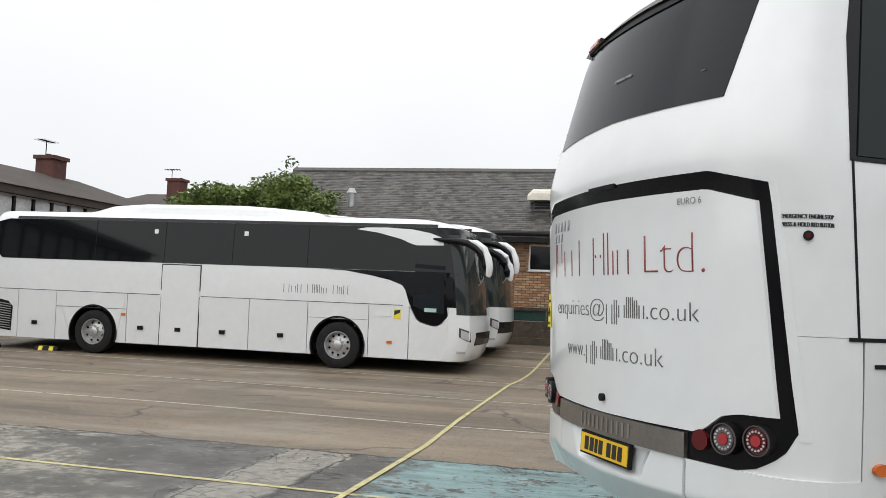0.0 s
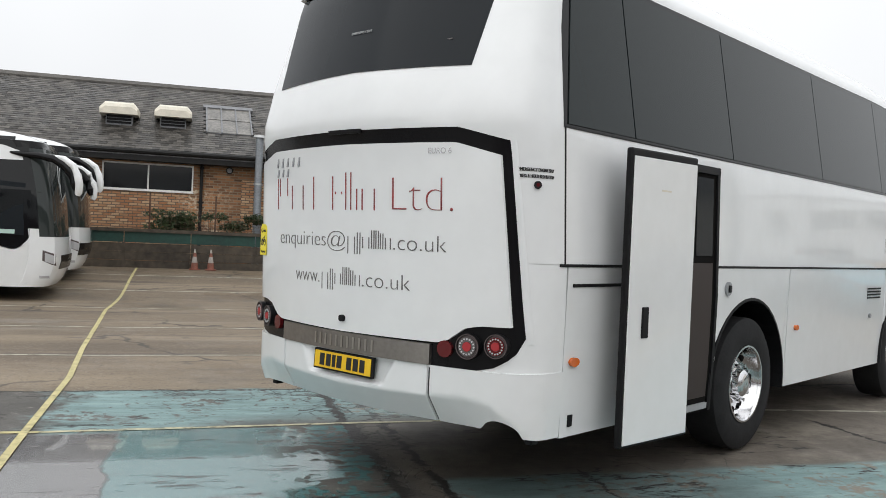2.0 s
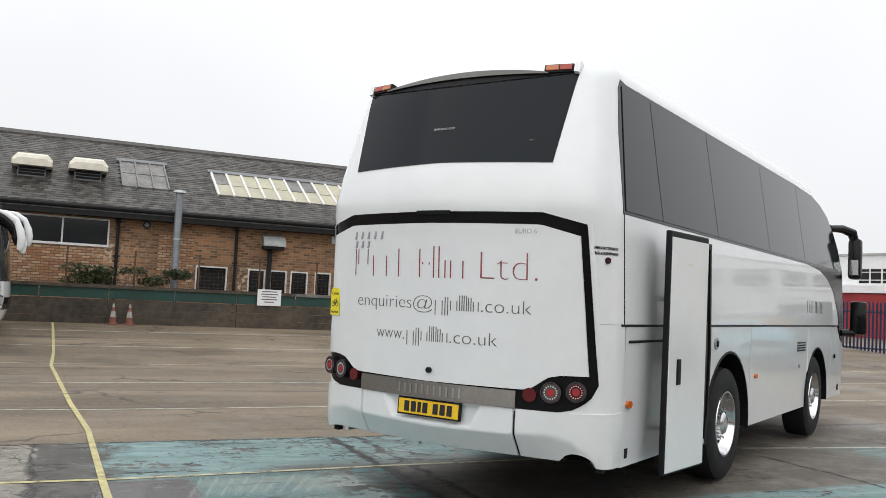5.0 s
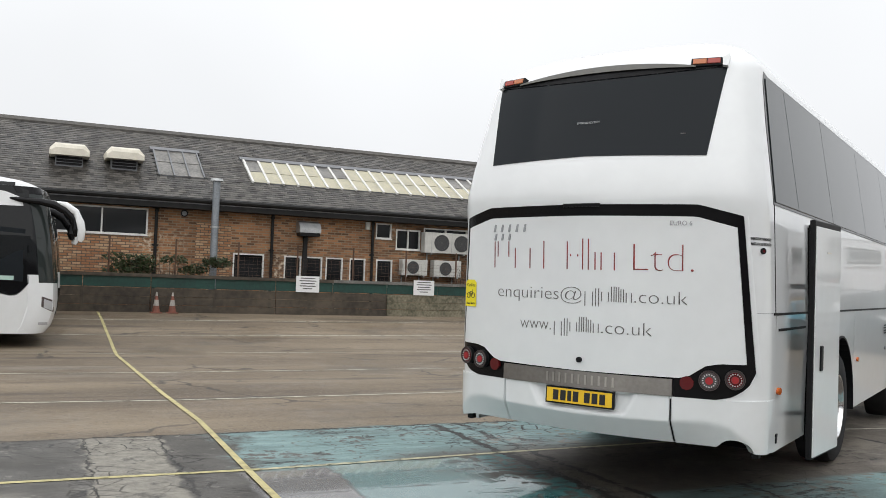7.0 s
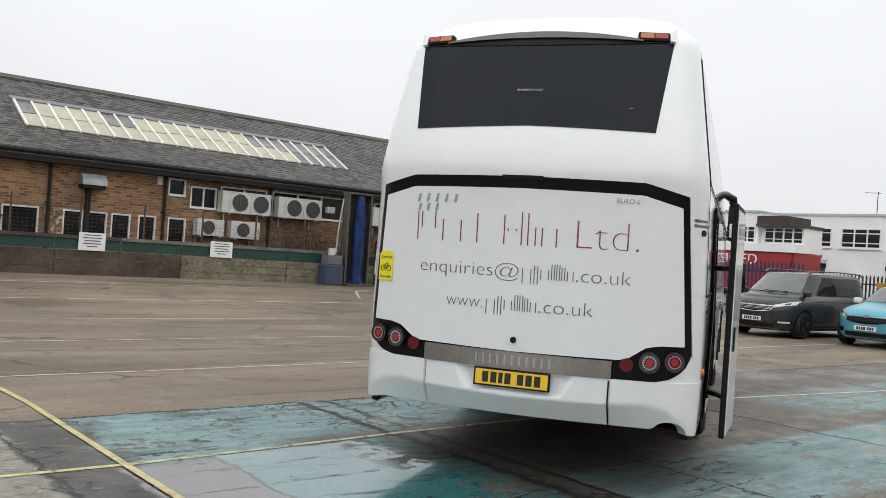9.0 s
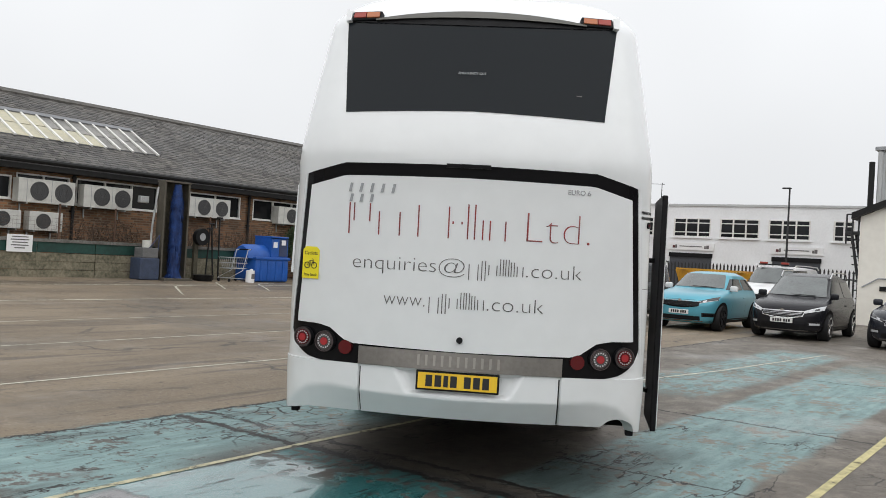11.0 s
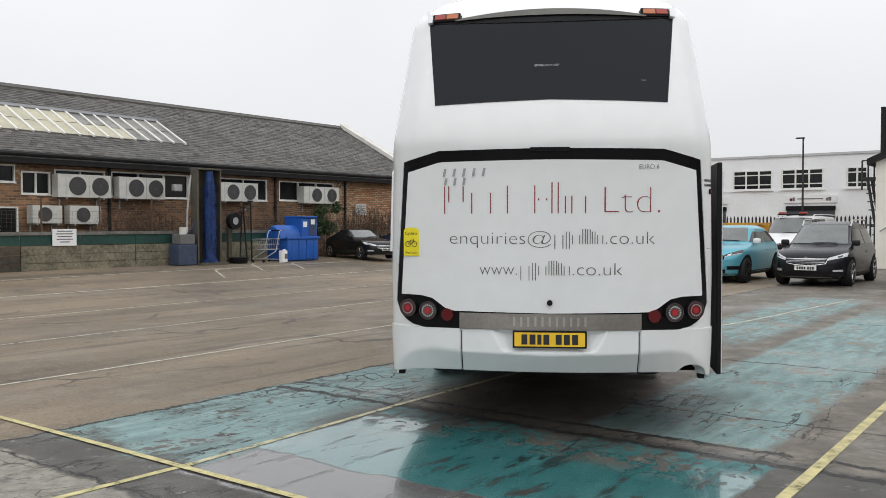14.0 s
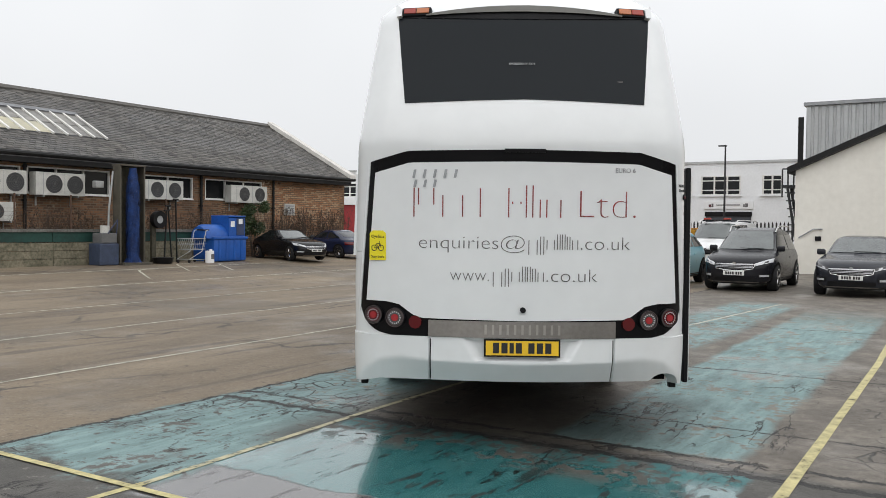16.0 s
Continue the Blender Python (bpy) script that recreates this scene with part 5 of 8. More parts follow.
def road_wheel(parent, c, r, width, rim_r, sign=1, rim="chrome", lugs=10, label=""):
    """A coach wheel at c with its outer face towards sign * x."""
    wl = new("wheel")
    wl.parent = parent
    wl.matrix_basis = Matrix.Translation(c)
    tagged(wl, label)
    prof = [(rim_r, 0.5), (rim_r + 0.02, 0.52), (r * 0.9, 0.53), (r * 0.985, 0.44), (r, 0.3), (r, -0.3), (r * 0.985, -0.44), (rim_r, -0.5)]
    rows = [[(sign * p * width, rr * math.cos(2 * math.pi * k / 36), rr * math.sin(2 * math.pi * k / 36)) for k in range(36)] for rr, p in prof]
    part("tyre", loft(B(), rows, caps=False), "rubber", wl, smooth=True)
    bm = B()
    prof = [(rim_r * 1.0, 0.47), (rim_r * 0.985, 0.53), (rim_r * 0.94, 0.53), (rim_r * 0.91, 0.46), (rim_r * 0.88, 0.20), (rim_r * 0.80, 0.12), (rim_r * 0.62, 0.20), (rim_r * 0.50, 0.27), (rim_r * 0.36, 0.29), (rim_r * 0.34, 0.45), (rim_r * 0.26, 0.52), (rim_r * 0.1, 0.53), (0.005, 0.53)]
    rows = [[(sign * p * width, rr * math.cos(2 * math.pi * k / 36), rr * math.sin(2 * math.pi * k / 36)) for k in range(36)] for rr, p in prof]
    loft(bm, rows, caps=False)
    rm = part("rim", bm, rim, wl, smooth=True)
    bm = B()
    for k in range(lugs):
        a = 2 * math.pi * k / lugs
        cyl(bm, (sign * width * 0.32, rim_r * 0.46 * math.cos(a), rim_r * 0.46 * math.sin(a)), "x", rim_r * 0.05, 0.06, 8)
    tagged(part("nut_ring", bm, rim, rm), kind="stuff")
    # black discs on the rim paint the dark inside of its vent holes
    bm = B()
    for k in range(lugs):
        a = 2 * math.pi * (k + 0.5) / lugs
        cyl(bm, (sign * width * 0.155, rim_r * 0.72 * math.cos(a), rim_r * 0.72 * math.sin(a)), "x", rim_r * 0.085, 0.03, 12)
    tagged(part("vent_ring", bm, "void", rm), kind="stuff")
    return wl


def lid_words(text, x0, x1, z0, size, mat, parent, name, thin=0.0, bend=None):
    """Vinyl lettering on the engine lid between two places across it, laid on the lid's curve."""
    cu = bpy.data.curves.new(name, "FONT")
    cu.body, cu.size, cu.offset, cu.resolution_u = text, size, -thin, 6
    tmp = bpy.data.objects.new(name, cu)
    flat = bpy.data.meshes.new_from_object(tmp)
    bpy.data.objects.remove(tmp)
    bm = B()
    bm.from_mesh(flat)
    lo, hi = min(v.co.x for v in bm.verts), max(v.co.x for v in bm.verts)
    for v in bm.verts:
        x, z = x0 + (v.co.x - lo) / (hi - lo) * (x1 - x0), z0 + v.co.y
        if bend:
            x, z = bend(x, z)
            w = lerp(CW, z)
            t = min(1.0, (x - w + 0.2) / 0.204)
            v.co = (x, rear_y(w - 0.2, z) + 0.165 * ((min(x, w) / 1.04) ** 2 - ((w - 0.2) / 1.04) ** 2) + 0.2 - 0.204 * math.sqrt(1 - t * t), z)
        else:
            v.co = (x, rear_y(x, z) - 0.0225, z)
    front = bm.faces[:]
    made = bmesh.ops.extrude_face_region(bm, geom=front)
    for v in [g for g in made["geom"] if isinstance(g, bmesh.types.BMVert)]:
        v.co.y += 0.004
    return part(name, bm, mat, parent)


def coach():
    ang = math.degrees(math.atan2(0.509, 0.861)) - 90
    c = thing("coach", "white touring coach parked in the yard with its side door open", "coach", pose(-0.024, 4.539, 0, 0, 0, ang))
    zs = [1.40, 1.7, 2.0, 2.12, 2.22, 2.34, 2.456, 2.6, 2.73, 2.87, 3.0, 3.06, 3.1, 3.15, 3.20, 3.25, 3.30, 3.345, 3.385, 3.425, 3.455, 3.475, 3.495]
    body = part("body", loft(B(), coach_body_levels(zs)), "coach_white", c, "glossy white coachwork", smooth=35)
    # tail below the waist: one curved shell round both corners
    bm = B()
    rows = []
    for z in (0.80, 0.83, 0.9, 1.0, 1.2, 1.398):
        h = plan(z, front=False, to=0.52)
        rows.append([(-x, y, z) for x, y in h[:0:-1]] + [(x, y, z) for x, y in h])
    loft(bm, rows, closed=False)
    part("tail_shell", bm, "coach_white", c, smooth=35)
    # bumper in three pieces with open seams
    def bumper(x0, x1, lo):
        def inset(x, z):
            half = 0.33 + 0.09 * (z - 0.655) / 0.16
            ease = lambda v: min(1.0, max(0.0, v))
            return 0.034 * ease((half - abs(x)) / 0.05) * ease((z - 0.655) / 0.018)
        outer, inner = [], []
        for i in range(73):
            x = x0 + (x1 - x0) * i / 72
            zs = [lo(x) + (0.815 - lo(x)) * j / 32 for j in range(33)]
            outer.append([(x, rear_y(x, z) - 0.012 + inset(x, z), z) for z in zs])
            inner.append([(x, rear_y(x, z) + 0.10, z) for z in zs])
        return sheet(B(), outer, inner)
    part("rear_bumper", bumper(-0.635, 0.635, lambda x: 0.495), "coach_white_lower", c, smooth=35)
    for s in (-1, 1):
        def low(x):
            a = abs(x)
            z = 0.495 - 0.04 * min(1, max(0, (a - 1.0) / 0.2))
            if s > 0 and 0.92 < a < 1.14:
                z = max(z, 0.47 + 0.085 * math.sqrt(max(0, 1 - ((a - 1.03) / 0.11) ** 2)))
            return z
        bm = B()
        outer, inner = [], []
        xs = [0.65 + (1.0 - 0.65) * k / 16 for k in range(17)] + [1.0 + 0.2 * math.sin(math.pi / 2 * k / 16) for k in range(1, 17)]
        for x in xs:
            ro, ri = [], []
            for j in range(17):
                z = low(x) + (0.815 - low(x)) * j / 16
                w = lerp(CW, z)
                xx = min(x, w * 0.9999)
                y = rear_y(xx, z)
                ro.append((s * (xx + 0.006), y - 0.012, z))
                ri.append((s * (xx - 0.05), y + 0.06, z))
            outer.append(ro)
            inner.append(ri)
        ro = [(s * (side_x(p[2]) + 0.006), 0.52, p[2]) for p in outer[-1]]
        outer.append(ro)
        inner.append([(s * (abs(p[0]) - 0.06), 0.52, p[2]) for p in ro])
        sheet(bm, outer, inner)
        part("corner_bumper", bm, "coach_white_lower", c, smooth=35)
        part("mud_bracket", box(B(), s * 1.13 - 0.025, s * 1.13 + 0.025, 0.34, 0.40, 0.425, 0.5, 0.006), "black_matt", c)
        part("bumper_seam", rear_panel(B(), *((0.628, 0.662) if s > 0 else (-0.662, -0.628)), lambda x: 0.50, lambda x: 0.815, -0.004, 0.02, nx=2, nz=12), "black_matt", c)
    # black box added for the shade below the tail, no tow bar part
    part("tow_bar_cover", box(B(), -0.9, 0.9, 0.6, 2.2, 0.5, 0.62), "void", c, "black box standing in for the shade under the tail")
    # black surround, engine lid, steel strip
    wid = lambda z: 1 - 0.062 * (z - 1.057)
    top2 = lambda x: lerp([(0, 2.118), (0.865, 2.112), (1.145, 2.04)], abs(x))
    top1 = lambda x: lerp([(0, 2.037), (0.85, 2.03), (1.104, 1.962)], abs(x))
    low2 = lambda x: lerp([(0, 0.822), (0.9, 0.812), (1.0, 0.835), (1.065, 0.872), (1.11, 0.92), (1.145, 1.0)], abs(x))
    low1 = lambda x: lerp([(0, 0.937), (0.70, 0.945), (0.76, 0.965), (0.86, 1.035), (0.95, 1.055), (1.2, 1.06)], abs(x))
    part("black_surround", rear_panel(B(), -1.145, 1.145, low2, top2, 0.004, 0.02, nx=64, nz=12, wid=wid), "black_gloss", c, "gloss black frame round the engine lid", smooth=35)
    for s in (-1, 1):
        part("lid_bezel", rear_panel(B(), *((1.15, 1.172) if s > 0 else (-1.172, -1.15)), lambda x: 0.97, lambda x: 2.04, 0.008, 0.02, nx=3, nz=12, wid=wid), "coach_white", c, smooth=60)
    lid = part("engine_lid", rear_panel(B(), -1.104, 1.104, low1, top1, 0.020, 0.02, nx=64, nz=14, wid=wid), "coach_white", c, "white engine lid", smooth=35)
    bm = rear_panel(B(), -0.14, 0.14, lambda x: 2.10, lambda x: 2.124, 0.014, 0.02, nx=8, nz=2)
    part("lid_handle", bm, "black_matt", c)
    strip = part("steel_strip", rear_panel(B(), -0.655, 0.655, lambda x: 0.818, lambda x: 0.932, 0.024, 0.02, nx=20, nz=4), "steel", c, "brushed steel strip under the engine lid", smooth=35)
    bm = B()
    marks(bm, lambda u, v, d: (u, rear_y(u, 0.87) - 0.0245 - d * 1.5, 0.842 + v), 0.56, 0.068, [(1, 0, 1)] * 11, 0.013)
    tagged(part("maker_mark", bm, "galv_light", strip), kind="stuff")
    # rear window with a dark top strip, painted for the visor's under-shadow, and lamps
    wlo = lambda x: lerp([(0, 2.468), (0.84, 2.448)], abs(x))
    whi = lambda x: 3.055 + 0.045 * abs(x) ** 2
    def glass(off, x0b, x0t, lo, hi, nz=14):
        outer, inner = [], []
        for i in range(33):
            u = -1 + 2 * i / 32
            ro, ri = [], []
            for j in range(nz + 1):
                t = j / nz
                x = u * (x0b + (x0t - x0b) * t)
                z = lo(x) + (hi(x) - lo(x)) * t
                y = rear_y(x, z)
                ro.append((x, y - off, z))
                ri.append((x, y + 0.02, z))
            outer.append(ro)
            inner.append(ri)
        return sheet(B(), outer, inner)
    rw = part("rear_window", glass(0.004, 0.836, 0.9, wlo, whi), "tint", c, "dark tinted rear window", smooth=35)
    words("EMERGENCY EXIT", 0.0225, "exit_white", rw, pose(-0.02, rear_y(0, 2.73) - 0.012, 2.722, -16, 0, 0), "exit_lettering")
    part("maker_label", box(B(), 0.64, 0.685, rear_y(0.66, 2.61) - 0.006, rear_y(0.66, 2.61), 2.605, 2.612), "ink_grey", rw)
    arc = lambda x, h: whi(x) + h * max(0.12, 1 - (abs(x) / 0.78) ** 2)
    part("window_top_strip", rear_panel(B(), -0.895, 0.895, lambda x: whi(x) + 0.002, lambda x: arc(x, 0.05) + 0.004, 0.012, 0.03, nx=28, nz=3), "black_matt", c, smooth=35)
    part("top_visor", rear_panel(B(), -0.70, 0.70, lambda x: arc(x, 0.05) + 0.006, lambda x: arc(x, 0.105) + 0.008, 0.03, 0.03, nx=28, nz=3), "visor_olive", c, "olive grey band over the rear window", smooth=35)
    for s in (-1, 1):
        z = 3.122
        x = s * 0.762
        y = rear_y(x, z)
        m = pose(x, y - 0.012, z, -18, 0, s * 12)
        lamp = part("marker_lamp", box(B(), -0.105, 0.105, -0.025, 0.05, -0.032, 0.034, 0.008), "black_matt", c, "red and amber high level lamp", m=m)
        part("lamp_bracket", prism(B(), [(0.108, -0.035), (0.145, -0.04), (0.155, 0.05), (0.14, 0.055), (0.125, 0.035), (0.108, 0.034)], lambda a, b: (s * a, -0.03, b), lambda a, b: (s * a, 0.09, b)), "coach_white", lamp)
        part("red_lens", box(B(), 0.005 if s > 0 else -0.092, 0.092 if s > 0 else -0.005, -0.034, -0.02, -0.018, 0.022, 0.004), "lamp_brick", lamp)
        part("amber_lens", box(B(), -0.092 if s > 0 else 0.0, 0.0 if s > 0 else 0.092, -0.034, -0.02, -0.018, 0.022, 0.004), "amber_dull", lamp)
        # tail lamp cluster
        for nm, xx, zz, rr, mats in (("brake_lamp", 1.04, 0.957, 0.066, ("lamp_dark", "lens_dots", "red_lens")), ("reverse_lamp", 0.885, 0.942, 0.069, ("lamp_dark", "lens_dots", "bowl_silver")), ("reflector", 0.745, 0.915, 0.044, None)):
            y = rear_y(xx, zz)
            tilt = math.degrees(math.atan(2 * 0.165 * xx / 1.04 ** 2))
            m = pose(s * xx, y - 0.008, zz, 0, 0, s * tilt)
            if mats:
                lp = part(nm, ring(B(), (0, -0.008, 0), "y", rr * 0.86, rr, 0.05, 28), "black_matt", c, m=m)
                part("lens", cyl(B(), (0, -0.012, 0), "y", rr * 0.86, 0.03, 28), mats[0], lp)
                part("inner_ring", ring(B(), (0, -0.020, 0), "y", rr * 0.40, rr * 0.74, 0.03, 28), mats[2], lp)
                part("inner_lens", cyl(B(), (0, -0.024, 0), "y", rr * 0.36, 0.03, 20), "lens_dots", lp)
                part("rim", ring(B(), (0, -0.034, 0), "y", rr * 0.90, rr * 0.98, 0.006, 28), "lamp_dark", lp)
                bm = B()
                for k in range(16):
                    a = 2 * math.pi * k / 16
                    cyl(bm, (rr * 0.6 * math.cos(a), -0.036, rr * 0.6 * math.sin(a)), "y", rr * 0.075, 0.006, 6)
                part("dot_ring", bm, "clear_lens", lp)
            else:
                part(nm, cyl(B(), (0, -0.004, 0), "y", 0.047, 0.03, 10), "red_lens", c, m=m)
    # number plate on a bumper step, lettering as bars
    pl = part("number_plate", box(B(), -0.265, 0.265, -0.012, 0.012, -0.062, 0.062, 0.004), "black_matt", c, "yellow rear number plate", m=pose(0, rear_y(0, 0.75) - 0.002, 0.748, -3, 0, 0))
    part("plate_face", box(B(), -0.252, 0.252, -0.016, -0.010, -0.050, 0.050), "plate_yellow", pl)
    bm = B()
    marks(bm, lambda u, v, d: (u, -0.0162 - d, v - 0.036), 0.42, 0.072, [(1, 0, 1), (1, 0, 1), (0.7, 0, 1), (1, 0, 1), (0.5, 0, 0), (1, 0, 1), (1, 0, 1), (1, 0, 1)], 0.022, True)
    tagged(part("plate_writing", bm, "ink", pl), kind="stuff")
    cyl_bm = cyl(B(), (0, 0, 0), "y", 0.02, 0.03, 16)
    part("lid_lock", cyl_bm, "black_matt", lid, m=pose(0, rear_y(0, 1.015) - 0.026, 1.015))
    # writing on the lid: company writing as plain upright marks
    put = lambda z0: (lambda u, v, d: (u, rear_y(u, z0 + v) - 0.0205 - d, z0 + v))
    bm = B()
    tall = [(-0.77, -0.755, 0, 1), (-0.735, -0.62, 0.42, 1), (-0.565, -0.42, 0, 0.75), (-0.31, -0.295, 0, 1), (-0.115, -0.1, 0, 1), (-0.085, -0.02, 0.46, 0.54), (0.008, 0.02, 0, 1.1), (0.052, 0.064, 0, 1.1), (0.103, 0.115, 0, 0.62), (0.15, 0.255, 0, 0.62)]
    for a, b, lo, hi in tall:
        mark_shape(bm, put(1.655), a, b, lo * 0.2, hi * 0.2, 0.0068)
    tagged(part("name_writing", bm, "ink_red_grey", lid, "thin dark red company writing"), kind="stuff")
    lid_words("Ltd.", 0.384, 0.782, 1.655, 0.285, "ink_red_grey", lid, "company_lettering", 0.0085)
    low = [(0.9, -0.35, 0.62), (0.4, -0.35, 0.85), (0.8, 0, 0.62), (0.35, 0, 1), (0.35, 0, 1), (0.35, 0, 0.85), (0.6, 0, 0.62)]
    for z0, words_at, m0, m1 in ((1.436, (("enquiries", -0.725, -0.175), ("@", -0.158, 0.008), (".co.uk", 0.395, 0.745)), 0.02, 0.385), (1.212, (("www.", -0.505, -0.235), (".co.uk", 0.16, 0.515)), -0.222, 0.15)):
        for text, x0, x1 in words_at:
            lid_words(text, x0, x1, z0, 0.132, "ink_grey", lid, "address_lettering", 0.0026)
        bm = B()
        mid = (m0 + m1) / 2
        marks(bm, lambda u, v, d: (u + mid, rear_y(u + mid, z0 + v) - 0.0205 - d, z0 + v), m1 - m0, 0.105, low, 0.0048)
        tagged(part("address_writing", bm, "ink_grey", lid, "thin dark company writing"), kind="stuff")
    # maker badges as plain chrome bars
    for nm, x0, x1, z0, z1, n in (("maker_badge", -0.80, -0.44, 1.925, 1.982, 5), ("model_badge", -0.79, -0.585, 1.862, 1.912, 3)):
        bm = B()
        for k in range(n):
            a = x0 + (x1 - x0) * k / n
            b = a + (x1 - x0) / n * 0.92
            mark_shape(bm, lambda u, v, d: (u + v * 0.2, rear_y(u, z0) - 0.0205 - d * 3, z0 + v), a, b, 0.0, z1 - z0, 0.015)
        tagged(part(nm, bm, "grey_metal", lid, "chrome maker badge"), kind="stuff")
    words("EURO 6", 0.044, "chrome_dark", lid, pose(0.70, rear_y(0.70, 1.985) - 0.024, 1.985, 0, 0, 13), "emission_badge")
    # cyclist sticker
    m = pose(-1.02, rear_y(1.02, 1.45) - 0.022, 1.45, 0, 0, -17.5)
    st = part("cycle_sticker", prism(B(), [(-0.062, -0.105), (0.062, -0.105), (0.062, 0.085), (0.04, 0.105), (-0.04, 0.105), (-0.062, 0.085)], lambda a, b: (a, 0.0, b), lambda a, b: (a, -0.003, b)), "sticker_yellow", c, "yellow cyclist warning sticker", m=m)
    words("Cyclists", 0.032, "ink", st, pose(0, -0.0035, 0.062), "sticker_lettering")
    words("Stay back", 0.026, "ink", st, pose(0, -0.0035, -0.08), "sticker_lettering")
    bm = B()
    for s in (-1, 1):
        ring(bm, (s * 0.026, -0.004, -0.018), "y", 0.017, 0.022, 0.002, 16)
    for p, q in (((-0.026, -0.018), (-0.008, 0.012)), ((-0.008, 0.012), (0.018, 0.012)), ((0.018, 0.012), (0.026, -0.018)), ((-0.008, 0.012), (0.004, -0.018)), ((0.004, -0.018), (0.018, 0.012)), ((0.018, 0.012), (0.014, 0.028)), ((-0.026, -0.018), (0.004, -0.018))):
        tube(bm, [(p[0], -0.004, p[1]), (q[0], -0.004, q[1])], 0.0022, 4)
    part("cycle_symbol", bm, "ink", st)
    # engine stop on the right corner
    for text, z0 in (("EMERGENCY ENGINE STOP", 1.886), ("PRESS & HOLD RED BUTTON", 1.852)):
        lid_words(text, 0.0, 1.0, z0, 0.026, "ink", c, "stop_lettering", 0.0, lambda u, z: (lerp(CW, z) - 0.2 + 0.204 * math.sin(0.60 + 0.93 * u), z))
    stop = part("stop_button", cyl(B(), (0, 0, 0), "y", 0.021, 0.02, 18), "black_matt", c, "recessed engine stop button", m=pose(1.17, rear_y(1.17, 1.815) - 0.004, 1.815, 0, 0, 52))
    part("button_cap", cyl(B(), (0, -0.008, 0), "y", 0.010, 0.008, 14), "red_lens", stop)
    for s in (-1, 1):
        coach_flank(c, s)
    # chassis underside, with its shade painted in as near black, and axles
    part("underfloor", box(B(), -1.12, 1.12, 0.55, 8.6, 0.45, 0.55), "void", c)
    for s in (-1, 1):
        road_wheel(c, (s * 1.04, 2.96, 0.515), 0.5, 0.29, 0.295, s, label="bright alloy wheel")
        road_wheel(c, (s * 1.04, 6.72, 0.515), 0.5, 0.29, 0.295, s, label="bright alloy wheel")
    return c


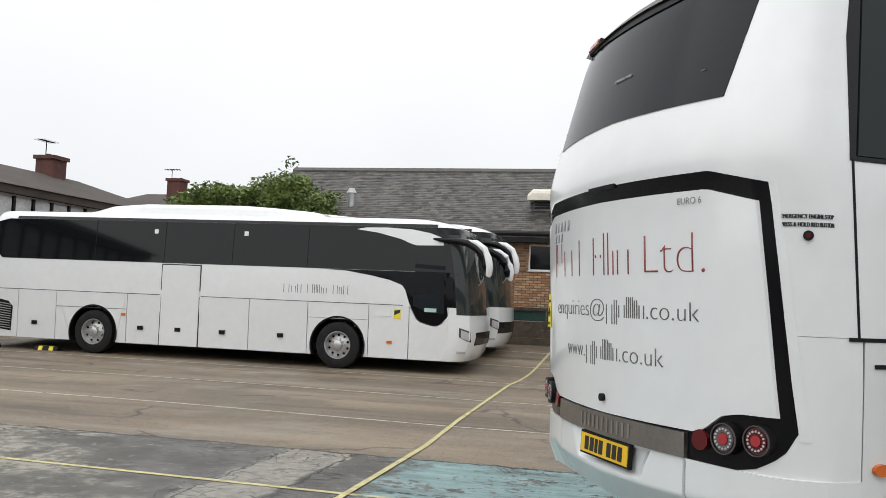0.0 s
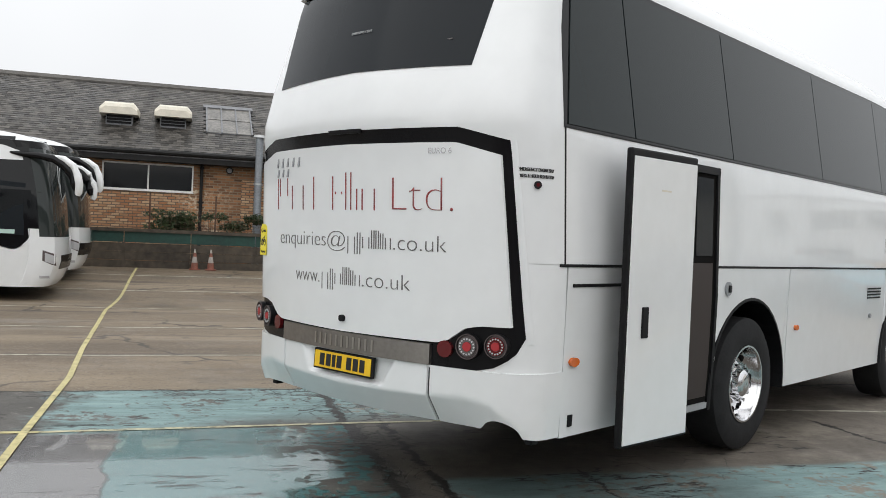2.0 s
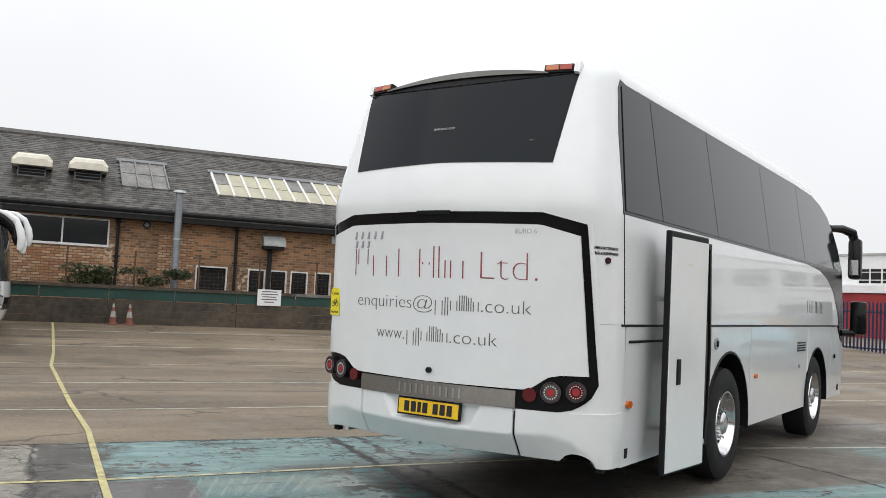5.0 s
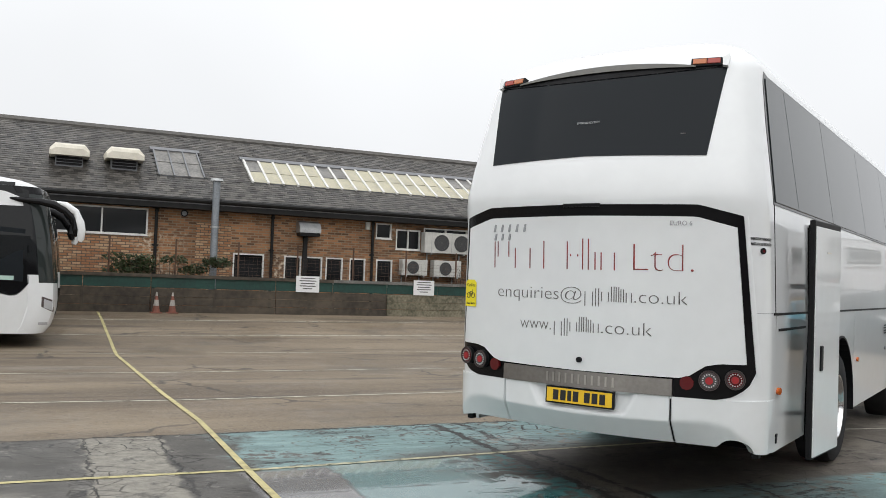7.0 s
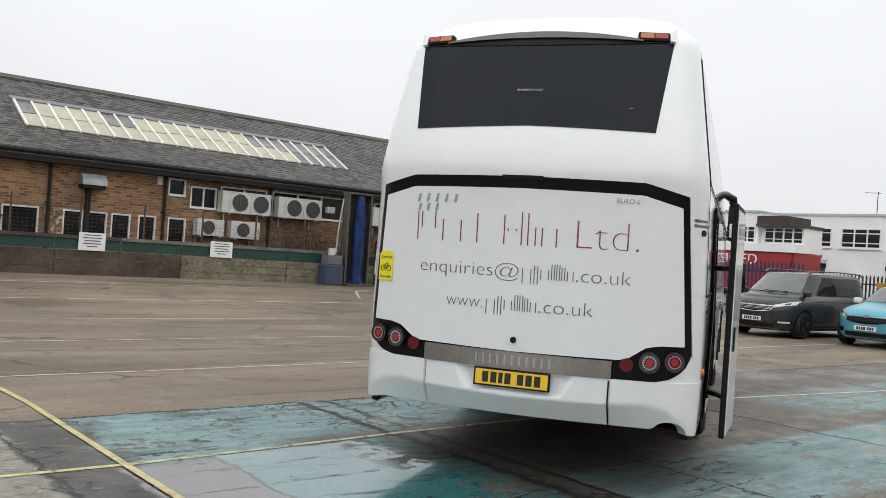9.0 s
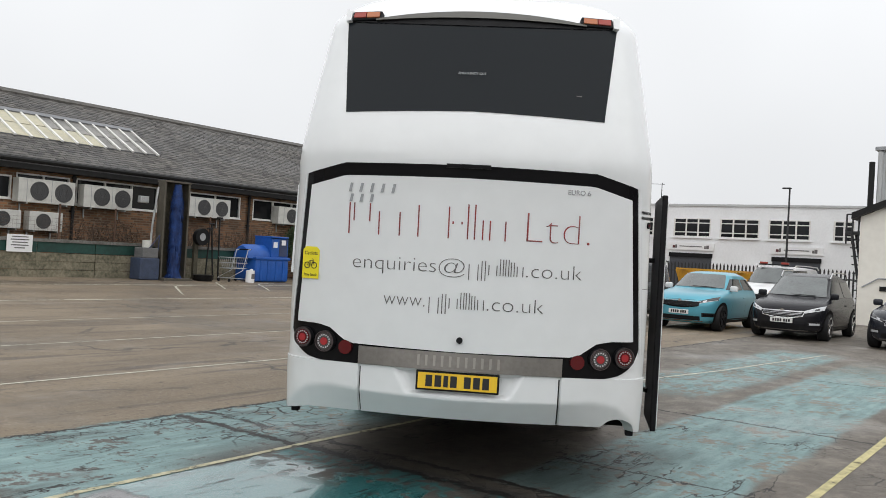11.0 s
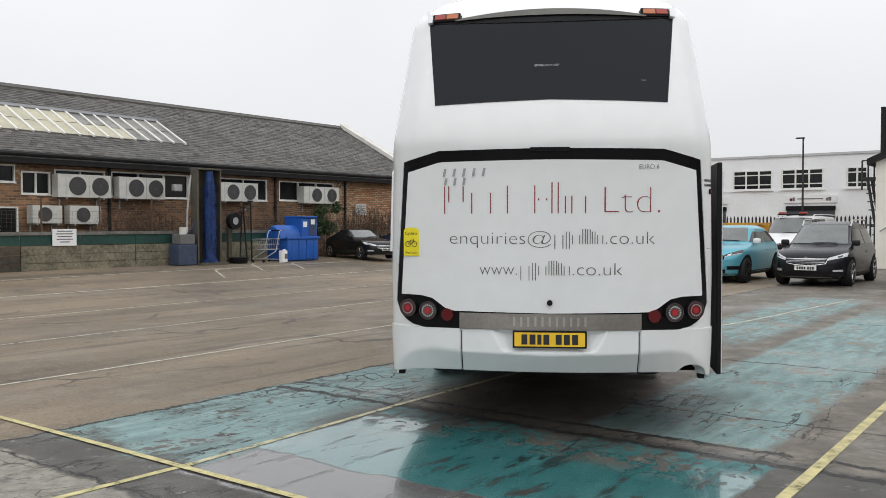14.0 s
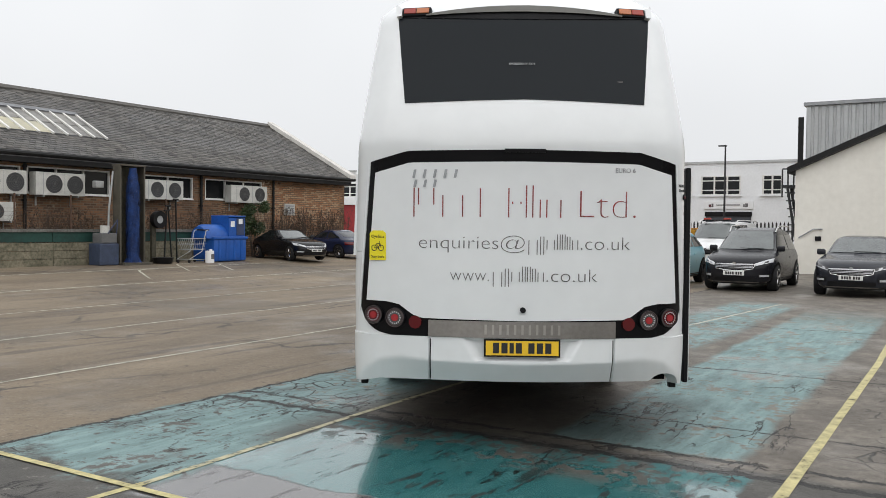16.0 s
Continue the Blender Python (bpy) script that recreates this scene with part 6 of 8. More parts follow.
def coach_flank(c, s):
    wb, wt = 2.165, 3.06
    # window band, pane by pane
    ys = [0.49, 1.20, 2.56, 4.35, 6.02]
    tops = [0.57, 1.16, 2.50, 4.28, 5.95]
    bm = B()
    side_panel(bm, [(0.46, 2.15), (7.3, 2.15), (8.45, 2.15), (8.34, 2.47), (8.14, 2.68), (7.83, 2.88), (7.42, 3.0), (6.9, 3.07), (6.0, wt + 0.03), (0.72, wt + 0.03), (0.62, wt + 0.05), (0.565, wt - 0.03), (0.50, 2.7)], 0.003, 0.02, s)
    side_panel(bm, [(0.46, 2.142), (0.46, 2.15), (8.45, 2.15), (8.5, 1.6), (8.55, 1.15), (8.3, 1.2), (8.08, 1.6), (7.8, 1.85), (7.4, 2.01), (6.9, 2.1), (6.2, 2.142)], 0.003, 0.02, s)
    part("window_surround", bm, "black_gloss", c, "gloss black window surround")
    for k in range(4):
        bm = B()
        a, b, at, bt = ys[k] + 0.006, ys[k + 1] - 0.006, tops[k] + 0.006, tops[k + 1] - 0.006
        side_panel(bm, [(a, wb), (b, wb), (bt, wt), (at + (0.05 if k == 0 else 0), wt)], 0.009, 0.0, s)
        part("side_window", bm, "tint_side", c, "dark tinted side window")
    bm = B()
    side_panel(bm, [(6.026, wb), (8.42, wb), (8.3, 2.45), (8.1, 2.65), (7.8, 2.85), (7.4, 2.97), (6.9, 3.04), (5.956, wt)], 0.009, 0.0, s)
    part("side_window", bm, "tint_side", c)
    # lower flank: panels with open seams
    zt, zb = 1.385, 0.43
    if s > 0:
        part("rear_corner_panel", side_panel(B(), [(0.53, 0.445), (1.52, 0.445), (1.52, 1.385), (0.53, 1.385)], 0.004, 0.03, s), "coach_white_lower", c)
        part("corner_seam", side_panel(B(), [(0.495, 1.40), (0.507, 1.40), (0.48, 2.15), (0.468, 2.15)], 0.003, 0.0, s), "black_matt", c)
        for z in (1.275,):
            part("panel_vent", side_panel(B(), [(0.58, z), (1.42, z), (1.42, z + 0.018), (0.58, z + 0.018)], 0.006, 0.0, s), "black_matt", c)
        y0 = 2.33
    else:
        part("rear_corner_panel", side_panel(B(), [(0.53, 0.40), (2.2, 0.42), (2.2, 1.385), (0.53, 1.385)], 0.004, 0.03, s), "coach_white_lower", c)
        y0 = 2.21
    part("arch_panel", side_panel(B(), arch_cut(y0, 3.66, zb, zt, 2.93, 0.5, 0.66), 0.004, 0.03, s), "coach_white_lower", c)
    part("locker_door", side_panel(B(), [(3.672, zb), (6.2, zb), (6.2, zt), (3.672, zt)], 0.004, 0.03, s), "coach_white_lower", c)
    part("arch_panel", side_panel(B(), arch_cut(6.212, 7.7, zb, zt, 6.75, 0.5, 0.62), 0.004, 0.03, s), "coach_white_lower", c)
    part("front_corner_panel", side_panel(B(), [(7.712, zb), (8.5, zb), (8.5, 1.1), (8.25, 1.2), (8.05, zt), (7.712, zt)], 0.004, 0.03, s), "coach_white_lower", c)
    part("waist_strip", side_panel(B(), [(0.45, 1.386), (8.0, 1.386), (8.0, 1.402), (0.45, 1.402)], 0.008, 0.0, s), "black_matt", c)
    for cy, r in ((2.93, 0.66), (6.75, 0.62)):
        bm = B()
        n = 20
        a0 = math.asin((zb - 0.5) / r)
        arc = [(cy + rr * math.cos(a), 0.5 + rr * math.sin(a)) for rr in (r + 0.012,) for a in [math.pi - a0 + (2 * a0 - math.pi) * k / n for k in range(n + 1)]]
        rows = []
        for k in range(n + 1):
            a = math.pi - a0 + (2 * a0 - math.pi) * k / n
            cs, sn = math.cos(a), math.sin(a)
            rows.append([(s * (1.21 + d), cy + rr * cs, 0.5 + rr * sn) for rr, d in ((r - 0.012, 0.012), (r + 0.008, 0.010), (r + 0.008, -0.35), (r - 0.012, -0.35))])
        loft(bm, rows, closed=True)
        part("wheel_arch", bm, "black_matt", c)
    for nm, y, z, r, mat in (("fuel_cap", 2.52, 1.24, 0.05, "grey_metal"), ("side_marker", 0.62, 0.86, 0.034, "amber_lens"), ("side_marker", 3.85, 0.9, 0.03, "amber_lens"), ("locker_lock", 5.75, 0.93, 0.022, "grey_metal"), ("locker_lock", 7.9, 0.98, 0.03, "black_matt")):
        bm = B()
        cyl(bm, (s * (side_x(z) + 0.006), y, z), "x", r, 0.018, 18)
        if nm == "side_marker":
            bmesh.ops.scale(bm, verts=bm.verts[:], vec=(1, 1.25, 0.75), space=Matrix.Translation((0, -y, -z)))
        p = part(nm, bm, mat, c)
        if nm == "fuel_cap":
            part("cap_slot", box(B(), s * (side_x(z) + 0.022) - 0.003, s * (side_x(z) + 0.022) + 0.003, y - 0.018, y + 0.018, z - 0.025, z + 0.025), "black_matt", p)
    for z in (1.10, 1.13, 1.16, 1.19):
        part("grille_slat", side_panel(B(), [(5.65, z), (6.05, z), (6.05, z + 0.014), (5.65, z + 0.014)], 0.007, 0.0, s), "black_matt", c)
    part("corner_catch", side_panel(B(), [(0.60, 0.50), (0.64, 0.50), (0.64, 0.565), (0.60, 0.565)], 0.008, 0.0, s), "black_matt", c)
    part("step_mark", side_panel(B(), [(8.2, 0.5), (8.27, 0.5), (8.27, 0.58), (8.2, 0.58)], 0.008, 0.0, s), "black_matt", c)
    if s < 0:
        part("air_intake", side_panel(B(), [(0.42, 1.40), (0.72, 1.40), (0.72, 1.98), (0.42, 1.95)], 0.010, 0.02, s), "black_matt", c, "black air intake")
        part("intake_lip", side_panel(B(), [(0.38, 1.37), (0.415, 1.37), (0.415, 2.0), (0.38, 1.97)], 0.016, 0.04, s), "coach_white", c)
        part("intake_lip", side_panel(B(), [(0.415, 1.37), (0.74, 1.37), (0.74, 1.395), (0.415, 1.395)], 0.02, 0.02, s), "coach_white", c)
    put = lambda u, v, d: (s * (side_x(1.55 + v) + 0.0035 + d), 6.62 + s * u, 1.55 + v)
    bm = B()
    marks(bm, put, 0.95, 0.15, [(1, 0, 1), (0.8, 0, 0.75), (0.7, 0, 1), (0.4, 0, 0), (1, 0, 1), (0.4, 0, 1), (0.4, 0, 1), (0.6, 0, 0.6), (0.4, 0, 0), (0.8, 0, 1), (0.5, 0, 0.8), (0.8, 0, 1)], 0.0035)
    tagged(part("name_writing", bm, "ink_grey", c), kind="stuff")
    if s > 0:
        # doorway as a black sheet painted for its shade, and the plug door swung out beside it
        part("doorway", side_band(B(), 1.53, 2.32, 0.40, 2.06, 0.010, 0.0, s), "void", c, "near black sheet standing in for the shaded doorway")
        for y in (1.53, 2.285):
            part("door_jamb", side_band(B(), y, y + 0.035, 0.40, 2.08, 0.024, -0.008, s), "black_matt", c)
        part("door_head", side_band(B(), 1.53, 2.32, 2.03, 2.08, 0.026, -0.008, s), "black_matt", c)
        part("step_tread", side_band(B(), 1.6, 2.25, 0.42, 0.46, 0.03, -0.008, s), "grey_metal", c)
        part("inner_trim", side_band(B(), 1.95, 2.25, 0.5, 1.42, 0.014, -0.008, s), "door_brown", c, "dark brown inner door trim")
        part("inner_glass", side_band(B(), 2.0, 2.24, 1.47, 2.0, 0.014, -0.008, s), "tint", c)
        dm = pose(1.325, 0.86, 0.37, 0, 0, -4)
        door = part("side_door", box(B(), 0.015, 0.055, 0.0, 0.70, 0.0, 1.70, 0.010), "black_matt", c, "open white plug door with black rubber edge", m=dm)
        part("door_skin", box(B(), 0.053, 0.063, 0.022, 0.682, 0.016, 1.655, 0.004), "coach_white_lower", door)
        part("door_handle", box(B(), 0.061, 0.075, 0.15, 0.21, 0.62, 0.80, 0.006), "black_matt", door)
        part("door_label", box(B(), 0.061, 0.0645, 0.30, 0.40, 1.47, 1.480), "cream", door)
        for z in (0.5, 1.5):
            bm = tube(B(), [(1.22, 1.6, z + 0.1), (1.30, 1.5, z + 0.1), (1.37, 1.3, z + 0.1)], 0.02, 8)
            part("door_arm", bm, "black_matt", c)
        # mirrors at the front corner
        bm = tube(B(), [(1.02, 8.35, 2.78), (1.14, 8.65, 2.80), (1.24, 8.88, 2.76), (1.29, 8.95, 2.58)], [0.05, 0.06, 0.07, 0.06], 10)
        arm = part("mirror_arm", bm, "black_gloss", c, smooth=True)
        part("mirror_head", box(B(), 1.19, 1.37, 8.86, 9.04, 2.08, 2.68, 0.05), "black_gloss", c, "black wing mirror", smooth=True)
        part("mirror_glass", box(B(), 1.22, 1.34, 8.850, 8.858, 2.14, 2.36), "chrome", c)
        part("low_mirror", box(B(), 1.3, 1.52, 8.45, 8.55, 1.28, 1.75, 0.04), "black_gloss", c, "black lower wing mirror", smooth=True)
        part("low_mirror_arm", tube(B(), [(1.2, 8.4, 1.3), (1.36, 8.5, 1.3)], 0.05, 8), "black_gloss", c)


M["exit_white"] = material("thin grey white print", (0.42, 0.43, 0.44), 0.5)
M["visor_olive"] = material("olive grey rubber", (0.085, 0.082, 0.07), 0.5, var=0.1, scale=3)
M["lamp_brick"] = material("dull red lens", (0.36, 0.06, 0.045), 0.25)
M["amber_dull"] = material("dull amber lens", (0.50, 0.17, 0.075), 0.25)
M["galv_light"] = material("pale raised metal", (0.55, 0.53, 0.50), 0.3, metal=1.0)
M["chrome_dark"] = material("dull chrome", (0.42, 0.42, 0.43), 0.22, metal=1.0)


def two_tone(name, a, b):
    """Vinyl writing that runs from red into grey."""
    return material(name, a, 0.45, color2=b, scale=14)


M["ink_red_grey"] = two_tone("red and grey vinyl", (0.36, 0.03, 0.028), (0.13, 0.05, 0.05))
THE_COACH = coach()

# ---- the parked coaches along the fence ----
TW = [(0.25, 1.22), (0.6, 1.25), (1.9, 1.25), (2.15, 1.245), (3.1, 1.19), (3.22, 1.12), (3.29, 0.98), (3.33, 0.7), (3.345, 0.35)]
TE = [(0.25, 11.95), (0.45, 12.1), (0.8, 12.18), (1.2, 12.16), (2.0, 12.09), (2.6, 11.98), (3.0, 11.87), (3.1, 11.80), (3.17, 11.66), (3.22, 11.5), (3.29, 11.1), (3.33, 10.5), (3.345, 9.8)]


def t_plan(z):
    w, e = lerp(TW, z), lerp(TE, z)
    r = 0.05 + max(0, (z - 2.6)) * 0.35
    half = [(0, r), (w * 0.5, r + 0.01), (w * 0.85, r + 0.04), (w * 0.97, r + 0.12), (w, r + 0.3), (w, 1.5), (w, 4), (w, 7), (w, 10.0), (w, e - 0.55), (w * 0.992, e - 0.36), (w * 0.962, e - 0.22), (w * 0.89, e - 0.11), (w * 0.65, e - 0.035), (0, e)]
    return [(x, y, z) for x, y in half] + [(-x, y, z) for x, y in half[-2:0:-1]]


def t_side(bm, pts, off, deep=0.02, sign=1):
    return prism(bm, pts, lambda y, z: (sign * (lerp(TW, z) - deep), y, z), lambda y, z: (sign * (lerp(TW, z) + off), y, z))


def t_front_x(y, z):
    """Half width of the nose at a distance along the body."""
    pl = t_plan(z)[:15]
    tab = sorted([(p[1], p[0]) for p in pl[4:]])
    return lerp(tab, y)


def wrap(bm, y0, y1, lo, hi, off, sign, n=14, m=8, ends=None):
    """A panel wrapped round the nose between two distances along the body."""
    outer, inner = [], []
    for i in range(n + 1):
        y = y0 + (y1 - y0) * i / n
        ro, ri = [], []
        for j in range(m + 1):
            z = lo(y) + (hi(y) - lo(y)) * j / m
            e = lerp(TE, z)
            yy = min(y, e - 0.001)
            x = t_front_x(yy, z)
            ro.append((sign * (x + off), yy + off * 0.6, z))
            ri.append((sign * (x - 0.02), yy - 0.02, z))
        outer.append(ro)
        inner.append(ri)
    return sheet(bm, outer, inner)


def nose(bm, zs, off, y_from):
    """A strip wrapped round the whole nose between heights."""
    outer, inner = [], []
    for z in zs:
        half = [p for p in t_plan(z)[:15] if p[1] >= lerp(TE, z) - y_from - 1e-6]
        row = half + [(-x, y, zz) for x, y, zz in half[-2::-1]]
        cx = 0.0
        outer.append([(x * (1 + off / 1.25), y + off, zz) for x, y, zz in row])
        inner.append([(x * 0.99, y - 0.02, zz) for x, y, zz in row])
    return sheet(bm, outer, inner)


def parked_coach(m, label, detail=True):
    c = thing("parked_coach", label, "coach", m, group="parked coaches")
    zs = [1.40, 1.8, 2.15, 2.5, 2.9, 3.1, 3.17, 3.22, 3.26, 3.29, 3.315, 3.33, 3.345]
    part("body", loft(B(), [t_plan(z) for z in zs]), "coach_white", c, "white coachwork", smooth=35)
    part("nose_panel", nose(B(), [0.28, 0.42, 0.6, 0.8, 1.0, 1.2, 1.41], 0.004, 0.56), "coach_white", c, smooth=35)
    part("tail_panel", box(B(), -1.2, 1.2, 0.06, 0.12, 0.3, 1.42, 0.02), "coach_white", c)
    # floor painted near black to carry the shade under the coach
    part("underfloor", box(B(), -1.1, 1.1, 0.2, 11.6, 0.38, 0.5), "void", c)
    # roof pod for air conditioning
    pod = [(-0.98, 0.0), (-0.92, 0.16), (-0.78, 0.25), (0, 0.29), (0.78, 0.25), (0.92, 0.16), (0.98, 0.0)]
    rows = [[(x * k, y, 3.29 + z * h) for x, z in pod] for y, k, h in ((2.4, 0.8, 0.0), (3.2, 0.95, 0.75), (4.1, 1, 1.0), (6.6, 1, 1.0), (7.3, 0.98, 0.85), (8.3, 0.92, 0.55), (8.6, 0.85, 0.0))]
    part("roof_pod", loft(B(), rows), "coach_white", c, "white roof air conditioning pod", smooth=35)
    for s in ((1, -1) if detail else (1,)):
        bm = B()
        t_side(bm, [(0.28, 2.42), (0.6, 2.15), (11.53, 2.15), (11.55, 3.02), (11.3, 3.1), (0.7, 3.1), (0.3, 3.0)], 0.004, 0.02, s)
        t_side(bm, [(0.9, 3.102), (11.3, 3.102), (11.3, 3.17), (0.9, 3.17)], 0.004, 0.02, s)
        t_side(bm, [(8.7, 2.145), (9.3, 2.12), (9.85, 2.04), (10.3, 1.95), (10.58, 1.85), (10.66, 1.75), (10.76, 1.46), (10.95, 1.15), (11.02, 1.09), (11.3, 1.02), (11.4, 1.03), (11.48, 1.08), (11.62, 1.24), (11.62, 2.145)], 0.004, 0.02, s)
        part("window_band", bm, "glass_band", c, "continuous dark glass band")
        part("cab_glass", wrap(B(), 11.5, 11.8, lambda y: 1.24, lambda y: 3.0, 0.004, s), "glass_band", c, smooth=35)
        for a, b in ((1.6, 3.1), (3.1, 4.9), (4.9, 6.6), (6.6, 8.4)):
            part("window_joint", t_side(B(), [(b - 0.008, 2.17), (b + 0.008, 2.17), (b + 0.008, 3.1), (b - 0.008, 3.1)], 0.0055, 0.0, s), "black_matt", c)
        part("cab_window", t_side(B(), [(10.84, 1.42), (11.15, 1.30), (11.52, 1.27), (11.52, 2.28), (10.86, 2.32)], 0.008, 0.0, s), "tint", c, "driver's side window")
        part("swoosh", t_side(B(), [(9.5, 3.03), (9.7, 3.07), (10.2, 3.08), (10.75, 3.05), (11.15, 2.98), (11.4, 2.89), (11.44, 2.8), (11.46, 2.72), (10.85, 2.71), (10.72, 2.75), (10.5, 2.84), (10.0, 2.96)], 0.010, 0.0, s), "coach_white", c, "white sweep over the cab window")
        zt, zb = 1.41, 0.28
        for a, b in ((0.3, 4.86), (5.88, 10.62)):
            part("waist_seam", t_side(B(), [(a, 1.412), (b, 1.412), (b, 1.426), (a, 1.426)], 0.0045, 0.0, s), "seam_grey", c)
        part("grille_panel", t_side(B(), [(0.12, zb), (1.115, zb), (1.115, zt), (0.12, zt)], 0.003, 0.03, s), "coach_white_lower", c)
        g = part("grille", t_side(B(), [(0.28, 0.50), (0.95, 0.42), (0.98, 1.0), (0.85, 1.12), (0.3, 1.22)], 0.006, 0.0, s), "black_matt", c)
        for k in range(11):
            part("slat", t_side(B(), [(0.3, 0.52 + k * 0.058), (0.94, 0.47 + k * 0.056), (0.94, 0.49 + k * 0.056), (0.3, 0.54 + k * 0.058)], 0.014, -0.004, s), "grey_metal", g)
        part("locker_door", t_side(B(), [(1.13, zb), (2.15, zb), (2.15, zt), (1.13, zt)], 0.003, 0.03, s), "coach_white_lower", c)
        part("arch_panel", t_side(B(), arch_cut(2.165, 4.02, zb, zt, 3.17, 0.5, 0.62), 0.003, 0.03, s), "coach_white_lower", c)
        part("arch_seam", t_side(B(), [(2.17, 1.05), (4.01, 1.05), (4.01, 1.062), (2.17, 1.062)], 0.0045, 0.0, s), "seam_grey", c)
        part("locker_door", t_side(B(), [(4.035, zb), (4.88, zb), (4.88, zt), (4.035, zt)], 0.003, 0.03, s), "coach_white_lower", c)
        dr = part("mid_door", t_side(B(), [(4.895, zb), (5.84, zb), (5.84, 2.105), (4.895, 2.105)], 0.022, 0.02, s), "coach_white", c, "closed white passenger door")
        part("door_gap", t_side(B(), [(4.87, zb), (5.865, zb), (5.865, 2.13), (4.87, 2.13)], 0.012, 0.0, s), "black_matt", c)
        for a, b in ((5.855, 7.07), (7.085, 8.46)):
            part("locker_door", t_side(B(), [(a, zb), (b, zb), (b, zt), (a, zt)], 0.003, 0.03, s), "coach_white_lower", c)
        part("arch_panel", t_side(B(), arch_cut(8.475, 9.86, zb, zt, 9.18, 0.5, 0.62), 0.003, 0.03, s), "coach_white_lower", c)
        part("arch_seam", t_side(B(), [(8.48, 1.07), (9.85, 1.07), (9.85, 1.082), (8.48, 1.082)], 0.0045, 0.0, s), "grey_metal", c)
        part("locker_door", t_side(B(), [(9.875, zb), (10.76, zb), (10.76, zt), (9.875, zt)], 0.003, 0.03, s), "coach_white_lower", c)
        part("cab_panel", t_side(B(), [(10.775, zb), (11.61, zb), (11.61, 1.215), (11.48, 1.06), (11.4, 1.01), (11.3, 1.0), (11.02, 1.07), (10.93, 1.13), (10.775, 1.40)], 0.003, 0.03, s), "coach_white_lower", c)
        for cy in (3.17, 9.18):
            rows = []
            a0 = math.asin((zb - 0.5) / 0.62)
            for k in range(21):
                a = math.pi - a0 + (2 * a0 - math.pi) * k / 20
                cs, sn = math.cos(a), math.sin(a)
                rows.append([(s * (1.25 + d), cy + rr * cs, 0.5 + rr * sn) for rr, d in ((0.6, 0.008), (0.632, 0.008), (0.632, -0.35), (0.6, -0.35))])
            part("wheel_arch", loft(B(), rows), "black_matt", c)
        for y in (1.6, 4.4, 5.35, 6.45, 7.85):
            part("locker_handle", t_side(B(), [(y - 0.07, 0.60), (y + 0.07, 0.60), (y + 0.07, 0.69), (y - 0.07, 0.69)], 0.012, 0.0, s), "black_matt", c)
        for y, z, a in ((3.95, 0.93, 0.05), (10.35, 0.62, 0.055)):
            part("side_marker", t_side(B(), [(y - a, z - 0.03), (y + a, z - 0.03), (y + a, z + 0.03), (y - a, z + 0.03)], 0.012, 0.0, s), "amber_lens", c)
        part("fuel_flap", t_side(B(), [(10.02, 1.17), (10.36, 1.17), (10.36, 1.32), (10.02, 1.32)], 0.006, 0.0, s), "coach_white", c)
        st = part("warning_sticker", t_side(B(), [(10.43, 1.13), (10.58, 1.13), (10.58, 1.33), (10.43, 1.33)], 0.006, 0.0, s), "sticker_yellow", c, "yellow and black warning sticker")
        part("sticker_mark", t_side(B(), [(10.44, 1.2), (10.57, 1.26), (10.57, 1.32), (10.44, 1.3)], 0.008, 0.0, s), "ink", st)
        for y in (4.65, 6.9):
            part("window_sticker", t_side(B(), [(y - 0.05, 2.82), (y + 0.05, 2.82), (y + 0.05, 2.92), (y - 0.05, 2.92)], 0.006, 0.0, s), "sticker_white", c)
        bm = B()
        marks(bm, lambda u, v, d: (s * (lerp(TW, 1.62 + v) + 0.002 + d), 9.2 - 0.55 + s * u, 1.60 + v), 1.6, 0.19, [(1, 0, 1), (0.8, 0, 0.75), (0.7, 0, 1), (0.5, 0, 0), (1, 0, 1), (0.4, 0, 1), (0.4, 0, 1), (0.3, 0, 0.7), (0.6, 0, 0.6), (0.6, 0, 0), (0.8, 0, 1), (0.5, 0, 0.8), (0.8, 0, 1), (0.3, 0, 0.1)], 0.010)
        tagged(part("name_writing", bm, "ink_grey", c), kind="stuff")
        road_wheel(c, (s * 1.09, 3.17, 0.5), 0.5, 0.28, 0.30, s, "alloy_dull", 8)
        road_wheel(c, (s * 1.09, 9.18, 0.5), 0.5, 0.28, 0.30, s, "alloy_dull", 10)
        # mirror horn over the windscreen corner
        part("mirror_arm", tube(B(), [(s * 1.20, 11.22, 2.86), (s * 1.24, 11.4, 2.84), (s * 1.28, 11.75, 2.82), (s * 1.33, 12.02, 2.77), (s * 1.38, 12.22, 2.66), (s * 1.40, 12.34, 2.5), (s * 1.40, 12.41, 2.32), (s * 1.40, 12.44, 2.18)], [0.02, 0.05, 0.065, 0.08, 0.09, 0.09, 0.085, 0.05], 12), "black_gloss", c, "black mirror horn", smooth=True)
        part("mirror_cap", tube(B(), [(s * 1.34, 12.0, 2.83), (s * 1.40, 12.2, 2.78), (s * 1.44, 12.38, 2.65), (s * 1.46, 12.47, 2.46), (s * 1.46, 12.5, 2.3), (s * 1.45, 12.49, 2.14), (s * 1.44, 12.47, 2.09)], [0.02, 0.06, 0.07, 0.075, 0.075, 0.07, 0.05], 12), "coach_white", c, "white mirror cap", smooth=True)
        # headlamp
        hl = part("headlamp", wrap(B(), 11.86, 12.08, lambda y: 0.80 - (y - 11.86) * 0.5, lambda y: 1.0 - (y - 11.86) * 0.35, 0.010, s, 6, 4), "lamp_dark", c, smooth=35)
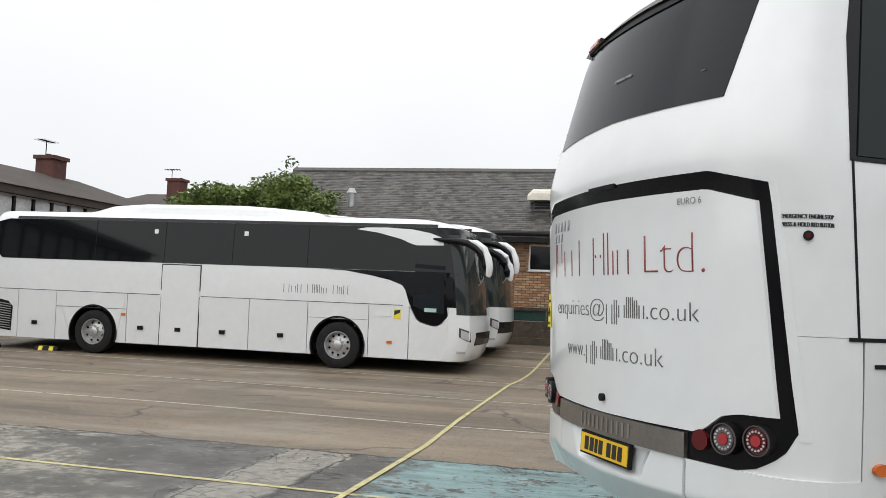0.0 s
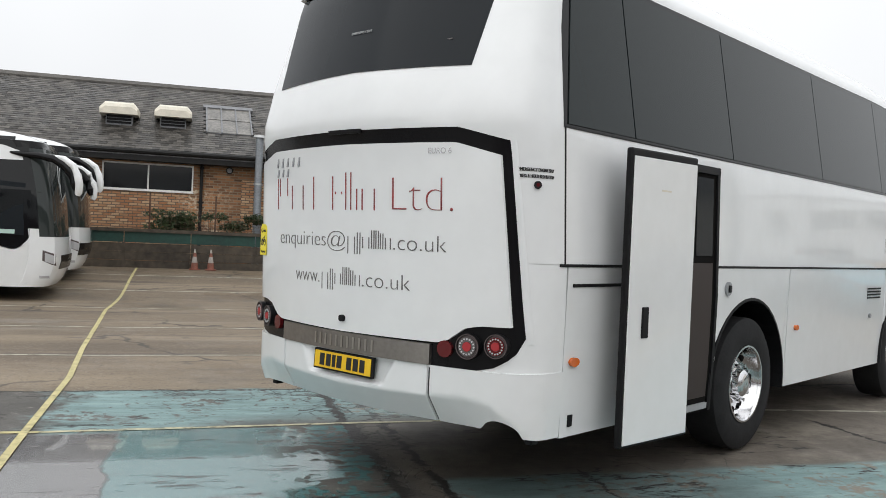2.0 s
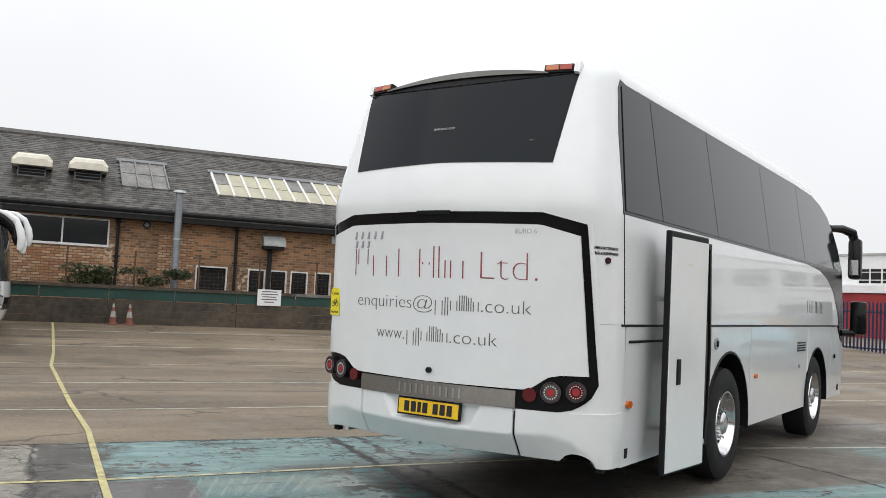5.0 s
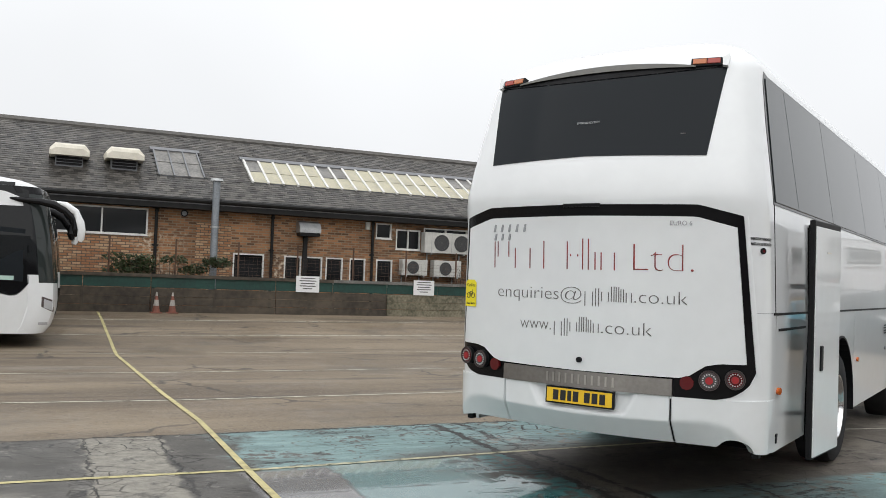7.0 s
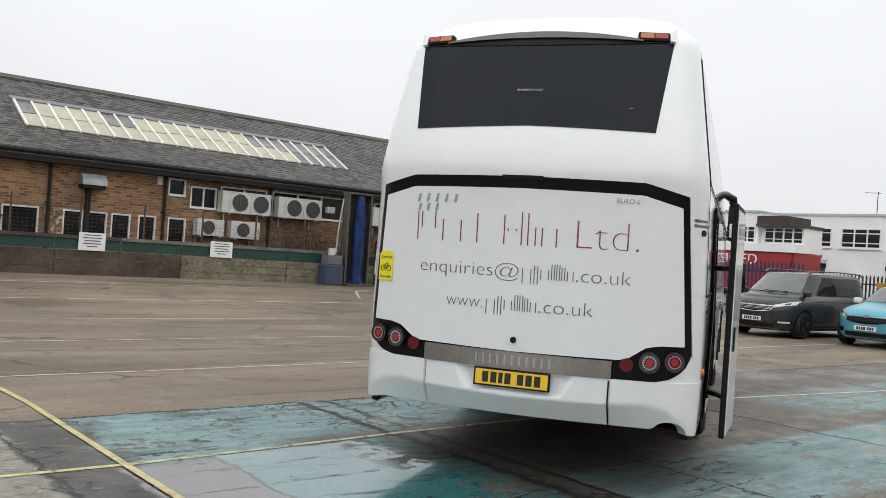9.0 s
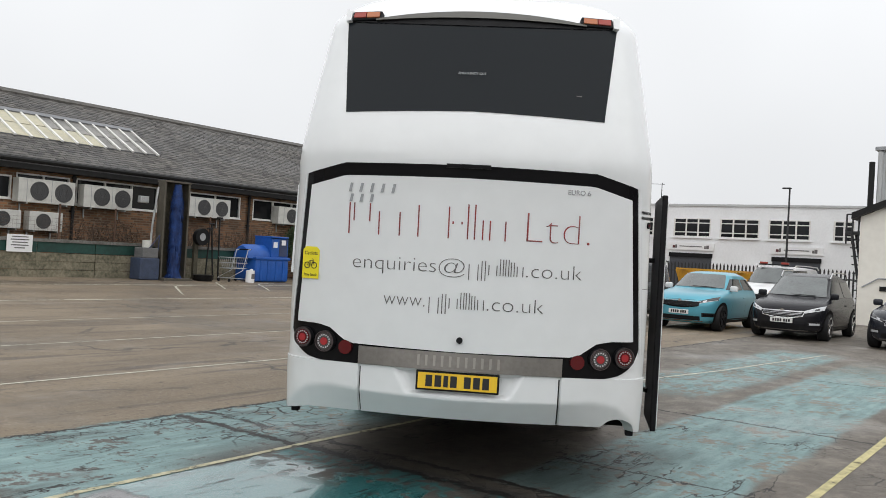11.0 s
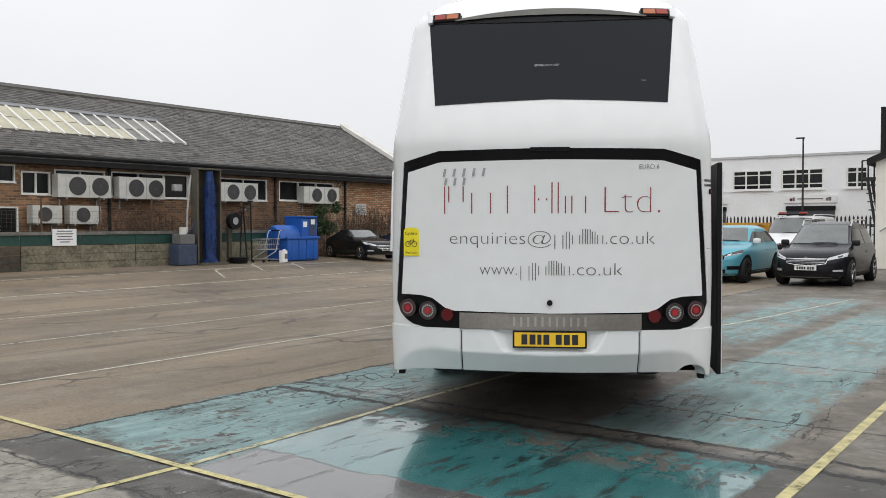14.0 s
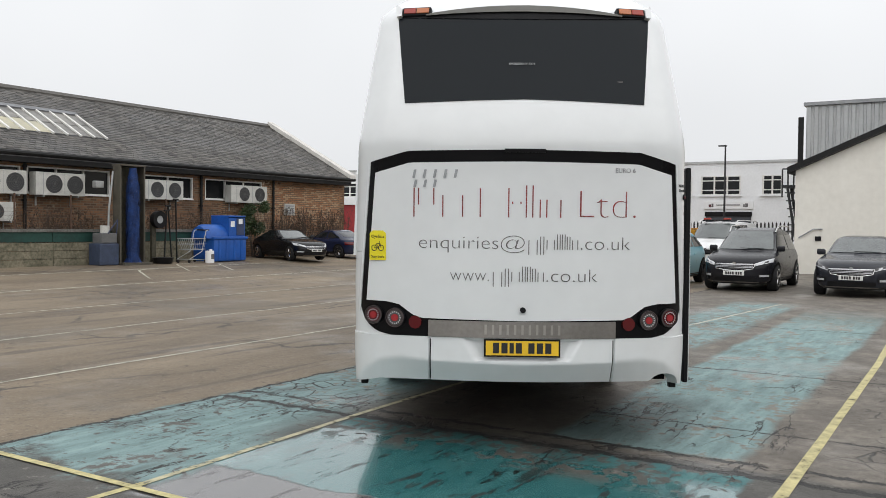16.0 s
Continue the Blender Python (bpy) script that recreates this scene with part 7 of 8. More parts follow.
        part("lens", wrap(B(), 11.90, 12.05, lambda y: 0.80 - (y - 11.86) * 0.4, lambda y: 0.97 - (y - 11.86) * 0.4, 0.017, s, 5, 3), "clear_lens", hl)
        part("fog_lamp", wrap(B(), 11.82, 11.98, lambda y: 0.45, lambda y: 0.50, 0.012, s, 5, 2), "clear_lens", c)
    part("windscreen", nose(B(), [1.26, 1.5, 1.9, 2.3, 2.7, 2.96], 0.007, 0.37), "screen_glass", c, "tall curved windscreen", smooth=35)
    part("front_grille", nose(B(), [0.62, 0.75, 0.9], 0.014, 0.12 if not detail else 0.04), "black_gloss", c)
    part("roof_brow", nose(B(), [2.965, 3.03, 3.1], 0.010, 0.56), "black_gloss", c, smooth=35)
    part("dash_paper", box(B(), 1.24, 1.262, 11.1, 11.36, 1.30, 1.38), "sticker_mint", c)
    return c


M["alloy_dull"] = material("dull grey alloy", (0.5, 0.5, 0.5), 0.4, metal=0.8, var=0.1, scale=8)
M["seam_grey"] = material("dark panel seam", (0.05, 0.05, 0.05), 0.6)
M["glass_band"] = material("black glazing band", (0.006, 0.007, 0.008), 0.05, spec=0.3)
M["screen_glass"] = material("windscreen glass", (0.03, 0.036, 0.035), 0.04, spec=0.4)
M["sticker_mint"] = material("pale green paper", (0.45, 0.62, 0.56), 0.6)
SMALL = Matrix.Diagonal((0.95, 0.95, 0.95, 1))
parked_coach(pose(-14.72, 18.0, 0.01, 0, 0, -90) @ SMALL, "white touring coach with a dark glass band parked by the fence")
parked_coach(pose(-14.62, 20.95, gz(20.6) - 0.05, 0, 0, -90) @ SMALL, "second white touring coach parked behind the first", False)
for x in (-14.5, -12.9):
    k = thing("wheel_stop", "black and yellow rubber wheel stop on the tarmac", "wheel stop", pose(x, 16.95, gz(16.95), 0, 0, 4))
    part("block", prism(B(), [(-0.1, 0), (0.1, 0), (0.06, 0.09), (-0.06, 0.09)], lambda a, b: (-0.28, a, b), lambda a, b: (0.28, a, b)), "rubber", k)
    for q in (-0.14, 0.12):
        part("stripe", prism(B(), [(-0.104, 0.004), (0.104, 0.004), (0.063, 0.094), (-0.063, 0.094)], lambda a, b: (q - 0.05, a, b), lambda a, b: (q + 0.05, a, b)), "sticker_yellow", k)

# ---- parked cars ----


def car(m, label, category, L, W, H, paint, belt, hood, prof, wheel_r=0.33, wb=(0.85, 3.5), rim="chrome_dark", plate="plate_white", rails=False, van=False, mirror=None, grille="bar", front_lamp="lens_bright", fog="lens_bright"):
    """A parked car. Its nose points along +y; prof: roof line as (y share, z share of H) for screen foot, roof front, roof rear, tail foot."""
    c = thing("parked_car", label, category, m, group="parked cars")
    w = W / 2
    (fy, _), (ry0, rz0), (ry1, rz1), (ty, _) = [(a * L, b * H) for a, b in prof]
    cowl = max(belt, hood + 0.03)
    span = ry0 - ry1
    nose_y = [(0.20, L - 0.10), (0.27, L - 0.03), (0.45, L), (hood - 0.38, L - 0.005), (hood - 0.28, L - 0.035), (hood - 0.20, L - 0.10), (hood - 0.14, L - 0.19), (hood - 0.08, L - 0.36), (hood - 0.02, fy + (L - fy) * 0.38), (cowl, fy + 0.03), (cowl + 0.03, fy - 0.04), (rz0 - 0.04, ry0 + 0.05), (rz0, ry0 - 0.06), (H - 0.018, ry0 - span * 0.25), (H, ry0 - span * 0.4)]
    tail_y = [(0.20, 0.10), (0.30, 0.03), (0.48, 0.0), (belt - 0.25, 0.01), (belt - 0.06, ty * 0.25), (belt + 0.0, ty * 0.75), (belt + 0.04, ty), (rz1 - 0.06, ry1 - 0.07), (rz1, ry1 + 0.03), (H - 0.018, ry1 + span * 0.25), (H, ry1 + span * 0.4)]
    half_w = [(0.20, 0.86), (0.28, 0.94), (0.40, 0.965), (0.52, 0.975), (0.62, 0.985), (belt - 0.24, 1.0), (belt - 0.16, 0.997), (belt - 0.08, 0.97), (belt, 0.925), (belt + 0.03, 0.90), (min(rz0, rz1) - 0.06, 0.735), (min(rz0, rz1) + 0.01, 0.69), (H - 0.018, 0.54), (H, 0.34)]
    a_, b_ = 2.7, 7.0

    def plan(z):
        f, r = lerp(nose_y, z), lerp(tail_y, z)
        return (f + r) / 2, (f - r) / 2, lerp(half_w, z) * w

    def ends(x, z, sign):
        """The y of the nose or the tail at (x, z)."""
        yc, h, k = plan(z)
        return yc + sign * h * max(0.0, 1 - min(1.0, abs(x / k)) ** a_) ** (1 / b_)

    def flank(y, z):
        """The half width of the flank at (y, z)."""
        yc, h, k = plan(z)
        return k * max(0.0, 1 - min(1.0, abs((y - yc) / h)) ** b_) ** (1 / a_)

    def nose_patch(x0, x1, zlo, zhi, off=0.008, sign=1, n=8, rows_n=4, up=0.0):
        """A panel that follows the nose or the tail; zlo and zhi are numbers or depend on the share along x."""
        low = zlo if callable(zlo) else (lambda q: zlo)
        high = zhi if callable(zhi) else (lambda q: zhi)
        rows = []
        for j in range(rows_n + 1):
            row = []
            for i in range(n + 1):
                q = i / n
                x = x0 + (x1 - x0) * q
                z = low(q) + (high(q) - low(q)) * j / rows_n
                row.append((x * (1 + off * 0.6), ends(x, z, sign) + sign * off, z + up))
            rows.append(row)
        rows = [[(x, y - sign * 0.03, z) for x, y, z in rows[0]]] + rows + [[(x, y - sign * 0.03, z) for x, y, z in rows[-1]]]
        return loft(B(), rows, closed=False)

    def screen(sign, z0, z1, share, off):
        rows = []
        for j in range(9):
            z = z0 + (z1 - z0) * j / 8
            k = plan(z)[2] * share
            rows.append([(k * q, ends(k * q, z, sign) + sign * off, z + off * 0.8) for q in (-1, -0.85, -0.6, -0.3, 0, 0.3, 0.6, 0.85, 1)])
        return loft(B(), rows, closed=False)

    def side_glass(s, y0, y1, z0, z1, off=0.007):
        """y0 and y1 depend on z."""
        rows = []
        for j in range(7):
            z = z0 + (z1 - z0) * j / 6
            rows.append([(s * (flank(y0(z) + (y1(z) - y0(z)) * i / 8, z) + off), y0(z) + (y1(z) - y0(z)) * i / 8, z) for i in range(9)])
        return loft(B(), rows, closed=False)

    def strip(s, y0, y1, z0, z1, off, n=24):
        """A panel on the flank."""
        rows = []
        for j in range(3):
            z = z0 + (z1 - z0) * j / 2
            rows.append([(s * (flank(y0 + (y1 - y0) * i / n, z) + off), y0 + (y1 - y0) * i / n, z) for i in range(n + 1)])
        return loft(B(), rows, closed=False)

    # shell: level outlines from the sill to the crown of the roof
    keys = sorted({round(z, 4) for z, _ in nose_y + tail_y + half_w})
    levels = []
    for lo, hi in zip(keys, keys[1:]):
        k = max(1, int(math.ceil((hi - lo) / 0.06)))
        levels += [lo + (hi - lo) * i / k for i in range(k)]
    levels.append(keys[-1])
    rows = []
    for z in levels:
        yc, h, k = plan(z)
        row = []
        for i in range(72):
            t = 2 * math.pi * i / 72
            cs, sn = math.cos(t), math.sin(t)
            row.append((math.copysign(abs(cs) ** (2 / a_), cs) * k, yc + math.copysign(abs(sn) ** (2 / b_), sn) * h, z))
        rows.append(row)
    part("body", loft(B(), rows), paint, c, smooth=50)
    # glass
    part("windscreen", screen(1, cowl + 0.05, rz0 - 0.03, 0.86, 0.010), "screen_grey", c, "windscreen with the sky's grey reflection put into its colour", smooth=True)
    part("rear_window", screen(-1, belt + 0.09, rz1 - 0.08, 0.80, 0.010), "car_glass", c, "dark rear window", smooth=True)
    zw0, zw1 = belt + 0.05, min(rz0, rz1) - 0.07
    by, cy = ty + (fy - ty) * 0.50, ty + (fy - ty) * (0.16 if not van else 0.2)
    for s in (-1, 1):
        part("front_door_glass", side_glass(s, lambda z: by + 0.04, lambda z: max(by + 0.10, lerp(nose_y, z) - 0.24), zw0, zw1), "car_glass", c, smooth=True)
        if not van:
            part("rear_door_glass", side_glass(s, lambda z: max(cy, lerp(tail_y, z) + 0.36), lambda z: by - 0.04, zw0, zw1), "car_glass", c, smooth=True)
            if ry1 < 0.25 * L:
                part("quarter_glass", side_glass(s, lambda z: lerp(tail_y, z) + 0.16, lambda z: max(cy, lerp(tail_y, z) + 0.36) - 0.05, zw0 + 0.02, zw1 - 0.03), "car_glass", c, smooth=True)
        if van or rails:
            k = plan(rz1)[2]
            part("roof_rail", tube(B(), [(s * k * 0.97, ry1 + 0.12, rz1), (s * k * 0.97, ry1 + 0.3, H + 0.03), (s * k * 0.97, (ry0 + ry1) / 2, H + 0.05), (s * k * 0.97, ry0 - 0.35, H + 0.03), (s * k * 0.95, ry0 - 0.12, rz1)], 0.02, 6), "chrome" if rails else paint, c, smooth=True)
        x = flank(fy - 0.35, belt + 0.04)
        mir = part("door_mirror", box(B(), 0, 0.20, -0.07, 0.07, -0.02, 0.13, 0.04), mirror or paint, c, smooth=True, m=Matrix.Translation((x + 0.04 if s > 0 else -x - 0.24, fy - 0.38, belt + 0.03)))
        part("mirror_arm", tube(B(), [(-0.07 if s > 0 else 0.27, 0, -0.05), (0.06 if s > 0 else 0.14, 0, 0.02)], 0.022, 6), "black_matt", mir)
        for yq in (cy + 0.02, by, fy - 0.32):
            part("shut_line", strip(s, yq - 0.004, yq + 0.004, 0.34, belt - 0.03, 0.002, 1), "black_matt", c)
        for yq in (cy + 0.12, by + 0.10):
            x = flank(yq, belt - 0.15)
            part("door_handle", box(B(), s * x - 0.02, s * x + 0.03, yq, yq + 0.18, belt - 0.17, belt - 0.14, 0.008), paint, c)
        part("sill", strip(s, wb[0] + wheel_r, wb[1] - wheel_r, 0.205, 0.32, 0.006), "black_matt", c)
        # lamps
        hl = part("headlamp", nose_patch(s * w * 0.55, s * w * 0.93, lambda q: hood - 0.315 + 0.09 * q, lambda q: hood - 0.25 + 0.13 * q, 0.010), front_lamp, c, "swept back headlamp", smooth=True)
        part("lamp_bowl", nose_patch(s * w * 0.63, s * w * 0.72, lambda q: hood - 0.285 + 0.03 * q, lambda q: hood - 0.245 + 0.03 * q, 0.014), "chrome_dark", hl)
        part("lamp_bowl", nose_patch(s * w * 0.76, s * w * 0.85, lambda q: hood - 0.255 + 0.03 * q, lambda q: hood - 0.205 + 0.03 * q, 0.014), "lens_dark", hl)
        part("day_light", nose_patch(s * w * 0.56, s * w * 0.92, lambda q: hood - 0.315 + 0.09 * q, lambda q: hood - 0.300 + 0.09 * q, 0.015), "lens_bright", hl)
        part("fog_recess", nose_patch(s * w * 0.62, s * w * 0.90, 0.37, 0.47, 0.006), "black_matt", c)
        part("fog_lamp", nose_patch(s * w * 0.66, s * w * 0.86, 0.39, 0.44, 0.012), fog, c)
        part("tail_lamp", nose_patch(s * w * 0.60, s * w * 0.93, belt - 0.30, belt - 0.15, 0.010, -1), "red_lens", c, smooth=True)
    # nose: grille, lower intake, plate and badge
    gz0, gz1, gw = hood - 0.44, hood - 0.275, w * 0.55
    part("grille", nose_patch(-gw, gw, lambda q: gz0 + 0.06 * abs(2 * q - 1) ** 2, gz1, 0.006), "black_gloss", c)
    for k in range(4):
        z = gz0 + 0.045 + k * 0.033
        part("grille_bar", nose_patch(-gw * 0.9, gw * 0.9, z, z + 0.010, 0.014, rows_n=1), "chrome_dark" if grille == "chrome" else "black_matt", c)
    if grille == "chrome":
        edge = [(-gw, gz1), (-gw * 0.5, gz1), (0, gz1), (gw * 0.5, gz1), (gw, gz1), (gw * 0.92, gz0 + 0.05), (gw * 0.5, gz0 + 0.012), (0, gz0), (-gw * 0.5, gz0 + 0.012), (-gw * 0.92, gz0 + 0.05), (-gw, gz1)]
        part("grille_surround", tube(B(), [(x, ends(x, z, 1) + 0.008, z) for x, z in edge], 0.011, 6), "chrome", c, smooth=True)
    else:
        part("brow_trim", tube(B(), [(x * w, ends(x * w, gz1 + 0.012, 1) + 0.006, gz1 + 0.012) for x in (-0.58, -0.3, 0, 0.3, 0.58)], 0.010, 6), "chrome_dark", c, smooth=True)
    part("intake", nose_patch(-w * 0.58, w * 0.58, 0.27, 0.38, 0.005), "black_matt", c)
    part("lip", nose_patch(-w * 0.80, w * 0.80, 0.235, 0.262, 0.012), "chrome_dark", c)
    np_ = part("number_plate", box(B(), -0.26, 0.26, L + 0.002, L + 0.020, 0.42, 0.53, 0.004), plate, c, "number plate")
    bm = B()
    marks(bm, lambda u, v, d: (-u, L + 0.0205 + d, 0.44 + v), 0.42, 0.07, [(1, 0, 1)] * 4 + [(0.5, 0, 0)] + [(1, 0, 1)] * 3, 0.022, True)
    tagged(part("plate_writing", bm, "ink", np_), kind="stuff")
    part("badge", cyl(B(), (0, ends(0, gz1 + 0.01, 1) + 0.012, gz1 + 0.01), "y", 0.045, 0.02, 18), "chrome", c)
    part("wiper", tube(B(), [(-0.5, ends(0.5, cowl + 0.06, 1) + 0.03, cowl + 0.075), (0.1, ends(0.1, cowl + 0.06, 1) + 0.03, cowl + 0.085)], 0.008, 5), "black_matt", c)
    part("bonnet_line", nose_patch(-w * 0.75, w * 0.75, hood - 0.235, hood - 0.229, 0.003, rows_n=1), "black_matt", c)
    for s in (-1, 1):
        for y in wb:
            xs = flank(y, 0.5)
            # no cavity is cut: a near-black ring on the body paints the arch's shade
            rows = []
            for k in range(25):
                a = math.pi * (-0.10 + 1.20 * k / 24)
                cs, sn = math.cos(a), math.sin(a)
                rows.append([(s * (flank(y + r * cs, max(0.21, wheel_r + r * sn)) + d), y + r * cs, wheel_r + r * sn) for r, d in ((wheel_r * 0.55, -0.05), (wheel_r * 0.8, 0.006), (wheel_r + 0.045, 0.008), (wheel_r + 0.055, 0.002), (wheel_r + 0.05, -0.03))])
            part("wheel_arch", loft(B(), rows, closed=False), "void", c)
            wl = new("wheel")
            wl.parent = c
            wl.matrix_basis = Matrix.Translation((s * (xs - 0.09), y, wheel_r))
            prof2 = [(wheel_r * 0.66, 0.5), (wheel_r * 0.9, 0.55), (wheel_r, 0.35), (wheel_r, -0.5), (wheel_r * 0.6, -0.5)]
            part("tyre", loft(B(), [[(s * p * 0.22, rr * math.cos(2 * math.pi * j / 28), rr * math.sin(2 * math.pi * j / 28)) for j in range(28)] for rr, p in prof2]), "rubber", wl, smooth=True)
            bm = ring(B(), (s * 0.115, 0, 0), "x", wheel_r * 0.58, wheel_r * 0.68, 0.03, 28)
            for k in range(5):
                a = 2 * math.pi * k / 5 + 0.3
                for da in (-0.11, 0.11):
                    tube(bm, [(s * 0.11, 0.05 * math.cos(a), 0.05 * math.sin(a)), (s * 0.115, wheel_r * 0.62 * math.cos(a + da), wheel_r * 0.62 * math.sin(a + da))], 0.018, 5)
            cyl(bm, (s * 0.115, 0, 0), "x", 0.06, 0.03, 14)
            part("rim", bm, rim, wl, smooth=True)
    return c


M["car_glass"] = material("car glass", (0.012, 0.014, 0.015), 0.04, spec=0.55)
# paler than the side glass: part of the sky's reflection is painted in
M["screen_grey"] = material("windscreen glass tinted with sky grey", (0.07, 0.08, 0.078), 0.05, spec=0.9, coat=0.35, var=0.25, scale=2.5)
M["lens_dark"] = material("dark lamp housing", (0.03, 0.03, 0.033), 0.12, coat=0.5)
M["teal_car"] = material("metallic turquoise car paint", (0.10, 0.36, 0.46), 0.28, metal=0.35, coat=0.35, spec=0.35, var=0.05)
M["charcoal_car"] = material("charcoal car paint", (0.014, 0.014, 0.017), 0.25, coat=0.05, spec=0.22, var=0.05)
M["grey_car"] = material("dark blue grey car paint", (0.018, 0.020, 0.027), 0.22, coat=0.2, spec=0.3, var=0.05)
M["black_car"] = material("black car paint", (0.008, 0.0085, 0.010), 0.2, coat=0.2, spec=0.3)
M["navy_car"] = material("navy car paint", (0.012, 0.017, 0.045), 0.2, coat=0.35, spec=0.35)
M["van_grey"] = material("mid grey van paint", (0.026, 0.028, 0.031), 0.25, coat=0.3, spec=0.35, var=0.05)
M["van_white"] = material("white van paint", (0.72, 0.72, 0.72), 0.35, coat=0.5, var=0.05)
HATCH = [(0.72, 0.62), (0.545, 0.97), (0.17, 0.93), (0.03, 0.66)]


def place(x, y, L, turn=90):
    a = radians(turn)
    return pose(x + math.sin(a) * L, y - math.cos(a) * L, gz(y), 0, 0, turn)


car(place(17.15, 9.62, 4.23), "metallic turquoise compact crossover parked nose out", "car", 4.23, 1.80, 1.54, "teal_car", 1.02, 1.02, HATCH, 0.35, (0.78, 3.42), "black_matt", mirror="van_white", front_lamp="lens_dark", fog="black_gloss")
car(place(17.2, 7.08, 4.6), "charcoal people carrier with roof rails parked nose out", "car", 4.6, 1.82, 1.64, "charcoal_car", 1.0, 0.98, [(0.77, 0.60), (0.57, 0.95), (0.10, 0.92), (0.015, 0.66)], 0.35, (0.9, 3.65), "chrome_dark", rails=True, grille="chrome")
car(place(16.85, 4.33, 4.46), "dark blue grey hatchback parked nose out", "car", 4.46, 1.80, 1.45, "grey_car", 0.95, 0.95, [(0.68, 0.65), (0.50, 0.97), (0.18, 0.93), (0.03, 0.68)], 0.33, (0.85, 3.55), "chrome_dark", grille="chrome", front_lamp="lens_dark")
car(place(18.6, 2.0, 4.6), "black estate car parked beyond the hatchback", "car", 4.6, 1.85, 1.55, "black_car", 0.98, 0.95, [(0.70, 0.63), (0.52, 0.97), (0.10, 0.93), (0.02, 0.68)], 0.33, (0.85, 3.6))
car(place(16.55, 12.25, 5.1), "dark grey panel van with black trim parked nose out", "van", 5.1, 1.9, 1.75, "van_grey", 1.09, 1.10, [(0.86, 0.58), (0.70, 0.97), (0.03, 0.97), (0.0, 0.6)], 0.36, (0.95, 4.1), "black_matt", van=True, grille="chrome")
car(place(24.6, 9.75, 5.3), "white recovery van with amber roof bar", "van", 5.3, 1.95, 1.86, "van_white", 1.2, 1.15, [(0.86, 0.60), (0.72, 0.97), (0.03, 0.97), (0.0, 0.6)], 0.35, (1.0, 4.2), van=True)
car(pose(18.55, 24.4, gz(23.0) - 0.02, 0, 0, 163) @ Matrix.Scale(0.76, 4), "black saloon car parked beside the blue tank", "car", 4.7, 1.8, 1.40, "black_car", 0.96, 0.93, [(0.70, 0.64), (0.52, 0.97), (0.30, 0.96), (0.10, 0.70)], 0.33, (0.98, 3.78), "chrome", grille="chrome")
car(pose(20.8, 21.45, gz(23.0) - 0.02, 0, 0, -8) @ Matrix.Scale(0.74, 4), "dark blue saloon car parked tail out by the wall", "car", 4.65, 1.82, 1.43, "navy_car", 0.96, 0.93, [(0.70, 0.64), (0.52, 0.97), (0.30, 0.96), (0.10, 0.70)], 0.33, (0.95, 3.75), "chrome_dark")
beacon = thing("beacon_bar", "amber beacon bar on the van roof", "beacon", pose(26.2, 9.75, 1.875))
part("base", box(B(), -0.1, 0.1, -0.5, 0.5, 0, 0.04, 0.01), "black_matt", beacon)
for y in (-0.35, 0.35):
    part("lens", box(B(), -0.09, 0.09, y - 0.12, y + 0.12, 0.04, 0.11, 0.02), "lamp_brick", beacon)

# ---- buildings and street beyond the yard ----
M["white_render"] = material("white painted render", (0.80, 0.81, 0.82), 0.7, var=0.05, scale=0.8)
M["cream_render"] = material("cream painted wall", (0.84, 0.81, 0.74), 0.7, color2=(0.76, 0.73, 0.66), scale=0.5)
M["clad"] = material("grey profiled cladding", (0.46, 0.47, 0.47), 0.5, var=0.08, scale=1)
M["roller"] = material("dark roller shutter", (0.05, 0.055, 0.065), 0.5, var=0.15)
M["sign_maroon"] = material("dark maroon sign mark", (0.09, 0.02, 0.025), 0.5)
M["palisade"] = material("dark palisade steel", (0.018, 0.018, 0.02), 0.5)
M["palisade_blue"] = material("blue palisade steel", (0.02, 0.03, 0.075), 0.5)
M["strip_blue"] = material("pale blue strip", (0.16, 0.42, 0.55), 0.5)
M["red_front"] = material("red shop front", (0.30, 0.02, 0.025), 0.5, var=0.1)
M["tile_brown"] = material("brown roof tile", (0.075, 0.055, 0.045), 0.8, color2=(0.04, 0.032, 0.028), scale=1.5, bump=0.3)
M["chimney_brick"] = material("dark chimney brick", (0.12, 0.045, 0.035), 0.85, color2=(0.07, 0.03, 0.026), scale=4, bump=0.3)
M["skip_yellow"] = material("yellow skip paint", (0.55, 0.28, 0.02), 0.5, var=0.2, scale=2)
M["grey_panel"] = material("pale grey weathered panel", (0.62, 0.63, 0.64), 0.6, color2=(0.36, 0.36, 0.36), scale=1.6)


def far_window(parent, x, y, z0, z1, w, n=3):
    """A banded window on a front that faces -x."""
    f = part("window", box(B(), x - 0.05, x + 0.02, y - w / 2, y + w / 2, z0, z1), "timber_white", parent, "white framed window")
    h = z1 - z0
    for k in range(n):
        a = y - w / 2 + 0.07 + k * (w - 0.07) / n
        b = a + (w - 0.07) / n - 0.12
        for lo, hi in ((0.05, 0.22), (0.28, 0.72), (0.78, 0.95)):
            part("pane", box(B(), x - 0.062, x - 0.048, a, b, z0 + h * lo, z0 + h * hi), "glass_dark", f)
    part("sill", box(B(), x - 0.16, x, y - w / 2 - 0.1, y + w / 2 + 0.1, z0 - 0.1, z0), "white_render", f)


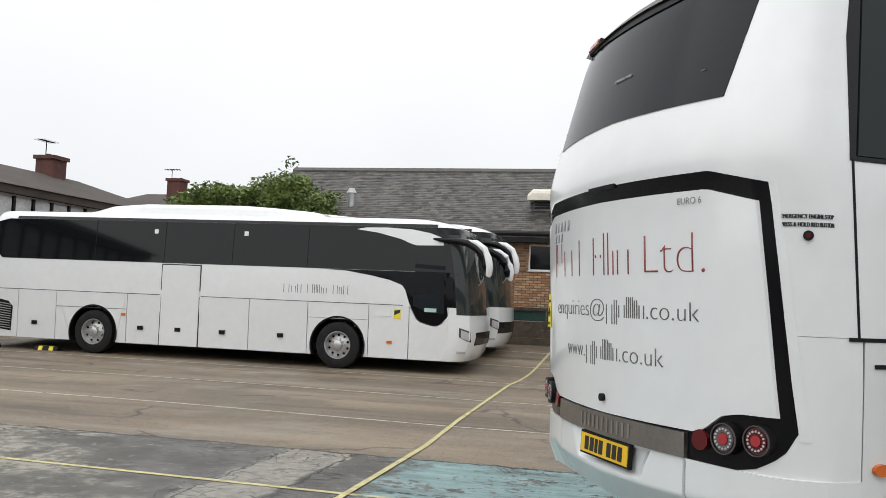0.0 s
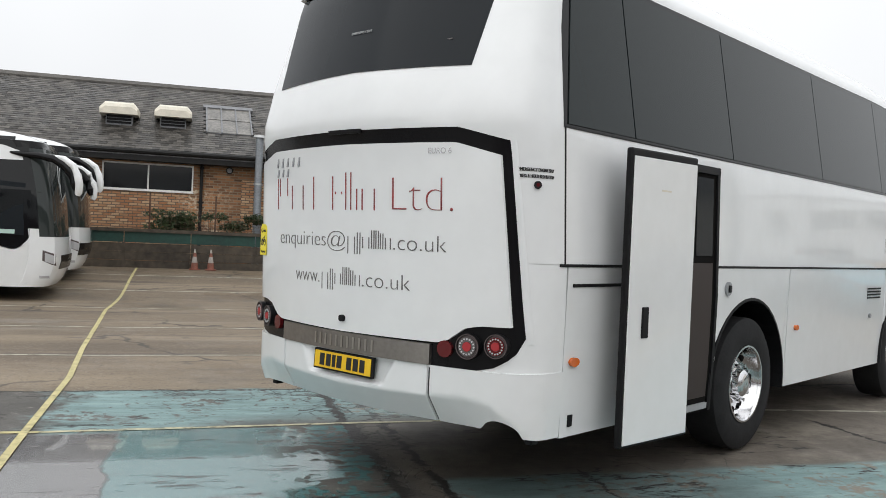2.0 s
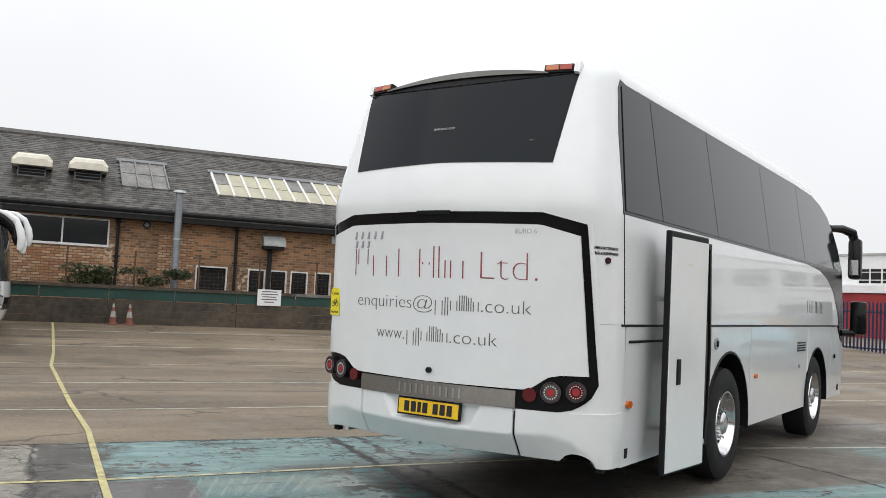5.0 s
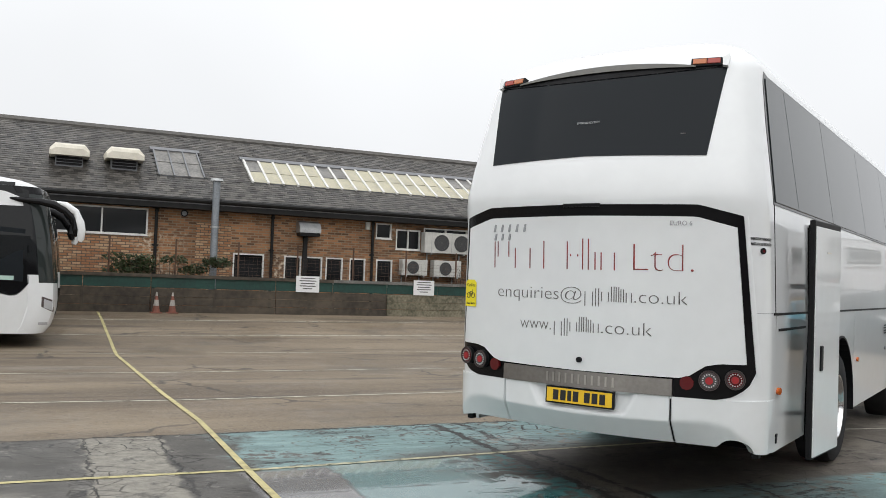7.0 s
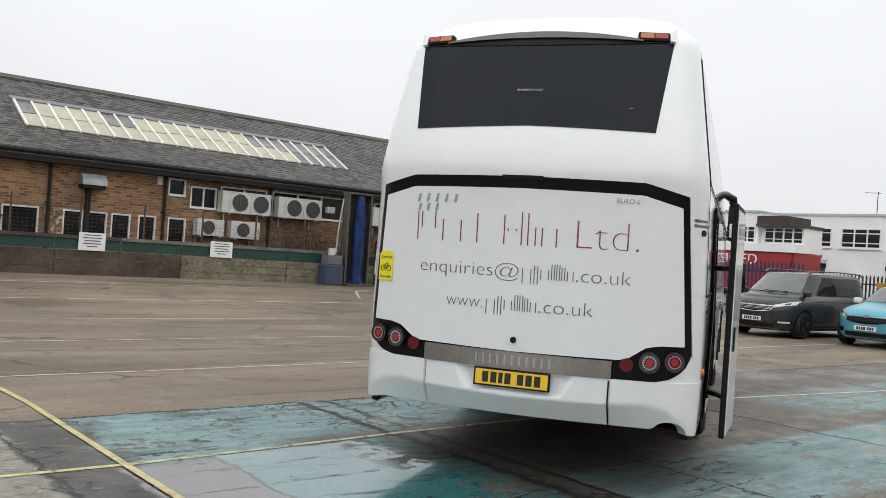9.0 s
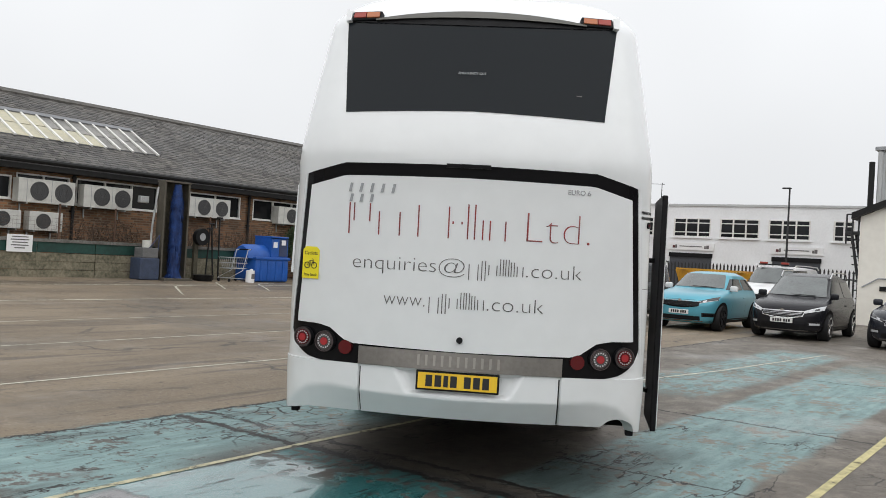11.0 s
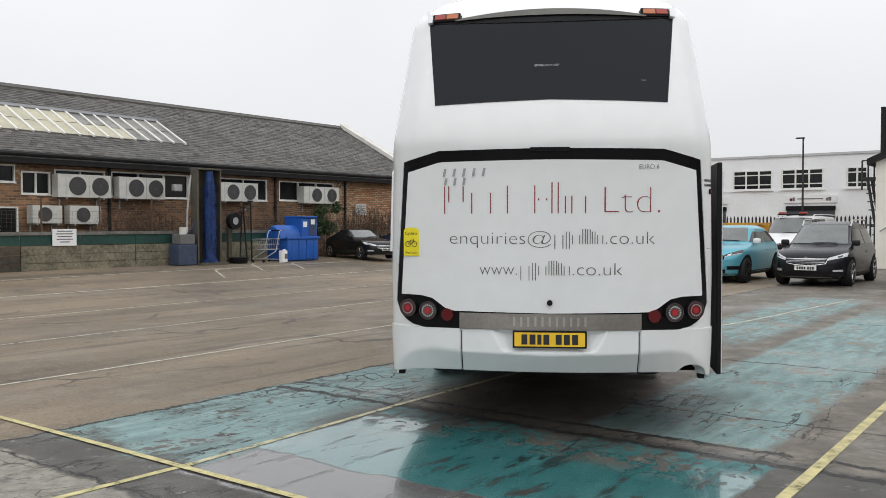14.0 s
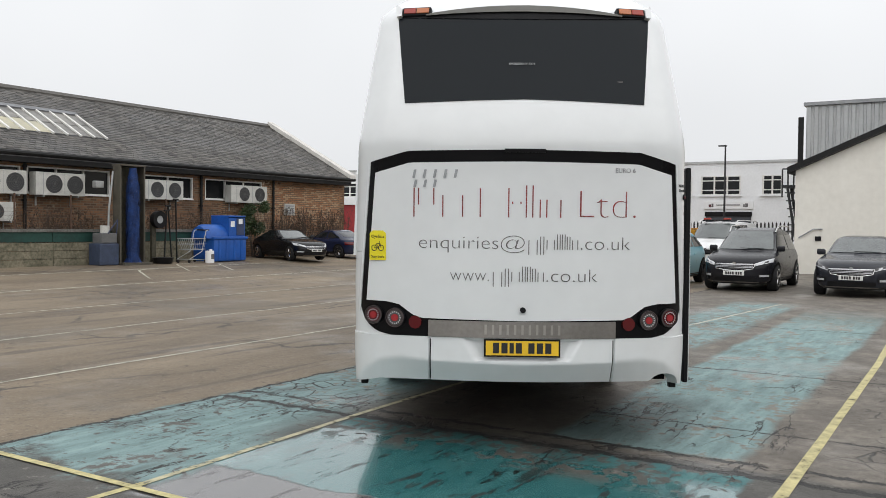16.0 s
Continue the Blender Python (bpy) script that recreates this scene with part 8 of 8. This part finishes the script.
td = thing("trade_unit", "long white rendered two storey trade building with banded windows", "building", pose(0, 0, 0))
part("wall", box(B(), 55, 63, 2, 42, 0, 6.05), "white_render", td)
part("parapet", box(B(), 54.9, 63.1, 1.9, 42.1, 6.05, 6.2), "clad", td)
for y in (10.4, 13.4, 16.75, 20.0, 23.3, 26.6, 29.9, 33.2):
    far_window(td, 55, y, 3.9, 5.2, 1.25 if y < 14 else 2.65, 2 if y < 14 else 3)
for y in (16.2, 23.3, 30.4):
    part("roller_door", box(B(), 54.95, 55.02, y - 1.5, y + 1.5, 0, 2.72), "roller", td)
    part("door_head", box(B(), 54.88, 55.0, y - 1.55, y + 1.55, 2.45, 2.75), "black_matt", td)
    s = part("fascia_sign", box(B(), 54.9, 55.0, y - 1.65, y + 1.65, 2.95, 3.45), "sticker_white", td, "white fascia sign")
    part("sign_mark", box(B(), 54.88, 54.9, y - 1.3, y - 1.12, 3.08, 3.32), "ink_grey", s)
    part("sign_mark", box(B(), 54.88, 54.9, y - 1.1, y - 0.98, 3.08, 3.26), "ink_grey", s)
    part("sign_mark", box(B(), 54.88, 54.9, y + 0.98, y + 1.1, 3.08, 3.32), "ink_grey", s)
    part("sign_mark", box(B(), 54.88, 54.9, y + 1.12, y + 1.3, 3.08, 3.26), "sign_maroon", s)
    part("sign_line", box(B(), 54.88, 54.9, y - 0.8, y + 0.8, 3.19, 3.25), "ink_grey", s)
    part("small_shutter", box(B(), 54.96, 55.02, y + 2.1, y + 3.6, 0.4, 2.3), "white_render", td)
ant = thing("roof_aerial", "thin metal aerial on the trade building roof", "aerial", pose(57, 26.5, 6.2))
part("mast", tube(B(), [(0, 0, 0), (0, 0, 1.7)], 0.03, 6), "pipe_black", ant)
part("arm", tube(B(), [(0, -0.2, 1.6), (0, 0.9, 1.65)], 0.02, 6), "pipe_black", ant)

gb = thing("gable_building", "cream painted gable building with dark verge boards", "building", pose(0, 0, 0))
slope = (5.0 - 3.75) / (7.5 - 4.65)
ye, zz = 7.45, 3.72
ya = -1.5
bm = prism(B(), [(ye, 0), (ye, zz), (ya, zz + (ye - ya) * slope), (2 * ya - ye, zz), (2 * ya - ye, 0)], lambda a, b: (28.0, a, b), lambda a, b: (40.0, a, b))
part("wall", bm, "cream_render", gb)
for sgn in (1, -1):
    e = ye + 0.25 if sgn > 0 else 2 * ya - ye - 0.25
    bm = prism(B(), [(e, zz - 0.10), (ya, zz + (ye - ya) * slope + 0.02), (ya, zz + (ye - ya) * slope + 0.24), (e, zz + 0.12)], lambda a, b: (27.75, a, b), lambda a, b: (40.1, a, b))
    part("roof", bm, "pipe_black", gb)
part("wall_plate", box(B(), 27.97, 28.0, 6.55, 6.75, 1.2, 1.36), "black_matt", gb)
part("stop_tap", tube(B(), [(27.95, 7.3, 1.3), (27.95, 6.8, 1.62), (27.95, 6.5, 1.62)], 0.025, 6), "grey_metal", gb)
st = thing("fire_escape", "black steel fire escape stair beside the gable", "stair", pose(29.2, 7.45, 0))
for k in range(10):
    part("tread", box(B(), -0.35, 0.35, -0.12 + 0.04 * k - 0.02, 0.16 + 0.04 * k - 0.02, 0.25 + k * 0.3, 0.29 + k * 0.3), "palisade", st)
part("stringer", tube(B(), [(-0.38, -0.1, 0), (-0.38, 0.42, 3.2)], 0.05, 6), "palisade", st)
part("stringer", tube(B(), [(0.38, -0.1, 0), (0.38, 0.42, 3.2)], 0.05, 6), "palisade", st)
part("landing", box(B(), -0.4, 0.5, -0.25, 0.6, 3.15, 3.25), "palisade", st)
for y in (-0.2, 0.0, 0.2, 0.4, 0.6):
    part("baluster", tube(B(), [(-0.38, y, 2.8), (-0.38, y, 3.85)], 0.03, 6), "palisade", st)
part("guard_rail", tube(B(), [(-0.38, -0.25, 3.85), (-0.38, 0.6, 3.85)], 0.03, 6), "palisade", st)

cb = thing("clad_building", "tall grey profiled metal clad building", "building", pose(0, 0, 0))
part("core", box(B(), 36.1, 50, -12, 8.4, 0, 7.1), "clad", cb)
for k in range(60):
    y = 8.4 - 0.12 - k * 0.30
    part("cladding_rib", prism(B(), [(-0.11, 0), (-0.07, -0.07), (0.07, -0.07), (0.11, 0)], lambda a, b: (36.1 + b, y + a, 3.5), lambda a, b: (36.1 + b, y + a, 7.05)), "clad", cb)
part("corner_pipe", tube(B(), [(36.0, 8.6, 0), (36.0, 8.6, 6.6)], 0.12, 8), "pipe_black", cb)
part("eave_cap", box(B(), 35.95, 50, -12, 8.5, 7.1, 7.25), "grey_metal", cb)


def lamp_post(x, y, h):
    p = thing("street_lamp", "tall black street lamp with a small flat head", "street lamp", pose(x, y, 0))
    part("column", tube(B(), [(0, 0, 0), (0, 0, 1.2), (0, 0, h)], [0.075, 0.05, 0.035], 10), "palisade", p, smooth=True)
    part("head", box(B(), -0.08, 0.08, -0.06, 0.30, h, h + 0.06, 0.015), "palisade", p)


lamp_post(34.0, 11.4, 5.25)


def palisade(x0, y0, x1, y1, h, step, mat, label):
    f = thing("palisade_fence", label, "fence", pose(0, 0, 0))
    n = int(math.hypot(x1 - x0, y1 - y0) / step)
    dx, dy = (x1 - x0) / n, (y1 - y0) / n
    for k in range(n):
        x, y = x0 + dx * k, y0 + dy * k
        part("pale", prism(B(), [(-0.035, 0), (0.035, 0), (0.035, h - 0.1), (0, h), (-0.035, h - 0.1)], lambda a, b: (x - 0.01 + a * dx / step, y + a * dy / step, b), lambda a, b: (x + 0.01 + a * dx / step, y + a * dy / step, b)), mat, f)
    for z in (0.4, h - 0.4):
        part("rail", tube(B(), [(x0 + 0.04, y0, z), (x1 + 0.04, y1, z)], 0.03, 4), mat, f)


palisade(33.0, 7.9, 33.0, 19.5, 1.92, 0.155, "palisade", "black steel palisade fence along the street")
palisade(25.5, 15.5, 25.5, 24.4, 2.15, 0.16, "palisade_blue", "blue steel palisade fence at the yard's end")

sk = thing("builders_skip", "open yellow steel builder's skip", "skip", pose(27.2, 11.9, 0) @ Matrix.Diagonal((1, 0.72, 1.15, 1)))
part("hull", loft(B(), [[(-0.8, -1.3, 0.1), (0.8, -1.3, 0.1), (0.8, 1.3, 0.1), (-0.8, 1.3, 0.1)], [(-0.95, -1.9, 1.35), (0.95, -1.9, 1.35), (0.95, 1.9, 1.35), (-0.95, 1.9, 1.35)]]), "skip_yellow", sk)
part("rim", ring(B(), (0, 0, 0), "z", 0.5, 0.6, 0.05, 4), "skip_yellow", sk, m=Matrix.Translation((0, 0, 1.38)) @ Matrix.Diagonal((2.3, 4.6, 1, 1)) @ Matrix.Rotation(radians(45), 4, "Z"))
for y in (-1.0, 0, 1.0):
    part("rib", box(B(), -1.0, -0.85, y - 0.05, y + 0.05, 0.3, 1.3), "skip_yellow", sk)

rb = thing("shop_building", "low building with a red shop front and white upper storey", "building", pose(0, 0, -0.3))
part("wall", box(B(), 40.0, 43.0, 23.4, 52.0, 0.3, 3.22), "red_front", rb)
part("upper_wall", box(B(), 41.0, 43.0, 23.4, 25.9, 3.25, 4.75), "white_render", rb)
part("tower_wall", box(B(), 40.6, 43.0, 25.9, 52.0, 3.25, 5.42), "white_render", rb)
part("parapet", box(B(), 40.5, 43.05, 25.85, 52.05, 5.42, 5.52), "clad", rb)
part("canopy", box(B(), 39.8, 41.2, 23.3, 52.0, 3.22, 3.66), "white_render", rb)
far_window(rb, 41.0, 24.6, 3.76, 4.58, 2.3, 4)
far_window(rb, 40.6, 27.0, 3.72, 4.62, 1.9, 4)
for y in (30.0, 33.2, 37, 40.5, 44):
    far_window(rb, 40.6, y, 3.76, 4.66, 2.4, 3)
part("dark_bay", box(B(), 40.5, 43, 24.1, 25.95, 4.75, 5.22), "tile_brown", rb)
part("dark_eave", box(B(), 40.4, 43, 23.3, 25.95, 4.62, 4.76), "tile_brown", rb)
part("canopy_strip", box(B(), 39.76, 39.8, 28.0, 31.0, 3.34, 3.56), "strip_blue", rb, "pale blue strip on the canopy")
sg = part("shop_sign", box(B(), 39.9, 40.0, 23.5, 34.0, 2.25, 3.15), "red_front", rb, "red fascia sign with white capital letters")
words("LIMITED", 0.78, "sticker_white", sg, pose(39.88, 26.95, 2.75, 0, 0, -90), "sign_lettering", 1.08)
part("sign_bar", box(B(), 39.87, 39.9, 28.95, 29.2, 2.5, 3.0), "sticker_white", sg)
for y in (29.9, 30.6, 31.3):
    part("sign_bar", box(B(), 39.87, 39.9, y - 0.2, y + 0.2, 2.5, 3.0), "sticker_white", sg)

# panelled building along the yard's far end, and houses behind, with chimneys and aerials
sh = thing("panel_building", "old grey panelled building with a dark hipped roof", "building", pose(0, 0, 0))
part("wall", box(B(), -26, -20, 2, 33.5, 0, 4.55), "grey_panel", sh)
for k in range(34):
    y = 33.2 - k * 0.92
    part("mullion", box(B(), -20.0, -19.9, y - 0.05, y + 0.05, 1.2, 4.3), "black_matt", sh)
    part("panel", box(B(), -20.0, -19.95, y - 0.84, y - 0.08, 1.4, 4.25, 0.01), "grey_panel", sh)
part("fascia", box(B(), -20.0, -19.7, 2, 33.7, 4.36, 4.62), "tile_brown", sh)
bm = B()
rows = [[(-19.6, 1.5, 4.62), (-19.6, 33.9, 4.62), (-26.4, 33.9, 4.62), (-26.4, 1.5, 4.62)], [(-22.95, 5.0, 5.80), (-22.95, 31.2, 5.80), (-23.05, 31.2, 5.80), (-23.05, 5.0, 5.80)]]
part("roof", loft(bm, rows, caps=True), "tile_brown", sh)


def chimney(x, y, z0, z1, w, turn=0):
    c = thing("chimney_stack", "dark red brick chimney stack with low pots and aerials", "chimney", pose(x, y, z0, 0, 0, turn))
    part("chimney_body", box(B(), -w / 2, w / 2, -0.4, 0.4, 0, z1 - z0), "chimney_brick", c)
    part("cap", box(B(), -w / 2 - 0.08, w / 2 + 0.08, -0.48, 0.48, z1 - z0, z1 - z0 + 0.15), "chimney_brick", c)
    n = max(2, int(w / 0.42))
    for k in range(n):
        part("pot", cyl(B(), (-w / 2 + w * (k + 0.5) / n, 0, z1 - z0 + 0.17), "z", 0.13, 0.1, 12, 0.11), "chimney_brick", c)
    part("aerial_mast", tube(B(), [(-w * 0.45, 0, z1 - z0), (-w * 0.45, 0, z1 - z0 + 0.75)], 0.02, 5), "pipe_black", c)
    part("aerial_boom", tube(B(), [(-w * 0.45 - 0.5, 0, z1 - z0 + 0.7), (-w * 0.45 + 0.5, 0, z1 - z0 + 0.72)], 0.02, 5), "pipe_black", c)
    for k in range(5):
        part("aerial_rod", tube(B(), [(-w * 0.45 - 0.4 + 0.2 * k, -0.25, z1 - z0 + 0.71), (-w * 0.45 - 0.4 + 0.2 * k, 0.25, z1 - z0 + 0.71)], 0.014, 4), "pipe_black", c)


chimney(-23.0, 29.6, 5.3, 6.4, 0.8, 90)
t2 = thing("terrace_house", "terraced house roof with a brick stack", "house", pose(0, 0, 0))
part("wall", box(B(), -30, -24.3, 44, 52, 0, 6.3), "chimney_brick", t2)
part("roof", prism(B(), [(43.6, 6.25), (48, 7.35), (52.4, 6.25)], lambda a, b: (-30.3, a, b), lambda a, b: (-24.0 - (b - 6.25) * 1.5, a, b)), "tile_brown", t2)
chimney(-26.6, 45.2, 6.0, 7.75, 0.85)


def tree(x, y, h, spread, clumps, n, seed, label):
    """A tapered trunk, forked limbs and a crown of small leaf clumps with gaps."""
    t = thing("tree", label, "tree", pose(x, y, 0))
    rng = random.Random(seed)
    bm = B()
    tube(bm, [(0, 0, 0), (0.1, 0, h * 0.3), (0.0, 0.1, h * 0.55)], [0.22, 0.17, 0.1], 8)
    cl = []
    for k in range(clumps):
        a = 2 * math.pi * rng.random()
        r = math.sqrt(rng.random())
        z = h * (0.52 + 0.42 * rng.random() * (1 - 0.5 * r))
        p = (math.cos(a) * r * spread, math.sin(a) * r * spread * 0.7, z)
        cl.append(p)
        if k % 2 == 0:
            tube(bm, [(0.05, 0, h * 0.4), (p[0] * 0.5, p[1] * 0.5, h * 0.4 + (z - h * 0.4) * 0.6), p], [0.07, 0.045, 0.012], 5)
    part("trunk", bm, "bark", t)
    bm = B()
    for p in cl:
        s = rng.uniform(0.3, 0.62)
        leaves(bm, p, (s * 1.25, s, s * 0.65), n, 0.085, rng)
    tagged(part("crown", bm, "leaf", t), kind="stuff")


tree(-13.3, 31.8, 7.75, 1.7, 34, 26, 22, "thin open green tree behind the slate roof")


def broad_tree():
    """A dense low crown that leans over the end of the slate roof."""
    t = thing("tree", "dense bright green tree leaning over the roof's end", "tree", pose(-13.0, 24.3, 0.3))
    rng = random.Random(21)
    top = [(-1.4, 3.95), (-0.6, 4.3), (0.2, 4.58), (1.6, 4.85), (2.6, 4.95), (3.1, 4.65), (3.7, 3.9)]
    bm = B()
    tube(bm, [(0, 0, -0.3), (0.1, 0, 1.8), (0.5, 0.2, 3.2)], [0.2, 0.16, 0.1], 8)
    cl = []
    for k in range(230):
        x = rng.uniform(-1.3, 3.5)
        z = lerp(top, x) - 0.3 - 2.0 * rng.random() ** 1.8
        y = 0.5 + rng.uniform(-1.1, 1.3)
        cl.append((x, y, z))
        if k % 6 == 0:
            tube(bm, [(0.4, 0.2, 2.8), ((x + 0.4) / 2, (y + 0.2) / 2, (z + 2.8) / 2 + 0.2), (x, y, z)], [0.06, 0.04, 0.012], 5)
    part("trunk", bm, "bark", t)
    bm = B()
    for p in cl:
        s = rng.uniform(0.28, 0.5)
        leaves(bm, p, (s * 1.25, s, s * 0.65), 170, 0.075, rng)
    tagged(part("crown", bm, "leaf_bright", t), kind="stuff")


M["leaf_bright"] = leaf_material("sunlit tree leaf", (0.17, 0.22, 0.05), (0.07, 0.11, 0.025))
broad_tree()

# plain closing walls on the street side behind the walk
cl = thing("street_terrace", "plain pale terrace closing the yard on the street side", "building", pose(0, 0, 0))
part("wall", box(B(), -40, 45, -26, -18, 0, 5.6), "white_render", cl)
part("plinth", box(B(), -40, 45, -18.0, -17.9, 0, 1.9), "chimney_brick", cl)
for k in range(16):
    x = -36 + k * 5
    part("window", box(B(), x - 0.6, x + 0.6, -18.0, -17.95, 2.9, 4.2), "glass_dark", cl)

# ---- roof slates: each a thin lapped piece ----
SKYLIGHTS = [(2.3, 12.75, 1.45, 3.25), (-0.45, 0.85, 1.4, 3.5)]


def slates():
    wd, ex = 0.21, 0.155
    rows = int(SLOPE / ex)
    dy, dz = RIDGE[0] - EAVE[0], RIDGE[1] - EAVE[1]
    ang = math.atan2(dz, dy)
    bm = box(B(), -wd / 2 + 0.004, wd / 2 - 0.004, 0, ex * 1.45, 0, 0.014)
    bmesh.ops.translate(bm, verts=bm.verts[:], vec=(0, -0.02, 0))
    one = to_mesh("slate", bm, "slate")
    verts, faces = [], []
    base = [v.co.copy() for v in one.vertices]
    polys = [tuple(p.vertices) for p in one.polygons]
    rng = random.Random(4)
    made = 0
    for r in range(rows):
        s = r * ex
        n = int((X1 + 0.1 - X0 + 0.4) / wd)
        for k in range(n):
            x = X0 - 0.3 + (k + (0.5 if r % 2 else 0)) * wd
            if any(a < x < b and c - 0.1 < s < d for a, b, c, d in SKYLIGHTS):
                continue
            p = roof_point(x, s, -0.04 + 0.016)
            mm = Matrix.Translation(p + Vector((0, 0, rng.uniform(0, 0.004)))) @ Matrix.Rotation(ang - 0.045 + rng.uniform(-0.012, 0.012), 4, "X") @ Matrix.Rotation(rng.uniform(-0.012, 0.012), 4, "Z")
            if 3.0 < x < 8.6 and 0 <= r < 7 and made < 300 or -4 < x < -0.6 and r < 12 and made < 300:
                o = new("slate", one)
                o.parent = roof
                o.matrix_basis = mm
                made += 1
            else:
                i0 = len(verts)
                verts += [tuple(mm @ v) for v in base]
                faces += [tuple(i + i0 for i in f) for f in polys]
    me = bpy.data.meshes.new("slates")
    me.from_pydata(verts, [], faces)
    me.materials.append(M["slate"])
    o = new("slates", me)
    o.parent = roof
    tagged(o, "lapped dark slates", kind="stuff")


slates()
